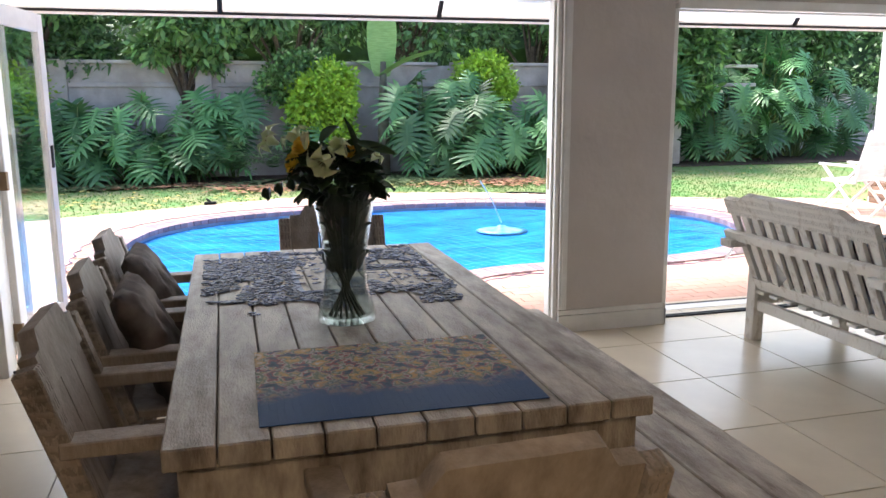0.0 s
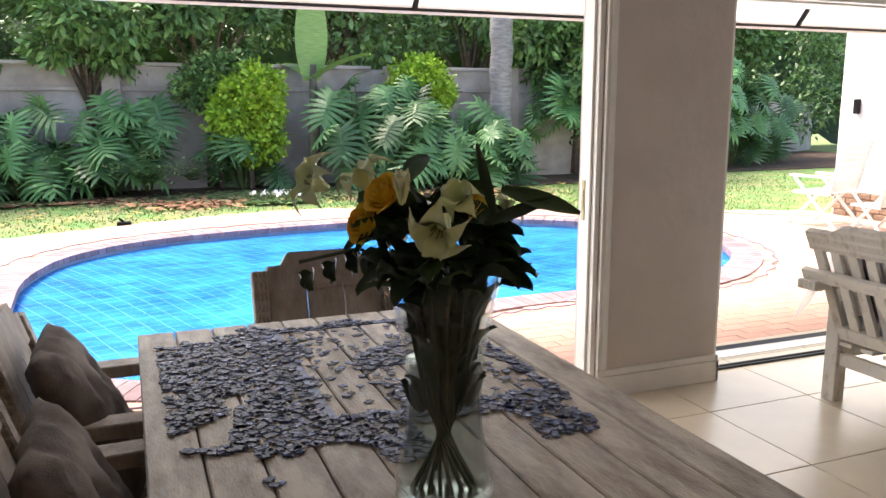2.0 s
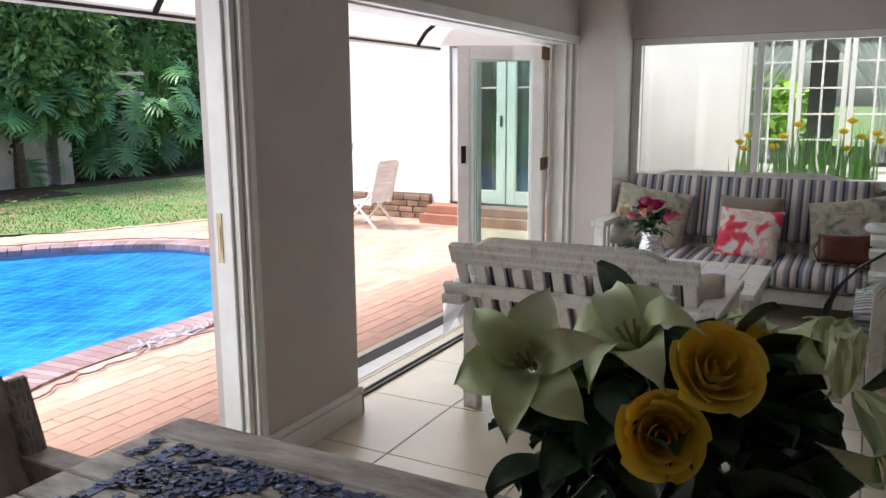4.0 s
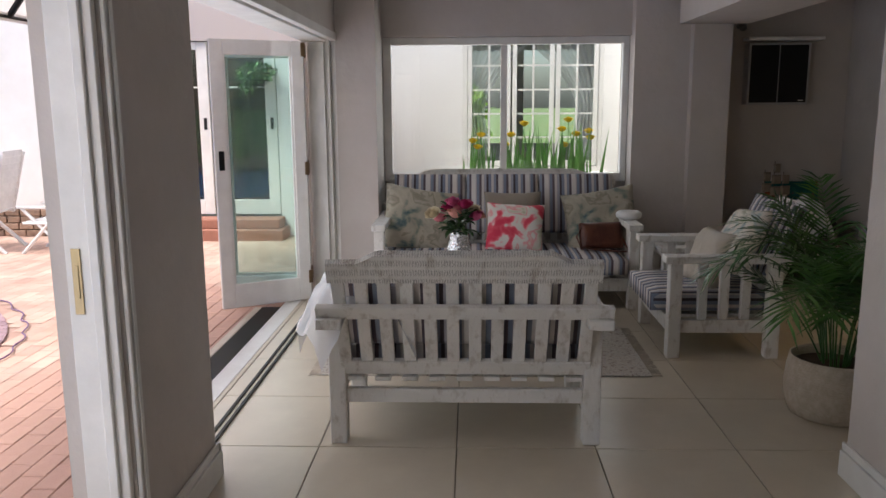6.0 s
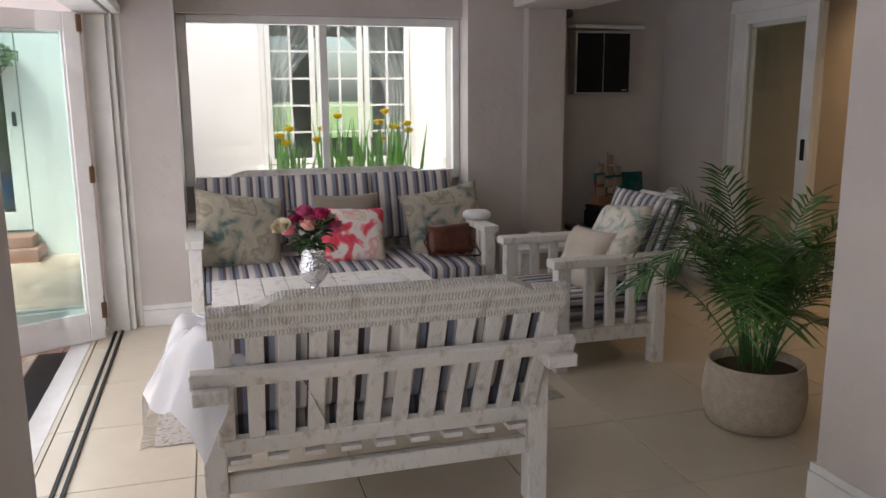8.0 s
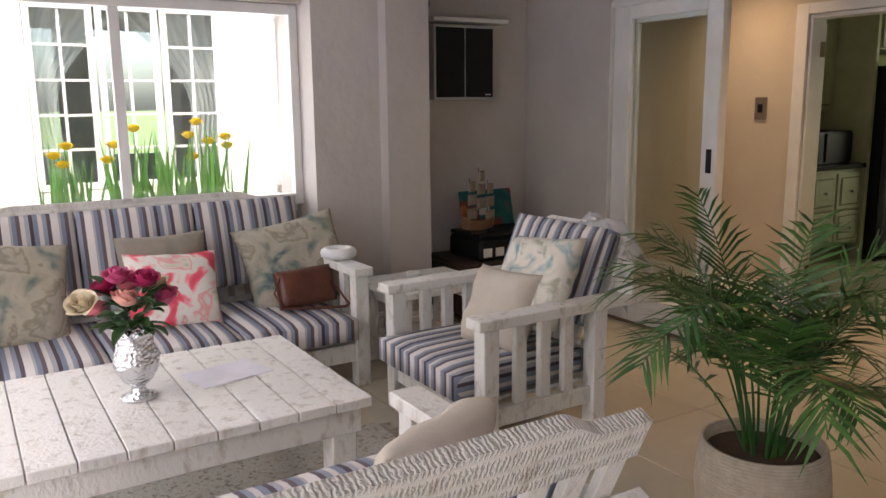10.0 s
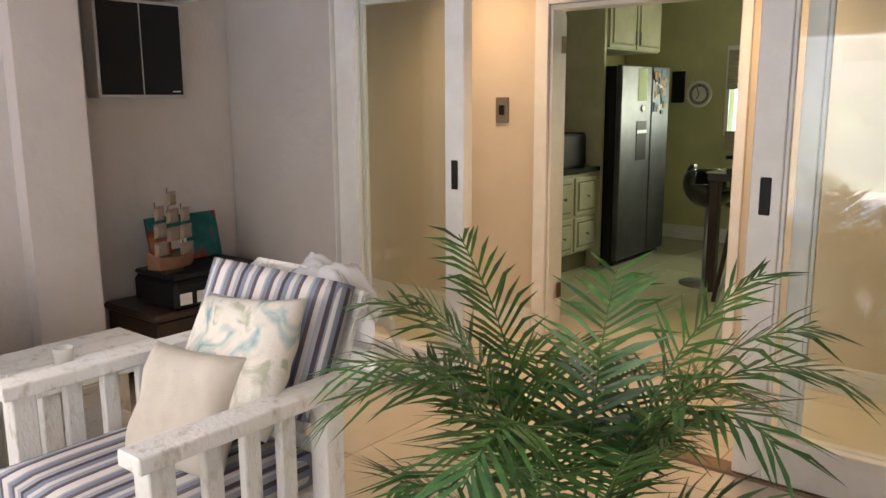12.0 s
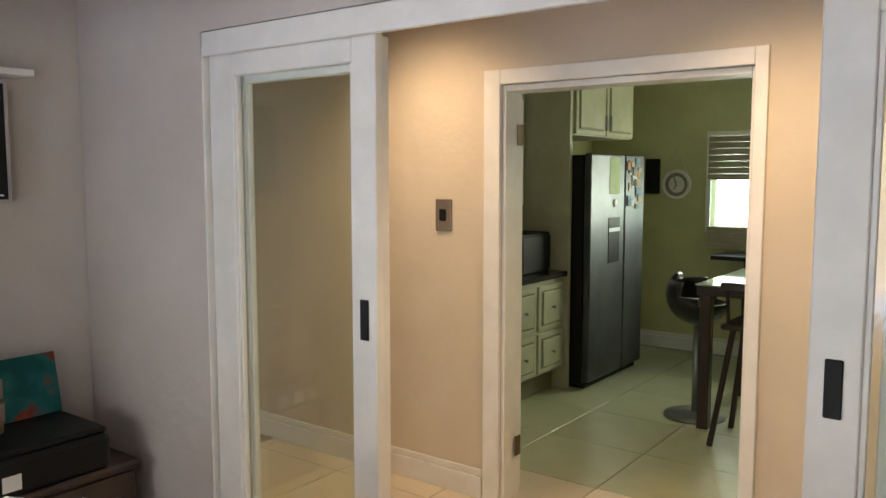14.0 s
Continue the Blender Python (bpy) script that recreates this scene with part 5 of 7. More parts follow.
M_TAUPE = mottled("dark_taupe_velvet", [(0.35, (0.05, 0.04, 0.037)), (0.65, (0.17, 0.14, 0.125))], 9)
M_FLORAL = mottled("floral_cloth", [(0.34, (0.06, 0.11, 0.12)), (0.4, (0.2, 0.23, 0.19)), (0.46, (0.36, 0.33, 0.26)), (0.56, (0.42, 0.38, 0.3)), (0.61, (0.25, 0.23, 0.17)), (0.66, (0.4, 0.36, 0.29))], 7, detail=5, distortion=0.4)
M_FLORAL2 = mottled("pale_floral_cloth", [(0.34, (0.2, 0.32, 0.36)), (0.42, (0.45, 0.5, 0.46)), (0.5, (0.68, 0.63, 0.54)), (0.6, (0.7, 0.66, 0.58)), (0.7, (0.4, 0.4, 0.3))], 8, distortion=1.2)
M_CORAL = mottled("coral_flower_cloth", [(0.36, (0.72, 0.05, 0.1)), (0.44, (0.8, 0.13, 0.17)), (0.475, (0.85, 0.4, 0.42)), (0.5, (0.78, 0.72, 0.65)), (0.6, (0.76, 0.72, 0.66)), (0.63, (0.82, 0.36, 0.36)), (0.67, (0.75, 0.7, 0.6)), (0.74, (0.5, 0.5, 0.32))], 7.5, detail=2, distortion=0.35)
M_BEIGE = mat("beige_linen", (0.6, 0.54, 0.46), 0.95, color2=(0.54, 0.48, 0.4), bump=0.4, bscale=300)
M_TAN = mat("taupe_linen", (0.3, 0.26, 0.21), 0.95, bump=0.4, bscale=300)
M_LEATHER = mat("brown_leather", (0.16, 0.05, 0.025), 0.4, color2=(0.09, 0.025, 0.015), scale=8, bump=0.3)


def dining_chair(m, pad=False):
    """A heavy panel-backed armchair; faces local +y with its back over y = 0."""
    top = empty("dining_chair", m, label="dark weathered wooden dining armchair with a carved panel back", category="chair", group="chairs round the dining table")
    w = 0.56
    tilt = Matrix.Translation((0, 0.02, 0.42)) @ Matrix.Rotation(0.3, 4, "X")
    for s in (-1, 1):
        a, b = sorted((s * w / 2, s * (w / 2 - 0.06)))
        box_part("leg", (a, b, 0.44, 0.5, 0, 0.62), M_CHAIR, top)
        box_part("leg", (a, b, 0.0, 0.06, 0, 0.42), M_CHAIR, top)
        part("back_post", put(boxes((a, b, -0.03, 0.03, 0.0, 0.44), bevel=0.006), tilt), M_CARVED_D, top, "carved back post")
        box_part("armrest", (a - 0.01, b + 0.01, -0.05, 0.54, 0.62, 0.66), M_CHAIR, top)
        box_part("side_rail", (a + 0.01, b - 0.01, 0.06, 0.44, 0.34, 0.41), M_CHAIR, top)
    box_part("seat", (-w / 2 + 0.06, w / 2 - 0.06, 0.0, 0.5, 0.41, 0.44), M_CHAIR, top)
    box_part("front_rail", (-w / 2 + 0.06, w / 2 - 0.06, 0.45, 0.48, 0.33, 0.41), M_CHAIR, top)
    for k in range(3):
        pw = (w - 0.12) / 3
        x = -w / 2 + 0.06 + pw * k
        part("back_panel", put(boxes((x + 0.002, x + pw - 0.002, -0.01, 0.012, 0.03, 0.38), bevel=0.003), tilt), M_CHAIR, top)
    out = crest(w - 0.12, 0.36, 0.505, 0.05)
    part("crest_board", put(extrude_xz(out, -0.02, 0.022), tilt), M_CHAIR, top, "shaped crest board")
    return top


c0 = dining_chair(pose(-0.27, 2.08, 0, 0, 0, -90))
copy_thing(c0, pose(-0.28, 2.76, 0, 0, 0, -88))
copy_thing(c0, pose(-0.3, 3.46, 0, 0, 0, -90))
copy_thing(c0, pose(0.63, 3.98, 0, 0, 0, 180))
copy_thing(c0, pose(0.53, 1.11, 0, 0, 0, 2))


def tufted(m):
    bm = cushion(0.42, 0.46, 0.13, puff=0.75, n=22)
    for v in bm.verts:
        s = 1 if v.co.z > 0 else -1
        dx, dy = (v.co.x / 0.14) % 1 - 0.5, (v.co.y / 0.15) % 1 - 0.5
        v.co.z -= s * min(abs(v.co.z) * 0.75, 0.03) * math.exp(-(dx * dx + dy * dy) * 18)
        v.co.z += s * min(0.012, abs(v.co.z) * 0.5) * noise.noise(Vector((v.co.x * 24, v.co.y * 30, 3.0)))
    ob = mesh("chair_cushion", bm, M_TAUPE, None, "dark taupe tufted cushion leaning on the chair back", True, category="cushion", group="tufted chair cushions")
    ob.matrix_world = m
    return ob


tufted(pose(-0.17, 2.72, 0.63, 65, 0, 92))
tufted(pose(-0.2, 3.4, 0.63, 62, 0, 90))


def side_bench():
    top = empty("side_bench", pose(1.345, 2.35, 0), label="weathered grey wooden plank bench beside the dining table", category="bench")
    for k in range(3):
        x = -0.19 + 0.127 * k
        box_part("plank", (x + 0.002, x + 0.125, -1.02, 1.02, 0.41, 0.45), M_TABLE, top)
    for y in (-0.85, 0.85):
        box_part("apron", (-0.17, 0.17, y - 0.03, y + 0.03, 0.33, 0.409), M_TABLE, top)
        for x in (-0.13, 0.13):
            box_part("leg", (x - 0.04, x + 0.04, y - 0.04, y + 0.04, 0, 0.329), M_TABLE, top)


side_bench()


def puzzles():
    rnd = random.Random(8)
    bm = bmesh.new()

    def piece(x, y, s, z, h=0.002, a=None):
        a = rnd.uniform(0, 6.28) if a is None else a
        pts = []
        for k in range(4):
            for (u, v) in ((-0.5, -0.5), (-0.12, -0.46), (0.0, -0.46 - (0.2 if (k + int(x * 900)) % 2 else -0.17)), (0.12, -0.46)):
                ca, sa = math.cos(a + k * math.pi / 2), math.sin(a + k * math.pi / 2)
                pts.append((x + (u * ca - v * sa) * s, y + (u * sa + v * ca) * s))
        lo = [bm.verts.new((px, py, z)) for px, py in pts]
        hi = [bm.verts.new((px, py, z + h)) for px, py in pts]
        bm.faces.new(hi)
        for k in range(len(pts)):
            bm.faces.new((lo[k], lo[(k + 1) % 16], hi[(k + 1) % 16], hi[k]))
    n = 0
    while n < 3000:
        x, y = rnd.uniform(-0.01, 0.96), rnd.uniform(2.5, 3.62)
        d = noise.noise(Vector((x * 4.5, y * 4.5, 2.0)))
        if 0.33 < x < 0.9 and 2.78 < y < 3.53 and (d > -0.04 or (x < 0.52 and y < 3.05)) and rnd.random() < 0.9:
            continue
        if d < -0.42 or (y < 2.68 and not (0.15 < x < 0.5 and d > -0.2) and not (x > 0.75 and d > 0)) or (y > 3.56 and d < 0.1) or (x > 0.93 and d < 0.15):
            continue
        if x < 0.06 and (y < 2.7 or y > 3.5):
            continue
        piece(x, y, rnd.uniform(0.014, 0.021), 0.7515 + 0.002 * (n % 3))
        n += 1
    mesh("puzzle_pieces", bm, M_PIECE, None, "loose blue and white jigsaw pieces strewn over the dining table", kind="stuff")
    # the finished border of the puzzle
    fr = boxes((0.325, 0.355, 2.76, 3.56, 0.7502, 0.7525), (0.9, 0.93, 2.76, 3.56, 0.7502, 0.7525), (0.355, 0.9, 2.76, 2.775, 0.7502, 0.7525), (0.355, 0.9, 3.53, 3.56, 0.7502, 0.7525), (0.56, 0.9, 3.1, 3.11, 0.7502, 0.7525), bevel=0)
    mesh("puzzle_border", fr, mottled("puzzle_blue", [(0.35, (0.03, 0.05, 0.14)), (0.6, (0.1, 0.16, 0.32))], 30, 0.5), None, "joined dark blue border of a jigsaw puzzle on the table", category="jigsaw puzzle")


M_PIECE = island(mottled("puzzle_piece", [(0.3, (0.008, 0.014, 0.05)), (0.5, (0.025, 0.045, 0.14)), (0.63, (0.07, 0.11, 0.25)), (0.75, (0.35, 0.37, 0.45))], 60, 0.5, detail=1), 0.45)
puzzles()


def finished_puzzle():
    """A painted jigsaw: blue sea at the front, red, green and orange reef behind, with shallow joints."""
    m = bpy.data.materials.new("reef_puzzle")
    m.use_nodes = True
    N, L = m.node_tree.nodes, m.node_tree.links
    b = N["Principled BSDF"]
    b.inputs["Roughness"].default_value, b.inputs["Specular IOR Level"].default_value = 0.6, 0.12
    tc = N.new("ShaderNodeTexCoord")
    no = N.new("ShaderNodeTexNoise")
    no.inputs["Scale"].default_value, no.inputs["Detail"].default_value, no.inputs["Distortion"].default_value = 26, 9, 0.35
    L.new(tc.outputs["Object"], no.inputs["Vector"])
    r = N.new("ShaderNodeValToRGB")
    els = r.color_ramp.elements
    cols = [(0.3, (0.01, 0.02, 0.04)), (0.41, (0.05, 0.09, 0.12)), (0.46, (0.24, 0.06, 0.05)), (0.49, (0.42, 0.38, 0.34)), (0.53, (0.05, 0.1, 0.07)), (0.57, (0.32, 0.25, 0.16)), (0.62, (0.45, 0.24, 0.06)), (0.7, (0.45, 0.43, 0.4))]
    els[0].position, els[0].color = cols[0][0], (*cols[0][1], 1)
    els[1].position, els[1].color = cols[-1][0], (*cols[-1][1], 1)
    for p, c in cols[1:-1]:
        els.new(p).color = (*c, 1)
    L.new(no.outputs[0], r.inputs[0])
    sx, mr, mix = N.new("ShaderNodeSeparateXYZ"), N.new("ShaderNodeMapRange"), N.new("ShaderNodeMix")
    L.new(tc.outputs["Object"], sx.inputs[0])
    n2, ad = N.new("ShaderNodeTexNoise"), N.new("ShaderNodeMath")
    n2.inputs["Scale"].default_value = 6
    ad.operation = "MULTIPLY_ADD"
    ad.inputs[1].default_value = 0.22
    L.new(tc.outputs["Object"], n2.inputs["Vector"])
    L.new(n2.outputs[0], ad.inputs[0])
    L.new(sx.outputs[1], ad.inputs[2])
    mr.inputs[1].default_value, mr.inputs[2].default_value = -0.03, 0.1
    L.new(ad.outputs[0], mr.inputs[0])
    mix.data_type = "RGBA"
    mix.inputs[6].default_value = (0.02, 0.06, 0.17, 1)
    L.new(mr.outputs[0], mix.inputs[0])
    L.new(r.outputs[0], mix.inputs[7])
    L.new(mix.outputs[2], b.inputs["Base Color"])
    vo, bp = N.new("ShaderNodeTexVoronoi"), N.new("ShaderNodeBump")
    vo.feature = "DISTANCE_TO_EDGE"
    vo.inputs["Scale"].default_value, vo.inputs["Randomness"].default_value = 55, 0.35
    mr2 = N.new("ShaderNodeMapRange")
    mr2.inputs[2].default_value = 0.06
    L.new(tc.outputs["Object"], vo.inputs["Vector"])
    L.new(vo.outputs[0], mr2.inputs[0])
    bp.inputs["Strength"].default_value, bp.inputs["Distance"].default_value = 0.6, 0.001
    L.new(mr2.outputs[0], bp.inputs["Height"])
    L.new(bp.outputs[0], b.inputs["Normal"])
    ob = mesh("finished_puzzle", boxes((-0.34, 0.34, -0.27, 0.27, 0, 0.003), bevel=0.001), m, None, "finished jigsaw of a reef over blue sea on the table", category="jigsaw puzzle")
    ob.matrix_world = pose(0.481, 1.812, 0.7505, 0, 0, -1)


finished_puzzle()

GLASS2 = glass_mat("vase_glass", (0.95, 0.97, 0.965))
M_LILY = mat("lily_petal", (0.88, 0.89, 0.74), 0.5, color2=(0.66, 0.78, 0.4), scale=14, mix=(0.4, 0.75))
M_YROSE = mat("yellow_rose_petal", (0.96, 0.7, 0.12), 0.6, color2=(0.95, 0.6, 0.06), scale=10, sub=0.3)
M_DLEAF = mat("vase_leaf", (0.035, 0.07, 0.035), 0.4, color2=(0.015, 0.035, 0.02), scale=8)
M_PETALS = {}


def petal(bm, ln, w, m, curl=0.3, cup=0.15, n=7):
    rows = []
    for i in range(n + 1):
        t = i / n
        ww = w / 2 * math.sin(math.pi * (0.1 + 0.86 * t)) ** 0.8
        z = cup * ln * math.sin(t * 2.2) - curl * ln * t * t * t
        rows.append([bm.verts.new(m @ Vector((ln * t, s * ww, z + s * s * 0.2 * w))) for s in (-1, -0.5, 0, 0.5, 1)])
    for r0, r1 in zip(rows, rows[1:]):
        for k in range(4):
            bm.faces.new((r0[k], r0[k + 1], r1[k + 1], r1[k]))


def aimed(p, way, spin=0.0):
    return Matrix.Translation(p) @ Vector(way).to_track_quat("Z", "Y").to_matrix().to_4x4() @ pose(0, 0, 0, 0, 0, spin)


def lily(parent, m, size=0.11, opening=1.0, name="lily"):
    """A trumpet of six broad petals that opens along local z, its tips bent back."""
    bm = bmesh.new()
    for k in range(6):
        turn, wide = pose(0, 0, 0, 0, 0, k * 60), size * (0.62 if k % 2 else 0.46)
        rows = []
        for i in range(9):
            t = i / 8
            r = size * (0.08 + 0.92 * t ** 1.25) * opening
            z = size * (0.95 * math.sin(min(1.75, 2.2 * t)) - 0.55 * t ** 4) * (1.35 - 0.6 * opening) - 0.35 * size - 0.006 * (k % 2)
            w = wide / 2 * max(0.02, math.sin(math.pi * (0.1 + 0.9 * t)) ** 0.75)
            row = []
            for s in (-1, -0.5, 0, 0.5, 1):
                ruffle = 0.025 * size * math.sin(i * 2.3 + k + s * 2) * abs(s)
                row.append(bm.verts.new(m @ turn @ Vector((r - abs(s) * 0.06 * size, s * w, z + s * s * 0.12 * size + ruffle + (0.02 * size if s == 0 else 0)))))
            rows.append(row)
        for r0, r1 in zip(rows, rows[1:]):
            for q in range(4):
                bm.faces.new((r0[q], r0[q + 1], r1[q + 1], r1[q]))
    part(name, bm, M_LILY, parent, "white green lily flower" if opening > 0.6 else "half open white green lily bud", smooth=True)
    if opening > 0.6:
        bm = bmesh.new()
        for k in range(6):
            a = k * 1.05
            tube(bm, [m @ Vector((0, 0, -0.2 * size)), m @ Vector((0.13 * size * math.cos(a), 0.13 * size * math.sin(a), size * 0.25))], [0.0008, 0.0016], 4)
        part("stamen", bm, mat("stamen_brown", (0.35, 0.33, 0.14), 0.7), parent)


def rose(parent, m, r, material, name="rose", label=""):
    """Nested cups of broad overlapping petals with rims rolled outward."""
    bm = bmesh.new()
    for ring, (n, rr, top_, roll) in enumerate(((2, 0.2, 0.62, 0.02), (3, 0.4, 0.66, 0.06), (4, 0.62, 0.6, 0.12), (5, 0.84, 0.46, 0.2), (5, 1.0, 0.25, 0.32))):
        for k in range(n):
            a0, span = 2 * math.pi * k / n + ring * 0.8, 2.2 * math.pi / n + 0.5
            rows = []
            for i in range(6):
                t = i / 5
                rad = r * rr * (math.sin(math.pi * 0.5 * min(1, 0.25 + 1.2 * t)) + roll * max(0, t - 0.6) * 2.5)
                row = []
                for j in range(7):
                    u = j / 6 - 0.5
                    z = r * (-0.75 + (top_ + 0.75) * t * (1 - 0.9 * u * u * t)) - r * roll * max(0, t - 0.8) * 1.5
                    q = rad * (1 + 0.07 * u * 2 * (1 if ring % 2 else -1))
                    a = a0 + span * u * (0.6 + 0.4 * math.sin(math.pi * min(1, 0.3 + t * 0.6)))
                    row.append(bm.verts.new(m @ Vector((q * math.cos(a), q * math.sin(a), z))))
                rows.append(row)
            for r0, r1 in zip(rows, rows[1:]):
                for j in range(6):
                    bm.faces.new((r0[j], r0[j + 1], r1[j + 1], r1[j]))
    part(name, bm, material, parent, label, smooth=True)


def leaf_blade(parent, m, ln, w, material, curl=0.25, name="leaf"):
    bm = bmesh.new()
    petal(bm, ln, w, m, curl, 0.1, 7)
    part(name, bm, material, parent, smooth=True)


def tall_vase():
    top = empty("flower_vase", pose(0.452, 2.36, 0.7505), label="tall flared clear glass vase with white lilies and yellow roses", category="vase")
    pr = [(0.08, 0.0), (0.093, 0.004), (0.095, 0.02), (0.084, 0.07), (0.07, 0.13), (0.067, 0.19), (0.075, 0.27), (0.088, 0.35), (0.104, 0.42)]
    v = part("glass", lathe(pr + [(r - 0.004, z) for r, z in reversed(pr[:1] + pr[2:])] + [(0.001, 0.02)]), GLASS2, top, "clear glass", smooth=True)
    v.visible_shadow = False
    w = part("water", lathe([(0.083, 0.024), (0.074, 0.07), (0.066, 0.14), (0.064, 0.19), (0.07, 0.26), (0.001, 0.26)]), glass_mat("water_glass", (0.8, 0.84, 0.82)), top, smooth=True)
    w.visible_shadow = False
    rnd = random.Random(4)
    for k in range(16):
        a = k * 0.4
        bm = bmesh.new()
        q = (0.055 * math.cos(a + 2.6), 0.055 * math.sin(a + 2.6), 0.02)
        tube(bm, [q, (0.03 * math.cos(a), 0.03 * math.sin(a), 0.17), (0.075 * math.cos(a), 0.075 * math.sin(a), 0.4)], 0.0045, 5)
        part("stem", bm, M_DLEAF, top)
    # leaves pressed into the vase, then the dark mass under the flowers
    for k in range(80):
        a, z = rnd.uniform(0, 6.28), rnd.uniform(0.15, 0.4)
        r = (0.045 + 0.04 * max(0, z - 0.2) / 0.2) * rnd.uniform(0.3, 1.0)
        leaf_blade(top, pose(r * math.cos(a), r * math.sin(a), z, rnd.uniform(-40, 40), rnd.uniform(-85, -60), math.degrees(a)), 0.07, 0.045, M_DLEAF)
    for k in range(150):
        a, t = rnd.uniform(0, 6.28), rnd.random()
        z = 0.4 + 0.15 * t
        r = rnd.uniform(0.3, 1.0) * (0.07 + 0.06 * math.sin(math.pi * min(1, t + 0.2)))
        leaf_blade(top, pose(-0.05 * t + 0.95 * r * math.cos(a), -0.03 * t + r * math.sin(a), z, rnd.uniform(-40, 40), rnd.uniform(-50, 35), math.degrees(a) + rnd.uniform(-30, 30)), rnd.uniform(0.05, 0.08), rnd.uniform(0.05, 0.065), M_DLEAF if k % 3 else M_LEAFV)
    for x, y, z, way, size, op in ((-0.215, 0.07, 0.595, (-0.75, -0.15, 0.35), 0.066, 0.95), (-0.14, 0.01, 0.6, (-0.55, 0.15, 0.8), 0.07, 0.85), (-0.02, -0.115, 0.57, (-0.5, -0.5, 0.5), 0.07, 0.55), (-0.08, -0.17, 0.545, (-0.5, -0.55, -0.4), 0.075, 0.75), (0.05, 0.06, 0.55, (0.1, 0.5, 0.8), 0.055, 0.8), (0.08, -0.05, 0.545, (0.6, -0.3, 0.6), 0.055, 0.8)):
        lily(top, aimed((x, y - 0.015, z - 0.012), way, 20), size, op)
    for x, y, z, way, r in ((-0.14, -0.055, 0.588, (-0.7, -0.3, 0.55), 0.028), (-0.165, -0.02, 0.535, (-0.8, -0.25, 0.25), 0.027), (0.0, -0.07, 0.562, (-0.3, -0.4, 0.9), 0.027)):
        rose(top, aimed((x + 0.005, y - 0.015, z - 0.014), way), r, M_YROSE, label="yellow rose")
    # a bud, the upright blade, the twisted one, the long ones
    lily(top, aimed((-0.13, -0.155, 0.585), (0, 0, 1)), 0.045, 0.3, "lily_bud")
    leaf_blade(top, aimed((0.03, -0.15, 0.53), (-0.25, 0.1, 1)) @ pose(0, 0, 0, 0, -90, 0), 0.13, 0.018, M_DLEAF, 0.45)
    leaf_blade(top, pose(0.02, -0.185, 0.583, 60, 18, -30), 0.125, 0.03, M_LEAFV, 0.0)
    leaf_blade(top, pose(0.0, -0.17, 0.53, 80, -22, -35), 0.12, 0.02, M_DLEAF, 0.1)
    leaf_blade(top, pose(-0.06, 0.03, 0.575, 20, -42, 30), 0.085, 0.04, M_LEAFV, 0.3)
    bm = bmesh.new()
    tube(bm, [(-0.06, 0.0, 0.43), (-0.15, 0.02, 0.47), (-0.25, 0.04, 0.45)], 0.003, 4)
    part("twig", bm, M_DLEAF, top)
    for k in range(11):
        leaf_blade(top, pose(-0.06 - 0.019 * k, 0.005 + 0.003 * k + 0.012 * (-1) ** k, 0.445 + 0.02 * math.sin(k * 0.4), 40 * (-1) ** k, 60, 90 * (k % 2)), 0.04, 0.04, M_DLEAF, name="eucalyptus_leaf")


M_LEAFV = mat("glossy_leaf", (0.06, 0.12, 0.04), 0.35, color2=(0.03, 0.07, 0.025), scale=8)
tall_vase()


# ---- lounge ----
def pillow(m, w, h, material, label, thick=0.15, group="sofa pillows", name="pillow"):
    bm = cushion(w, h, thick, puff=1.0, n=24, corner=0.07)
    for v in bm.verts:
        v.co.z += min(1, abs(v.co.z) * 25) * (0.014 * noise.noise(Vector((v.co.x * 9, v.co.y * 9, w * 30 + h))) + 0.007 * noise.noise(Vector((v.co.x * 30 + v.co.y * 8, v.co.y * 14, w * 10))))
    ob = mesh(name, bm, material, None, label, True, category="pillow", group=group)
    ob.matrix_world = m
    return ob


pillow(pose(6.02, 3.7, 0.61, 64, 10, -80), 0.6, 0.54, M_FLORAL, "beige floral pillow leaning in the sofa corner")
pillow(pose(6.02, 2.27, 0.61, 60, -10, -98), 0.58, 0.52, M_FLORAL, "beige floral pillow leaning near the sofa arm")
pillow(pose(6.07, 2.96, 0.63, 72, 0, -90), 0.46, 0.4, M_TAN, "plain taupe pillow behind the coral one")
pillow(pose(5.94, 2.95, 0.55, 62, 3, -92), 0.46, 0.42, M_CORAL, "white pillow with coral red flowers on the sofa")
pillow(pose(4.73, 1.79, 0.55, 66, 0, 192), 0.38, 0.38, M_BEIGE, "plain beige pillow on the armchair", 0.17)
pillow(pose(4.69, 1.63, 0.67, 60, -6, 182), 0.48, 0.44, M_FLORAL2, "pale floral pillow on the armchair")
pillow(pose(3.5, 2.9, 0.57, 62, 10, 100), 0.36, 0.34, M_BEIGE, "pale pillow on the slatted bench", 0.16)


def handbag():
    top = empty("handbag", pose(5.8, 2.3, 0.415, 0, 0, -80), label="brown leather handbag with a long strap on the sofa", category="handbag")
    bm = cushion(0.33, 0.2, 0.1, puff=0.6, n=10)
    put(bm, pose(0, 0, 0.1, 72, 0, 0))
    part("body", bm, M_LEATHER, top, smooth=True)
    bm = bmesh.new()
    tube(bm, [(-0.15, 0, 0.17), (-0.2, -0.02, 0.1), (-0.17, -0.05, 0.02), (-0.02, -0.12, 0.008), (0.12, -0.2, 0.008), (0.16, -0.17, 0.008), (0.14, -0.03, 0.12)], 0.007, 6)
    part("strap", bm, M_LEATHER, top, smooth=True)


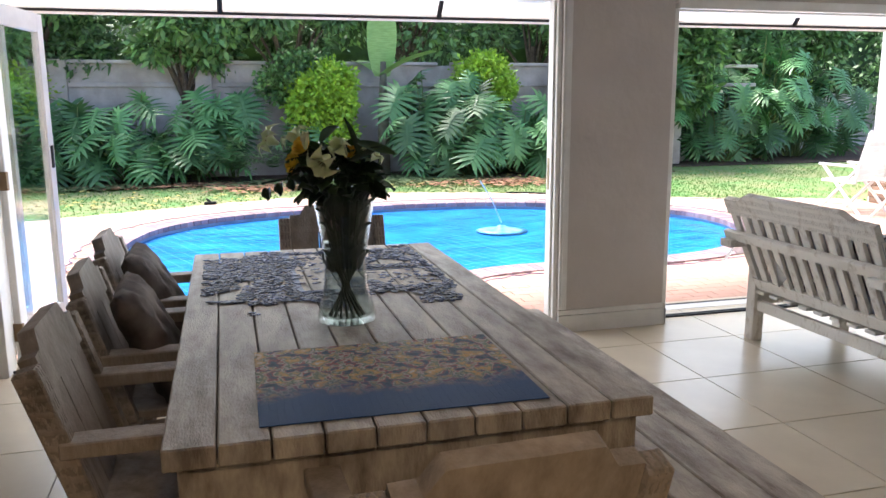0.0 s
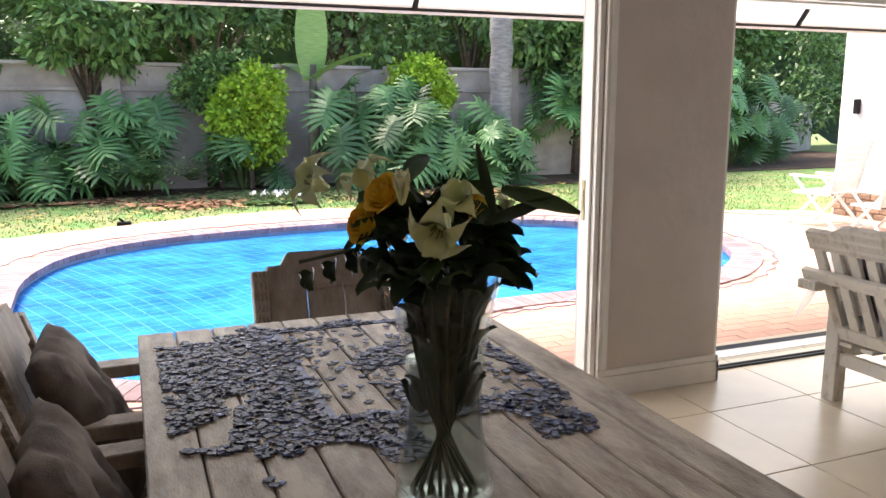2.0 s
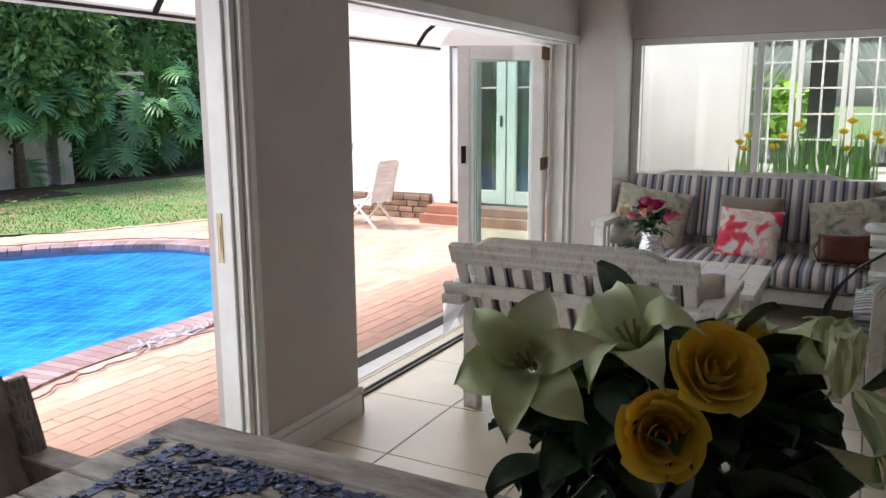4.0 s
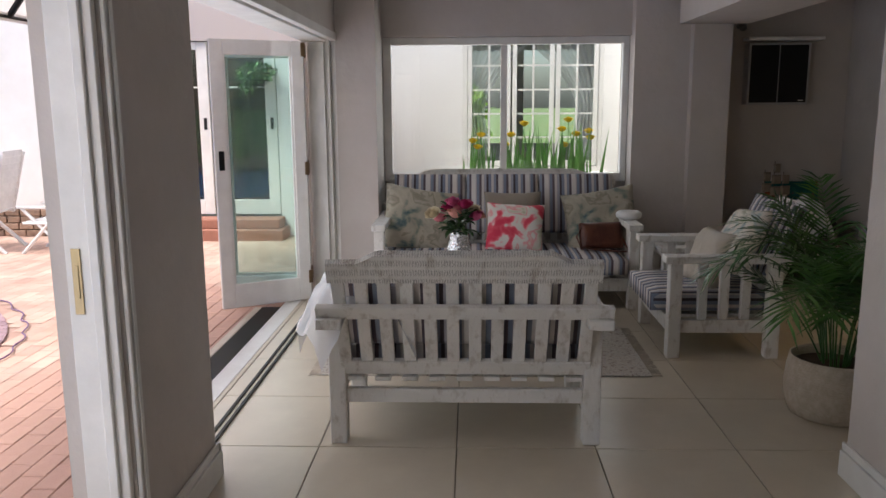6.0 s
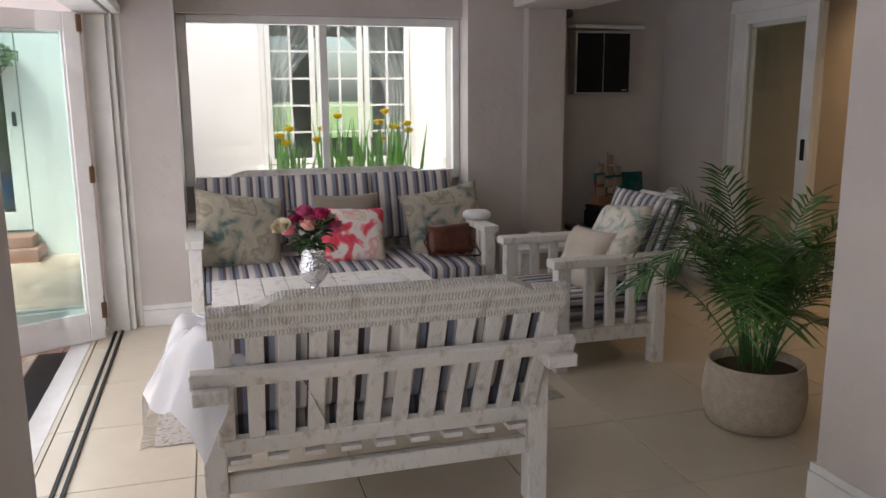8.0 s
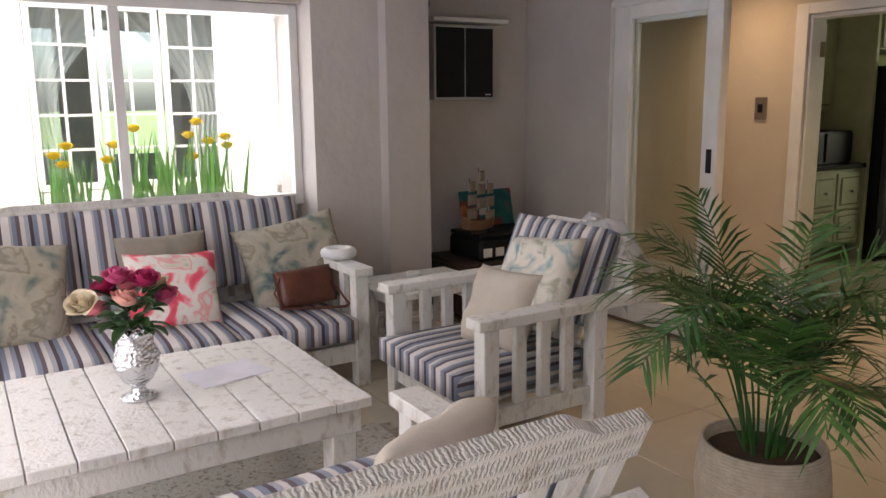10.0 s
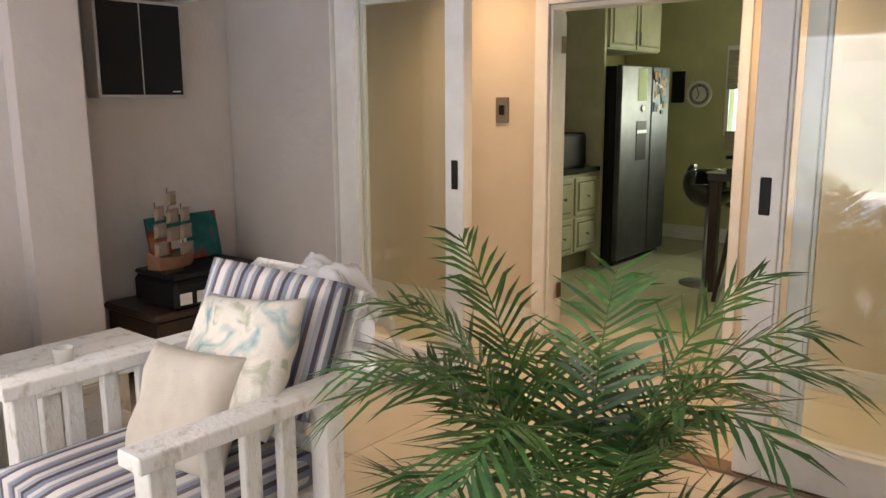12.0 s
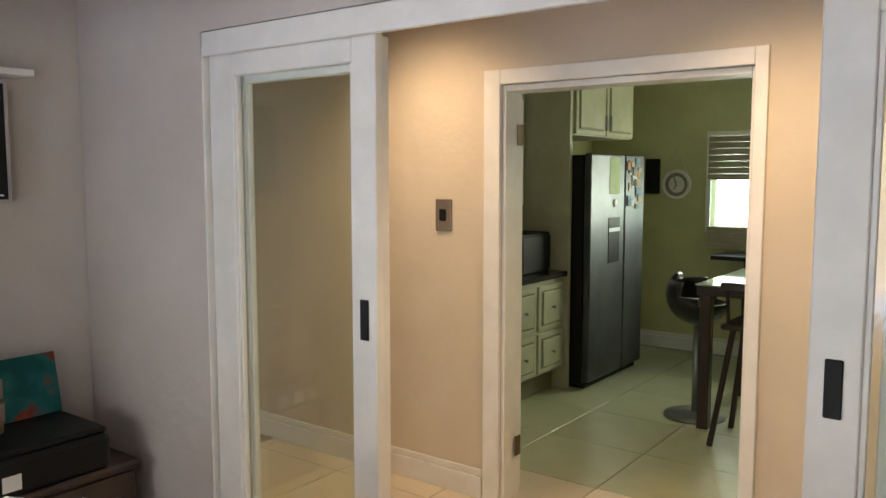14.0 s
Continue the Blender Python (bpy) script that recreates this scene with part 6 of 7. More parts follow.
handbag()
bm = bmesh.new()
pts = [(0.07 * math.cos(k * math.pi / 12), 0.07 * math.sin(k * math.pi / 12), 0) for k in range(25)]
tube(bm, pts, 0.03, 10, cap=False)
ring = mesh("white_ring", bm, M_WPLAST, None, "white round ring lying on the sofa arm", True, category="ring")
ring.matrix_world = pose(5.84, 2.085, 0.671)
cup = mesh("candle_glass", lathe([(0.034, 0.0), (0.038, 0.07), (0.04, 0.08), (0.034, 0.08), (0.031, 0.02), (0.001, 0.018)], 20), mat("frosted_glass", (0.75, 0.74, 0.68), 0.5), None, "frosted candle glass on the side table", True, category="candle holder")
cup.matrix_world = pose(5.62, 1.74, 0.4805)


def side_table():
    top = empty("side_table", pose(5.72, 1.62, 0), label="small whitewashed wooden side table with a lower shelf", category="side table")
    for k in range(4):
        x = -0.26 + 0.13 * k
        box_part("plank", (x + 0.002, x + 0.128, -0.3, 0.3, 0.445, 0.48), M_WASH, top)
    for x in (-0.2, 0.2):
        for y in (-0.24, 0.24):
            box_part("leg", (x - 0.035, x + 0.035, y - 0.035, y + 0.035, 0, 0.445), M_WASH, top)
    box_part("apron", (-0.165, 0.165, 0.21, 0.24, 0.37, 0.445), M_WASH, top)
    box_part("apron", (-0.165, 0.165, -0.24, -0.21, 0.37, 0.445), M_WASH, top)
    box_part("shelf", (-0.23, 0.23, -0.2, 0.2, 0.14, 0.165), M_WASH, top)


side_table()


def rose_vase():
    top = empty("rose_vase", pose(4.68, 3.37, 0.4805) @ Matrix.Scale(1.1, 4), label="silver mosaic goblet vase with pink and coral roses", category="vase")
    m = bpy.data.materials.new("mosaic_mirror")
    m.use_nodes = True
    N, L = m.node_tree.nodes, m.node_tree.links
    b = N["Principled BSDF"]
    b.inputs["Metallic"].default_value, b.inputs["Roughness"].default_value, b.inputs["Base Color"].default_value = 0.95, 0.14, (0.75, 0.75, 0.76, 1)
    tc, vo, bp = N.new("ShaderNodeTexCoord"), N.new("ShaderNodeTexVoronoi"), N.new("ShaderNodeBump")
    vo.inputs["Scale"].default_value = 75
    L.new(tc.outputs["Object"], vo.inputs["Vector"])
    L.new(vo.outputs[0], bp.inputs["Height"])
    bp.inputs["Strength"].default_value, bp.inputs["Distance"].default_value = 0.9, 0.006
    L.new(bp.outputs[0], b.inputs["Normal"])
    part("body", lathe([(0.055, 0), (0.057, 0.008), (0.025, 0.02), (0.02, 0.04), (0.045, 0.06), (0.068, 0.1), (0.07, 0.135), (0.055, 0.175), (0.056, 0.205), (0.064, 0.225), (0.056, 0.224), (0.05, 0.18), (0.001, 0.15)], 28), m, top, smooth=True)
    rnd = random.Random(9)
    pinks = [mat("pink_rose_petal", c, 0.6, color2=tuple(v * 0.8 for v in c), scale=12) for c in ((0.78, 0.22, 0.27), (0.5, 0.03, 0.13), (0.88, 0.42, 0.34), (0.8, 0.7, 0.5), (0.7, 0.12, 0.28))]
    for k, (x, y, z) in enumerate(((0.02, 0.0, 0.36), (0.04, 0.06, 0.35), (-0.05, 0.02, 0.33), (0.03, -0.07, 0.34), (-0.02, -0.08, 0.31), (0.0, 0.1, 0.3), (-0.04, -0.03, 0.38), (0.06, -0.1, 0.31), (-0.05, 0.13, 0.33), (0.0, 0.03, 0.39))):
        rose(top, pose(x * 1.15, y * 1.15, z + 0.01, -y * 300, x * 300, k * 50), 0.036, pinks[k % 5])
    for k in range(40):
        a, z = rnd.uniform(0, 6.28), rnd.uniform(0.22, 0.34)
        leaf_blade(top, pose(0.04 * math.cos(a), 0.04 * math.sin(a), z, rnd.uniform(-30, 30), rnd.uniform(-50, 25), math.degrees(a)), rnd.uniform(0.05, 0.11), 0.04, M_LEAFV)


rose_vase()
pp = mesh("paper_sheet", boxes((-0.1, 0.1, -0.14, 0.14, 0, 0.002), (-0.11, -0.102, -0.05, 0.1, 0, 0.008), bevel=0.0005), mat("paper", (0.78, 0.76, 0.82), 0.8), None, "white sheets of paper and a pen on the coffee table", category="paper")
pp.matrix_world = pose(4.76, 3.04, 0.4805, 0, 0, 12)


def plastic(name, m, sx, sy, seed, label):
    """A crumpled clear plastic wrapper thrown over something: its edges hang down."""
    bm = bmesh.new()
    n = 26
    g = []
    for i in range(n + 1):
        row = []
        for j in range(n + 1):
            u, v = 2 * i / n - 1, 2 * j / n - 1
            z = -0.16 * max(0, abs(u) - 0.45) ** 1.3 * 2 - 0.2 * max(0, abs(v) - 0.35) ** 1.2 * 2
            z += 0.05 * noise.noise(Vector((u * 2.2, v * 2.2, seed))) + 0.03 * abs(noise.noise(Vector((u * 6, v * 6, seed + 3))))
            row.append(bm.verts.new((u * sx + 0.02 * noise.noise(Vector((v * 3, u, seed))), v * sy * (1 - 0.2 * abs(u)), z)))
        g.append(row)
    for i in range(n):
        for j in range(n):
            bm.faces.new((g[i][j], g[i + 1][j], g[i + 1][j + 1], g[i][j + 1]))
    ob = mesh(name, bm, M_WRAP, None, label, True, category="plastic wrapper", group="plastic wrappers")
    ob.matrix_world = m


M_WRAP = bpy.data.materials.new("milky_plastic")
M_WRAP.use_nodes = True
wn_ = M_WRAP.node_tree
wt, wm = wn_.nodes.new("ShaderNodeBsdfTransparent"), wn_.nodes.new("ShaderNodeMixShader")
wn_.nodes["Principled BSDF"].inputs["Base Color"].default_value = (0.75, 0.76, 0.78, 1)
wn_.nodes["Principled BSDF"].inputs["Roughness"].default_value = 0.15
wm.inputs[0].default_value = 0.62
wn_.links.new(wt.outputs[0], wm.inputs[1])
wn_.links.new(wn_.nodes["Principled BSDF"].outputs[0], wm.inputs[2])
wn_.links.new(wm.outputs[0], wn_.nodes["Material Output"].inputs[0])
plastic("plastic_wrapper", pose(3.35, 3.86, 0.74, 0, 10, 20), 0.34, 0.26, 2, "crumpled milky plastic wrapper over the end of the bench")
plastic("plastic_wrapper", pose(4.69, 1.24, 0.91, -8, 0, 0), 0.24, 0.12, 5, "crumpled milky plastic wrapper on the armchair back")


def rug():
    top = empty("rug", pose(4.55, 3.22, 0.0), label="pale woven rug with a mottled pattern and tassels", category="rug")
    part("weave", boxes((-0.5, 0.5, -0.94, 0.94, 0.001, 0.009), bevel=0.003), mottled("rug_weave", [(0.32, (0.3, 0.24, 0.2)), (0.42, (0.5, 0.45, 0.39)), (0.55, (0.62, 0.58, 0.51)), (0.7, (0.45, 0.43, 0.42))], 55, 0.95, detail=4, bump=0.8), top)
    bm = bmesh.new()
    rnd = random.Random(2)
    for s in (-1, 1):
        for k in range(55):
            x = -0.49 + 0.018 * k
            tube(bm, [(x, s * 0.935, 0.006), (x + rnd.uniform(-.012, .012), s * 0.97, 0.005), (x + rnd.uniform(-.02, .02), s * 1.0, 0.003)], 0.0028, 4)
    mesh("fringe", bm, M_BEIGE, top, "beige tasselled fringe", kind="stuff")


rug()


def potted_palm():
    top = empty("potted_palm", pose(3.54, 1.52, 0), label="leafy areca palm in a cream woven planter", category="potted plant")
    weave = mat("cream_weave", (0.52, 0.45, 0.36), 0.85, color2=(0.44, 0.37, 0.28), scale=25)
    N, L = weave.node_tree.nodes, weave.node_tree.links
    tc, wa, bp = N.new("ShaderNodeTexCoord"), N.new("ShaderNodeTexWave"), N.new("ShaderNodeBump")
    wa.bands_direction = "Z"
    wa.inputs["Scale"].default_value, wa.inputs["Distortion"].default_value, wa.inputs["Detail Scale"].default_value = 28, 2.5, 6
    L.new(tc.outputs["Object"], wa.inputs["Vector"])
    L.new(wa.outputs[1], bp.inputs["Height"])
    bp.inputs["Strength"].default_value, bp.inputs["Distance"].default_value = 0.7, 0.004
    L.new(bp.outputs[0], N["Principled BSDF"].inputs["Normal"])
    part("planter", lathe([(0.175, 0.0), (0.2, 0.01), (0.222, 0.07), (0.23, 0.14), (0.222, 0.23), (0.21, 0.295), (0.196, 0.295), (0.196, 0.24), (0.001, 0.23)], 36), weave, top, smooth=True)
    part("soil", lathe([(0.192, 0.241), (0.193, 0.25), (0.001, 0.262)], 24), M_SOIL, top)
    rnd = random.Random(12)
    for f in range(26):
        a = f * 2.4 + rnd.uniform(-0.2, 0.2)
        outer = rnd.random()
        ln = rnd.uniform(0.6, 1.0)
        el = radians(rnd.uniform(76, 87) if outer > 0.4 else rnd.uniform(62, 76))
        if f % 4 == 0:
            el, ln = radians(84), 0.95
        p = Vector((0.06 * math.cos(a), 0.06 * math.sin(a), 0.25))
        d = Vector((math.cos(a) * math.cos(el), math.sin(a) * math.cos(el), math.sin(el)))
        pts, dirs = [p], [d]
        n = 22
        droop = rnd.uniform(0.05, 0.2)
        for s in range(n):
            p = p + d * ln / n
            d = (d + Vector((math.cos(a) * 0.012, math.sin(a) * 0.012, -droop * (0.3 + s / n)))).normalized()
            pts.append(p)
            dirs.append(d)
        bm = bmesh.new()
        tube(bm, pts, [0.0055 * (1 - 0.75 * k / n) for k in range(n + 1)], 5)
        for s in range(int(n * 0.42), n):
            t = (s - n * 0.42) / (n * 0.58)
            ll0 = (0.08 + 0.16 * math.sin(math.pi * (0.15 + 0.8 * t)))
            side = dirs[s].cross(Vector((0, 0, 1))).normalized()
            up = side.cross(dirs[s]).normalized()
            for q in (-1, 1):
                for h in (0, 0.5):
                    base = pts[s].lerp(pts[s + 1], h)
                    if rnd.random() < 0.08:
                        continue
                    ll = ll0 * rnd.uniform(0.8, 1.12)
                    dd = (side * q * 0.85 + dirs[s] * (0.5 + 0.5 * t + rnd.uniform(-0.2, 0.2)) + up * rnd.uniform(0.0, 0.4)).normalized()
                    w = 0.013
                    wv = dd.cross(up).normalized() * w / 2
                    m1 = base + dd * ll * 0.5 - Vector((0, 0, 0.02 * ll / 0.2))
                    tip = base + dd * ll - Vector((0, 0, 0.35 * ll * (0.6 + rnd.random() * 0.6)))
                    v = [bm.verts.new(x) for x in (base - wv * 0.5, base + wv * 0.5, m1 + wv, m1 - wv, tip)]
                    bm.faces.new((v[0], v[1], v[2], v[3]))
                    bm.faces.new((v[3], v[2], v[4]))
        part("frond", bm, M_PALM, top, smooth=False)


M_PALM = island(mat("palm_leaf", (0.07, 0.17, 0.03), 0.34, color2=(0.025, 0.085, 0.022), scale=4), 0.4)
potted_palm()


def wall_box():
    top = empty("wall_cabinet", pose(6.749, 0.73, 1.745) @ Matrix.Scale(0.94, 4), label="black two-panel box with a silver frame fixed to the wall", category="wall cabinet")
    box_part("body", (-0.132, 0, -0.268, 0.268, -0.268, 0.268), mat("grey_metal", (0.5, 0.5, 0.51), 0.45, 0.5), top)
    for y0, y1 in ((-0.25, -0.005), (0.005, 0.25)):
        box_part("panel", (-0.137, -0.13, y0, y1, -0.25, 0.25), M_BLACK, top, "gloss black panel", bevel=0.001)
    box_part("logo_bar", (-0.139, -0.137, -0.23, -0.18, -0.235, -0.228), M_WHITE, top, bevel=0)
    sh = empty("wall_shelf", pose(6.749, 0.7, 2.03), label="thin white shelf above the black box", category="shelf")
    box_part("board", (-0.16, 0, -0.32, 0.3, -0.015, 0.015), M_WHITE, sh)
    lp = empty("spot_lamp", pose(6.7, 1.05, 2.14), label="small metal spot lamp on the wall", category="lamp")
    bm = bmesh.new()
    tube(bm, [(0, 0, 0), (-0.06, 0, 0.02), (-0.1, 0.0, -0.03)], [0.03, 0.035, 0.03], 10)
    part("head", bm, M_STEEL, lp)


wall_box()


def corner_things():
    M_DWOOD = mat("dark_wood", (0.06, 0.035, 0.025), 0.4, color2=(0.03, 0.018, 0.012), scale=6)
    ch = empty("chest", pose(6.49, 0.62, 0), label="dark wooden carved chest in the corner", category="chest")
    box_part("body", (-0.25, 0.24, -0.42, 0.36, 0.03, 0.37), M_DWOOD, ch, bevel=0.01)
    box_part("lid", (-0.27, 0.25, -0.44, 0.38, 0.371, 0.41), M_DWOOD, ch, bevel=0.012)
    for y in (-0.3, 0.0, 0.25):
        bm = bmesh.new()
        tube(bm, [(-0.262, y + 0.07 * math.cos(k * 0.52), 0.2 + 0.07 * math.sin(k * 0.52)) for k in range(13)], 0.01, 6, cap=False)
        part("carved_ring", bm, M_DWOOD, ch)
    pr = empty("printer", pose(6.42, 0.62, 0.4105), label="black desktop printer on the chest", category="printer")
    box_part("body", (-0.2, 0.2, -0.3, 0.26, 0, 0.15), M_BLACK, pr, bevel=0.02)
    box_part("lid", (-0.19, 0.2, -0.29, 0.25, 0.152, 0.18), M_BLACK, pr, bevel=0.01)
    for y in (0.1, 0.2):
        box_part("sticker", (-0.2025, -0.201, y - 0.035, y + 0.035, 0.03, 0.09), M_WHITE, pr, "pale sticker", bevel=0)
    pic = empty("canvas_picture", pose(6.58, 0.56, 0.592, 0, 12, 0), label="teal and red canvas picture leaning on the wall", category="picture")
    box_part("canvas", (-0.015, 0.015, -0.22, 0.22, 0, 0.26), mottled("teal_paint", [(0.38, (0.0, 0.07, 0.07)), (0.5, (0.01, 0.12, 0.11)), (0.56, (0.2, 0.03, 0.02)), (0.66, (0.35, 0.13, 0.05))], 6), pic, bevel=0.002)
    sh = empty("model_ship", pose(6.33, 0.82, 0.592, 0, 0, 95) @ Matrix.Scale(1.12, 4), label="small model sailing ship with tan sails on the printer", category="model ship")
    hull = bmesh.new()
    secs = [(-0.12, 0.005, 0.09), (-0.09, 0.03, 0.06), (0, 0.04, 0.05), (0.08, 0.03, 0.06), (0.13, 0.003, 0.09)]
    rows = [[hull.verts.new(p) for p in ((x, -w, z + 0.03), (x, -w * 0.6, z * 0.45), (x, w * 0.6, z * 0.45), (x, w, z + 0.03))] for x, w, z in secs]
    for r0, r1 in zip(rows, rows[1:]):
        for k in range(4):
            hull.faces.new((r0[k], r0[(k + 1) % 4], r1[(k + 1) % 4], r1[k]))
    hull.faces.new(rows[0]), hull.faces.new(rows[-1])
    part("hull", hull, mat("ship_hull", (0.2, 0.1, 0.05), 0.5), sh)
    box_part("stand", (-0.05, 0.05, -0.02, 0.02, 0, 0.03), M_DWOOD, sh)
    for x, h in ((-0.07, 0.32), (0.0, 0.4), (0.07, 0.34)):
        bm = bmesh.new()
        tube(bm, [(x, 0, 0.07), (x, 0, h)], 0.003, 5)
        part("mast", bm, M_DWOOD, sh)
        for z, w in ((h - 0.05, 0.03), (h - 0.13, 0.04), (h - 0.215, 0.045)):
            c = cushion(w * 2, 0.065, 0.02, puff=0.9, n=5)
            put(c, pose(x - 0.012, 0.012, z, 90, 0, 12))
            part("sail", c, mat("tan_sail", (0.27, 0.22, 0.17), 0.9), sh, "tan sail")
    box_part("flag", (-0.135, -0.045, -0.06, -0.056, 0.1, 0.17), mat("cream_card", (0.6, 0.55, 0.47), 0.8), sh, "cream card")


corner_things()


def sign():
    top = empty("word_sign", pose(2.39, 1.768, 1.575), label="stack of painted word boards hung on the pier", category="sign")
    cols = {"w": mat("sign_white", (0.6, 0.56, 0.5), 0.8), "b": mat("sign_blue", (0.25, 0.36, 0.44), 0.8), "g": mat("sign_grey", (0.2, 0.19, 0.19), 0.8), "n": mat("sign_greige", (0.42, 0.39, 0.36), 0.8)}
    ink, pale = mat("sign_ink", (0.06, 0.05, 0.05), 0.8), mat("sign_pale_ink", (0.6, 0.58, 0.55), 0.8)
    rows = [("b", "", 0.235, 0.0), ("g", "OVE", 0.155, 0.0), ("n", "AN", 0.085, 0.0), ("w", "Neve", 0.02, 0.01), ("b", "IN A", -0.05, 0.02), ("g", "BLESSE", -0.12, 0.0), ("n", "FAMIL", -0.19, 0.0), ("w", "FRIEN", -0.265, 0.03)]
    for col, text, z, dx in rows:
        x1 = 0.2 + dx
        bd = box_part("board", (-0.2, x1, 0.0, 0.014, z, z + 0.064), cols[col], top, bevel=0.002)
        if text:
            cu = bpy.data.curves.new("lettering", "FONT")
            cu.body, cu.size, cu.extrude = text, 0.062, 0.0006
            cu.materials.append(pale if col in "bg" else ink)
            ob = new("lettering", cu)
            ob.parent = bd
            ob.matrix_local = pose(x1 - 0.025, 0.0152, z + 0.011, 90, 0, 180)


sign()
sw = empty("light_switch", pose(5.61, -1.149, 1.41), label="square metal light switch on the corridor wall", category="light switch")
box_part("plate", (-0.05, 0.05, 0, 0.012, -0.08, 0.08), mat("bronze_plate", (0.3, 0.26, 0.22), 0.35, 0.6), sw)
box_part("rocker", (-0.02, 0.02, 0.0125, 0.02, -0.03, 0.03), M_BLACK, sw, "black rocker")
mt = structure("drain_mat", boxes((2.9, 5.75, 4.76, 4.93, GZ + 0.005, GZ + 0.02), bevel=0.003), M_BLACK, "black rubber strip mat outside the doors")
structure("drain_edge", boxes((2.9, 5.75, 4.935, 4.99, GZ + 0.005, GZ + 0.016), bevel=0.003), M_BEIGE, "pale stone strip beside the mat")


# irises in the courtyard
def irises(x, y, n, seed):
    top = empty("iris_clump", pose(x, y, -0.05), label="clump of tall green irises with yellow flowers", category="plant", group="irises in the courtyard")
    rnd = random.Random(seed)
    bm = bmesh.new()
    for k in range(n):
        a, h = rnd.uniform(0, 6.28), rnd.uniform(0.95, 1.4)
        bx, by = rnd.uniform(-.06, .06), rnd.uniform(-.16, .16)
        lean = rnd.uniform(0.02, 0.14)
        p0, p1, p2 = Vector((bx, by, 0.3)), Vector((bx + lean * .4 * math.cos(a), by + lean * .5 * math.sin(a), h * 0.6)), Vector((bx + lean * math.cos(a), by + 1.6 * lean * math.sin(a), h))
        w = Vector((0.0, 0.02, 0))
        v = [bm.verts.new(q) for q in (p0 - w, p0 + w, p1 + w, p1 - w, p2)]
        bm.faces.new(v[:4])
        bm.faces.new((v[3], v[2], v[4]))
    part("foliage", bm, M_IRIS, top)
    for k in range(3):
        bx, by, h = rnd.uniform(-.05, .05), rnd.uniform(-.2, .2), rnd.uniform(1.15, 1.42)
        s = bmesh.new()
        tube(s, [(bx, by, 0.3), (bx, by * 1.1, h)], 0.004, 5)
        part("stalk", s, M_IRIS, top)
        rose(top, pose(bx, by * 1.1, h), 0.038, M_YROSE2, "flower", "yellow iris flower")
    bm = lathe([(0.1, 0.0), (0.15, 0.3), (0.16, 0.34), (0.001, 0.33)], 16)
    part("pot", bm, mat("terracotta", (0.35, 0.17, 0.1), 0.8), top)


M_IRIS = island(mat("iris_leaf", (0.2, 0.42, 0.1), 0.45, color2=(0.12, 0.32, 0.07)), 0.3)
M_YROSE2 = mat("yellow_iris_petal", (0.85, 0.62, 0.02), 0.5)
for k, (x, y, n) in enumerate(((7.6, 3.2, 26), (7.55, 2.75, 34), (7.6, 2.45, 34), (7.65, 2.2, 24))):
    irises(x, y, n, 50 + k)


# ---- kitchen ----
M_CAB = mat("green_cabinet_paint", (0.46, 0.46, 0.32), 0.5, color2=(0.38, 0.38, 0.25), scale=4)
M_CABE = mat("cabinet_edge", (0.2, 0.19, 0.11), 0.6)


def raised_front(parent, name, x, y0, y1, z0, z1, knob=None):
    """A panelled front facing -x at x."""
    d = box_part(name, (x - 0.02, x, y0, y1, z0, z1), M_CAB, parent, bevel=0.004)
    box_part("raised_panel", (x - 0.03, x - 0.0205, y0 + 0.05, y1 - 0.05, z0 + 0.045, z1 - 0.045), M_CAB, d, bevel=0.007)
    box_part("panel_groove", (x - 0.022, x - 0.0202, y0 + 0.038, y1 - 0.038, z0 + 0.033, z1 - 0.033), M_CABE, d, bevel=0)
    if knob:
        bm = lathe([(0.006, 0.0), (0.006, 0.015), (0.014, 0.02), (0.012, 0.03), (0.001, 0.032)], 10)
        put(bm, pose(x - 0.03, knob[0], knob[1], 0, -90, 0))
        part("knob", bm, M_STEEL, d, "small metal knob", smooth=True)


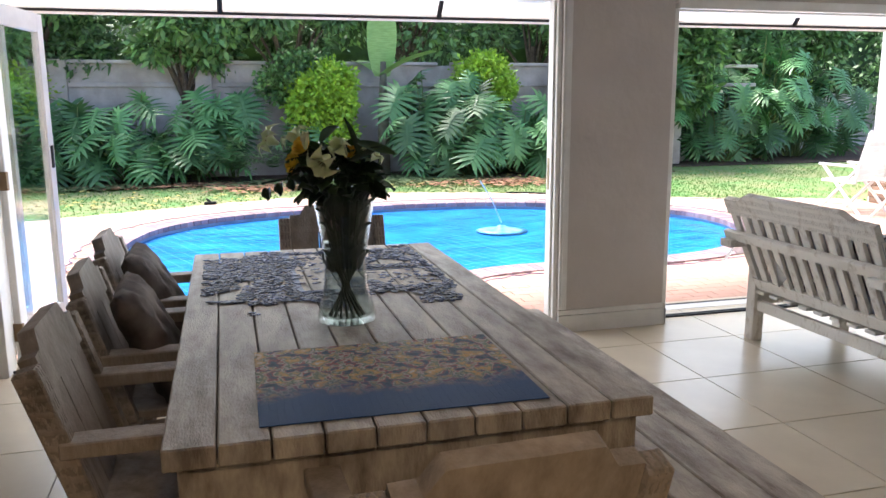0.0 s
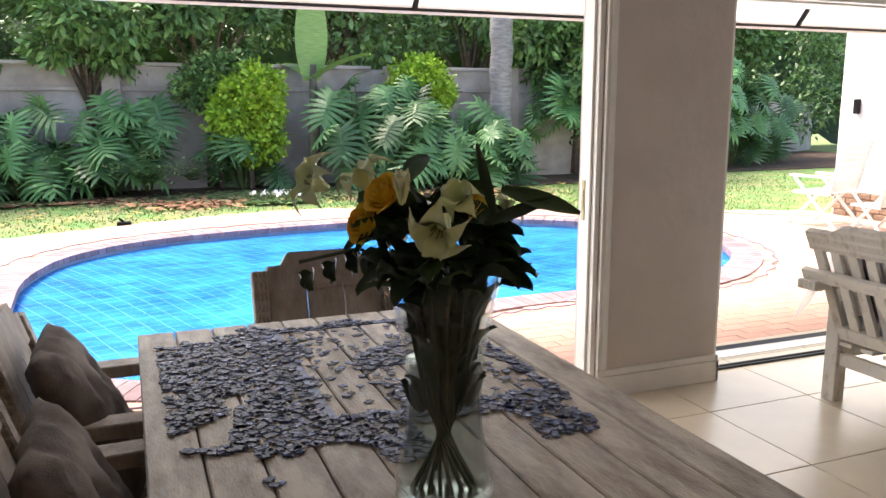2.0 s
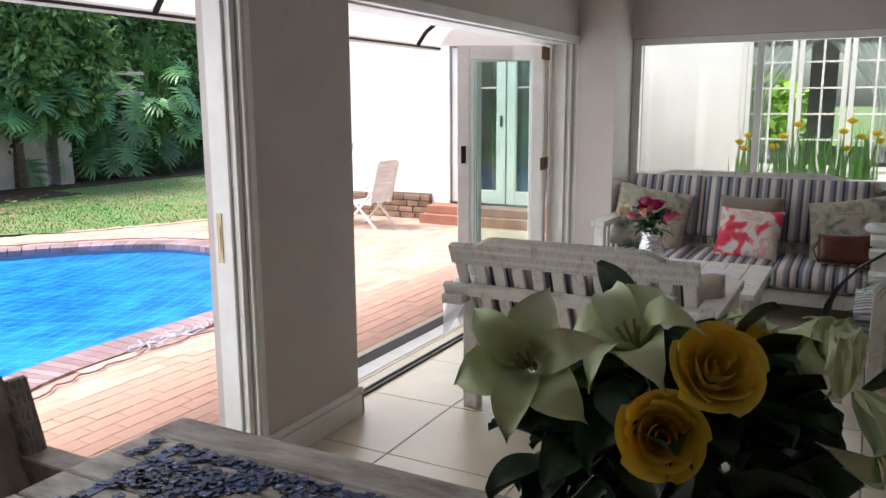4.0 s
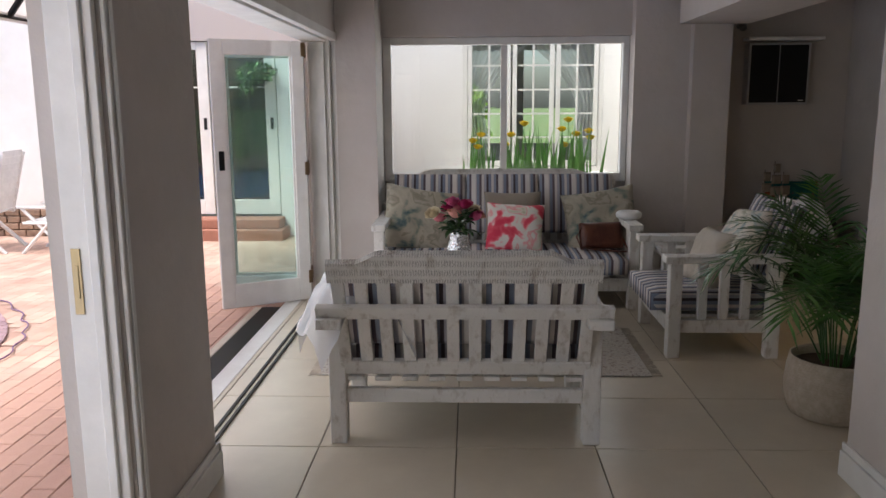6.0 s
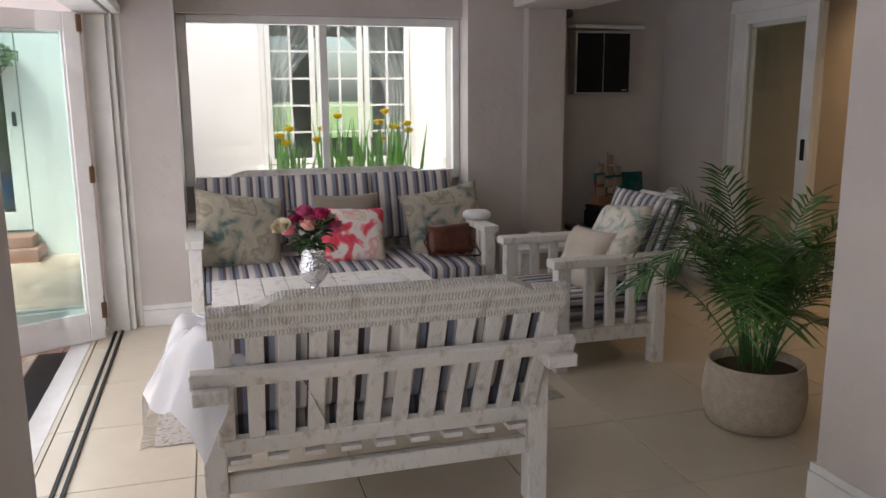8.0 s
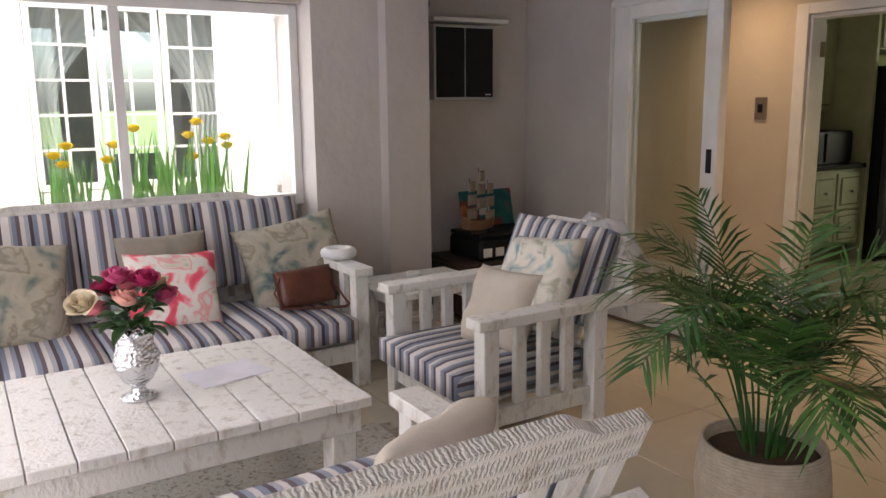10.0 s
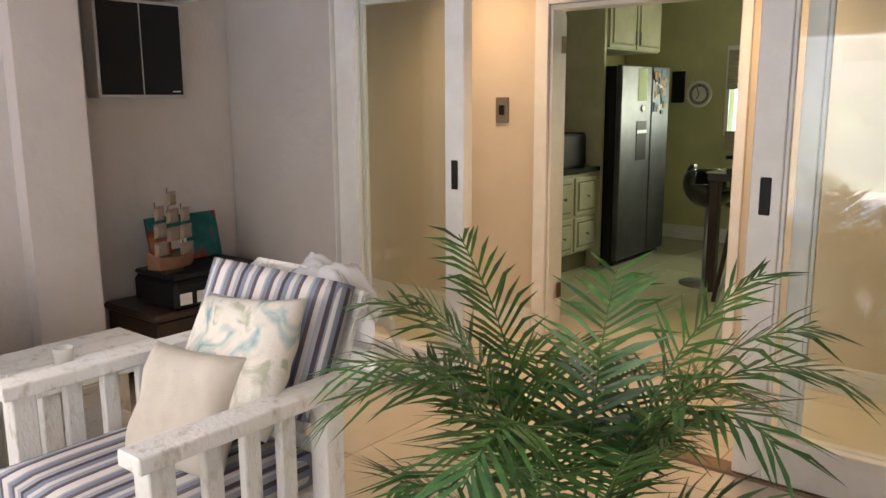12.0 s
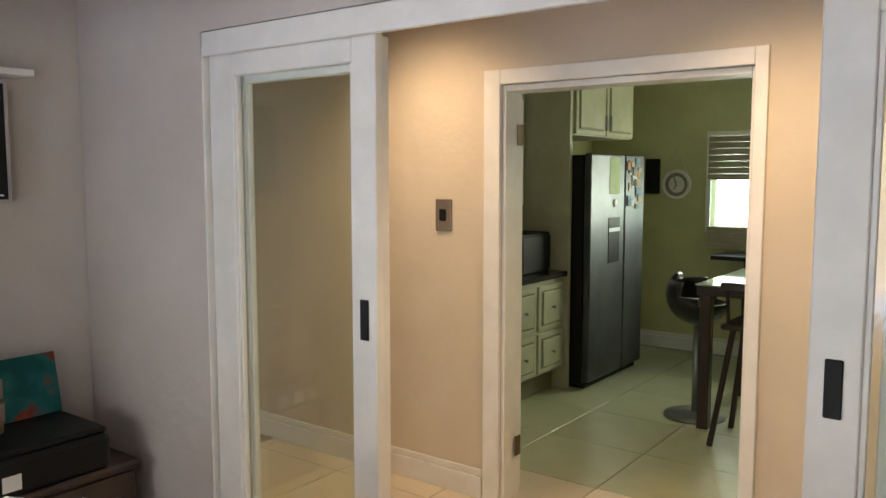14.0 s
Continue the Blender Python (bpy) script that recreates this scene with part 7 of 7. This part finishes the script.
def kitchen():
    base = empty("base_cabinet", label="green painted kitchen base unit with raised drawer fronts", category="kitchen cabinet")
    box_part("body", (6.02, 6.69, -3.18, -1.4, 0.17, 0.86), M_CAB, base)
    box_part("plinth", (6.1, 6.69, -3.18, -1.4, 0.0, 0.169), M_CABE, base)
    y = -3.16
    while y < -1.6:
        for z0, z1 in ((0.19, 0.475), (0.5, 0.82)):
            raised_front(base, "drawer", 6.02, y, y + 0.36, z0, z1, (y + 0.18, (z0 + z1) / 2))
        y += 0.39
    wt = empty("worktop", label="dark granite worktop on the base unit", category="worktop")
    box_part("slab", (5.98, 6.69, -3.185, -1.4, 0.8605, 0.9), mat("dark_granite", (0.03, 0.03, 0.035), 0.2, scale=60, color2=(0.01, 0.01, 0.012)), wt)
    up = empty("wall_cabinet_unit", label="green painted kitchen wall unit with a panelled door", category="kitchen cabinet", group="kitchen wall units")
    box_part("body", (6.37, 6.69, -3.18, -1.4, 1.36, 2.35), M_CAB, up)
    for k in range(4):
        raised_front(up, "door", 6.37, -3.17 + 0.44 * k, -2.75 + 0.44 * k, 1.38, 2.33)
    tall = empty("tall_panel", label="tall green end panel beside the fridge", category="kitchen panel")
    box_part("panel", (5.98, 6.69, -3.235, -3.19, 0, 2.36), M_CAB, tall)
    uf = empty("wall_cabinet_unit", label="green painted kitchen unit over the fridge", category="kitchen cabinet", group="kitchen wall units")
    box_part("body", (5.98, 6.69, -4.28, -3.24, 1.9, 2.46), M_CAB, uf)
    raised_front(uf, "door", 5.98, -4.27, -3.77, 1.91, 2.45)
    raised_front(uf, "door", 5.98, -3.75, -3.25, 1.91, 2.45)
    for y in (-3.8, -3.72):
        box_part("handle", (5.93, 5.95, y - 0.008, y + 0.008, 1.95, 2.07), M_STEEL, uf, "metal bar handle")
    fr = empty("fridge", pose(5.84, -3.72, 0), label="dark steel double-door fridge with papers stuck on it", category="fridge")
    box_part("body", (0.06, 0.75, -0.52, 0.46, 0.03, 1.755), M_BLACK, fr, bevel=0.008)
    box_part("plinth", (0.04, 0.6, -0.5, 0.44, 0.0, 0.029), M_BLACK, fr)
    d1 = box_part("door", (0, 0.055, -0.14, 0.46, 0.05, 1.765), M_STEELD, fr, bevel=0.01)
    d2 = box_part("door", (0, 0.055, -0.53, -0.155, 0.05, 1.765), M_STEELD, fr, bevel=0.01)
    box_part("dispenser", (-0.004, 0.0, -0.05, 0.15, 0.93, 1.28), M_BLACK, d1, "black ice dispenser", bevel=0.002)
    box_part("dispenser_top", (-0.008, -0.0045, -0.05, 0.15, 1.17, 1.2), M_STEEL, d1, bevel=0.001)
    rnd = random.Random(6)
    box_part("note", (-0.003, -0.0005, -0.04, 0.14, 1.46, 1.74), M_NOTE, d1, "pale green note sheet", bevel=0)
    bm = lathe([(0.03, 0), (0.03, 0.01), (0.001, 0.012)], 12)
    put(bm, pose(-0.001, 0.04, 1.39, 0, -90, 0))
    part("magnet", bm, M_WHITE, d1)
    for k in range(26):
        y, z = rnd.uniform(-0.48, -0.22), rnd.uniform(1.25, 1.68)
        box_part("magnet", (-0.004 - 0.0003 * k, -0.0005, y, y + rnd.uniform(0.03, 0.09), z, z + rnd.uniform(0.03, 0.09)), rnd.choice(NOTES), d2, bevel=0)
    mw = empty("microwave", pose(6.3, -2.72, 0.901), label="black microwave oven on the worktop", category="microwave")
    box_part("body", (-0.2, 0.3, -0.4, 0.1, 0, 0.29), M_BLACK, mw, bevel=0.008)
    box_part("door", (-0.215, -0.201, -0.39, 0.0, 0.02, 0.27), M_BLACK, mw, bevel=0.004)
    ck = empty("wall_clock", pose(5.855, -5.05, 1.52), label="round cream wall clock hung on a rope", category="clock")
    for name, prof, mt_ in (("rim", [(0.115, 0.0), (0.135, 0.01), (0.13, 0.035), (0.108, 0.03), (0.108, 0.001)], M_WHITE), ("ring", [(0.075, 0.01), (0.076, 0.018), (0.107, 0.018), (0.1075, 0.01)], M_CLOCK), ("face", [(0.11, 0.0), (0.11, 0.012), (0.001, 0.013)], M_WHITE)):
        part(name, put(lathe(prof, 28), pose(0, 0, 0, -90, 0, 0)), mt_, ck, smooth=False)
    for a, l_ in ((20, 0.07), (150, 0.05)):
        bm = bmesh.new()
        tube(bm, [(0, 0.02, 0), (l_ * math.sin(radians(a)), 0.02, l_ * math.cos(radians(a)))], 0.004, 4)
        part("hand_of_clock", bm, M_BLACK, ck)
    for k in range(12):
        a = k * math.pi / 6
        part("hour_mark", boxes((0.088 * math.sin(a) - 0.005, 0.088 * math.sin(a) + 0.005, 0.014, 0.018, 0.088 * math.cos(a) - 0.008, 0.088 * math.cos(a) + 0.008)), M_BLACK, ck)
    bm = bmesh.new()
    tube(bm, [(-0.1, 0.01, 0.09), (0, 0.01, 0.34), (0.1, 0.01, 0.09)], 0.006, 5)
    part("rope", bm, M_BEIGE, ck, "beige hanging rope")
    pq = empty("wall_plaque", pose(6.085, -5.05, 1.595), label="dark plaque hung on the wall beside the clock", category="plaque")
    box_part("board", (-0.07, 0.07, 0, 0.02, -0.16, 0.16), M_BLACK, pq)
    bm = bmesh.new()
    tube(bm, [(-0.05, 0.01, 0.16), (0, 0.01, 0.26), (0.05, 0.01, 0.16)], 0.004, 4)
    part("rope", bm, M_BEIGE, pq)
    structure("window_3", boxes((4.86, 5.585, -5.049, -5.03, 1.1, 1.15), (4.86, 4.9, -5.049, -5.03, 1.151, 1.99), (5.545, 5.585, -5.049, -5.03, 1.151, 1.99), (4.901, 5.544, -5.049, -5.03, 1.95, 1.99), (5.2, 5.23, -5.13, -5.1, 1.15, 1.95)), M_WHITE, "small white kitchen window")
    structure("window_backdrop", boxes((3.0, 8.0, -9.05, -9.0, -1, 4.5)), M_GLOWW, "bright garden beyond the kitchen window")
    bl = empty("roman_blind", pose(5.22, -5.02, 1.95), label="half-raised woven roman blind over the kitchen window", category="blind")
    for k in range(7):
        box_part("fold", (-0.34, 0.34, 0.0, 0.02 + 0.006 * (k > 4), -0.056 - 0.055 * k, -0.002 - 0.055 * k), M_BLIND, bl)
    box_part("lower_panel", (-0.34, 0.34, -0.005, 0.012, -1.0, -0.8), M_BLIND, bl)
    wc = empty("window_counter", label="dark counter shelf fixed under the kitchen window", category="worktop")
    box_part("slab", (4.3, 5.39, -5.02, -4.6, 0.9, 0.935), M_BLACK, wc)
    box_part("bracket", (5.1, 5.14, -5.02, -4.7, 0.6, 0.899), M_BLACK, wc)
    structure("cornice", boxes((2.6, 6.7, -5.049, -4.98, 2.52, 2.56), (2.6, 6.7, -5.049, -4.95, 2.561, 2.6)), M_CEIL, "plain white kitchen cornice")
    # tall table, bar stool and dark chair
    tb = empty("bar_table", pose(4.48, -3.35, 0), label="tall dark bar table with a glass top", category="table")
    box_part("top_frame", (-0.42, 0.42, -0.5, 0.5, 0.86, 0.92), M_DARKW, tb)
    box_part("glass_top", (-0.43, 0.43, -0.51, 0.51, 0.921, 0.93), mat("pale_glass_top", (0.5, 0.6, 0.5), 0.05), tb, "pale glass top")
    for x in (-0.37, 0.37):
        for y in (-0.45, 0.45):
            box_part("leg", (x - 0.035, x + 0.035, y - 0.035, y + 0.035, 0, 0.859), M_DARKW, tb)
    st = empty("bar_stool", pose(4.98, -3.12, 0), label="black bucket bar stool on a chrome post", category="bar stool")
    part("base", lathe([(0.001, 0), (0.2, 0.0), (0.2, 0.012), (0.03, 0.03), (0.025, 0.035)][1:], 24), M_STEEL, st, smooth=True)
    part("post", lathe([(0.025, 0.03), (0.025, 0.62), (0.001, 0.62)], 12), M_STEEL, st, smooth=True)
    b = bmesh.new()
    bmesh.ops.create_uvsphere(b, u_segments=20, v_segments=12, radius=0.21)
    bmesh.ops.delete(b, geom=[v for v in b.verts if v.co.z > 0.02 + 0.28 * v.co.x + (0.09 if v.co.x > 0 else 0)], context="VERTS")
    bmesh.ops.solidify(b, geom=b.faces[:], thickness=0.025)
    put(b, Matrix.Translation((0, 0, 0.82)) @ Matrix.Diagonal((1, 1, 0.95, 1)))
    part("bucket_seat", b, mat("black_leather", (0.015, 0.014, 0.014), 0.3), st, "glossy black bucket seat", smooth=True)
    bc = empty("bar_chair", pose(4.5, -2.8, 0), label="dark wooden bar chair with splayed legs", category="chair")
    for x, y in ((-0.14, -0.14), (0.14, -0.14), (-0.14, 0.14), (0.14, 0.14)):
        bm = bmesh.new()
        tube(bm, [(x * 1.5, y * 1.5, 0), (x * 0.85, y * 0.85, 0.7)], 0.018, 8)
        part("leg", bm, M_DARKW, bc)
    box_part("seat", (-0.18, 0.18, -0.18, 0.18, 0.7, 0.735), M_DARKW, bc, bevel=0.012)
    for x in (-0.14, 0.0, 0.14):
        bm = bmesh.new()
        tube(bm, [(x, 0.15, 0.73), (x, 0.19, 0.95)], 0.012, 6)
        part("back_spindle", bm, M_DARKW, bc)
    box_part("back_rail", (-0.18, 0.18, 0.17, 0.2, 0.93, 0.985), M_DARKW, bc, bevel=0.01)


M_STEELD = mat("dark_fridge_steel", (0.07, 0.075, 0.082), 0.42, 0.7, scale=3, color2=(0.11, 0.115, 0.125))
M_BLIND = mat("woven_blind", (0.42, 0.38, 0.27), 0.9, color2=(0.32, 0.29, 0.2), scale=30, stretch=(0.2, 1, 3))
M_NOTE = mat("note_green", (0.5, 0.6, 0.35), 0.8)
NOTES = [mat("note_white", (0.6, 0.6, 0.55), 0.8), mat("note_dark", (0.08, 0.06, 0.05), 0.7), mat("note_brown", (0.35, 0.22, 0.12), 0.7), mat("note_blue", (0.12, 0.2, 0.3), 0.7)]
M_CLOCK = mat("clock_cream", (0.3, 0.28, 0.22), 0.6)
M_DARKW = mat("black_brown_wood", (0.03, 0.018, 0.013), 0.35)
M_GLOWW = bpy.data.materials.new("bright_outdoors")
M_GLOWW.use_nodes = True
gn = M_GLOWW.node_tree
em, nz, rp, gt = gn.nodes.new("ShaderNodeEmission"), gn.nodes.new("ShaderNodeTexNoise"), gn.nodes.new("ShaderNodeValToRGB"), gn.nodes.new("ShaderNodeTexCoord")
nz.inputs["Scale"].default_value = 3
gn.links.new(gt.outputs["Object"], nz.inputs["Vector"])
rp.color_ramp.elements[0].color, rp.color_ramp.elements[0].position = (0.35, 0.55, 0.3, 1), 0.4
rp.color_ramp.elements[1].color, rp.color_ramp.elements[1].position = (0.9, 1, 0.95, 1), 0.6
gn.links.new(nz.outputs[0], rp.inputs[0])
gn.links.new(rp.outputs[0], em.inputs[0])
em.inputs[1].default_value = 1.6
gn.links.new(em.outputs[0], gn.nodes["Material Output"].inputs[0])
kitchen()


# ---- the pieces of floors and paving ----
tiles()
paving()
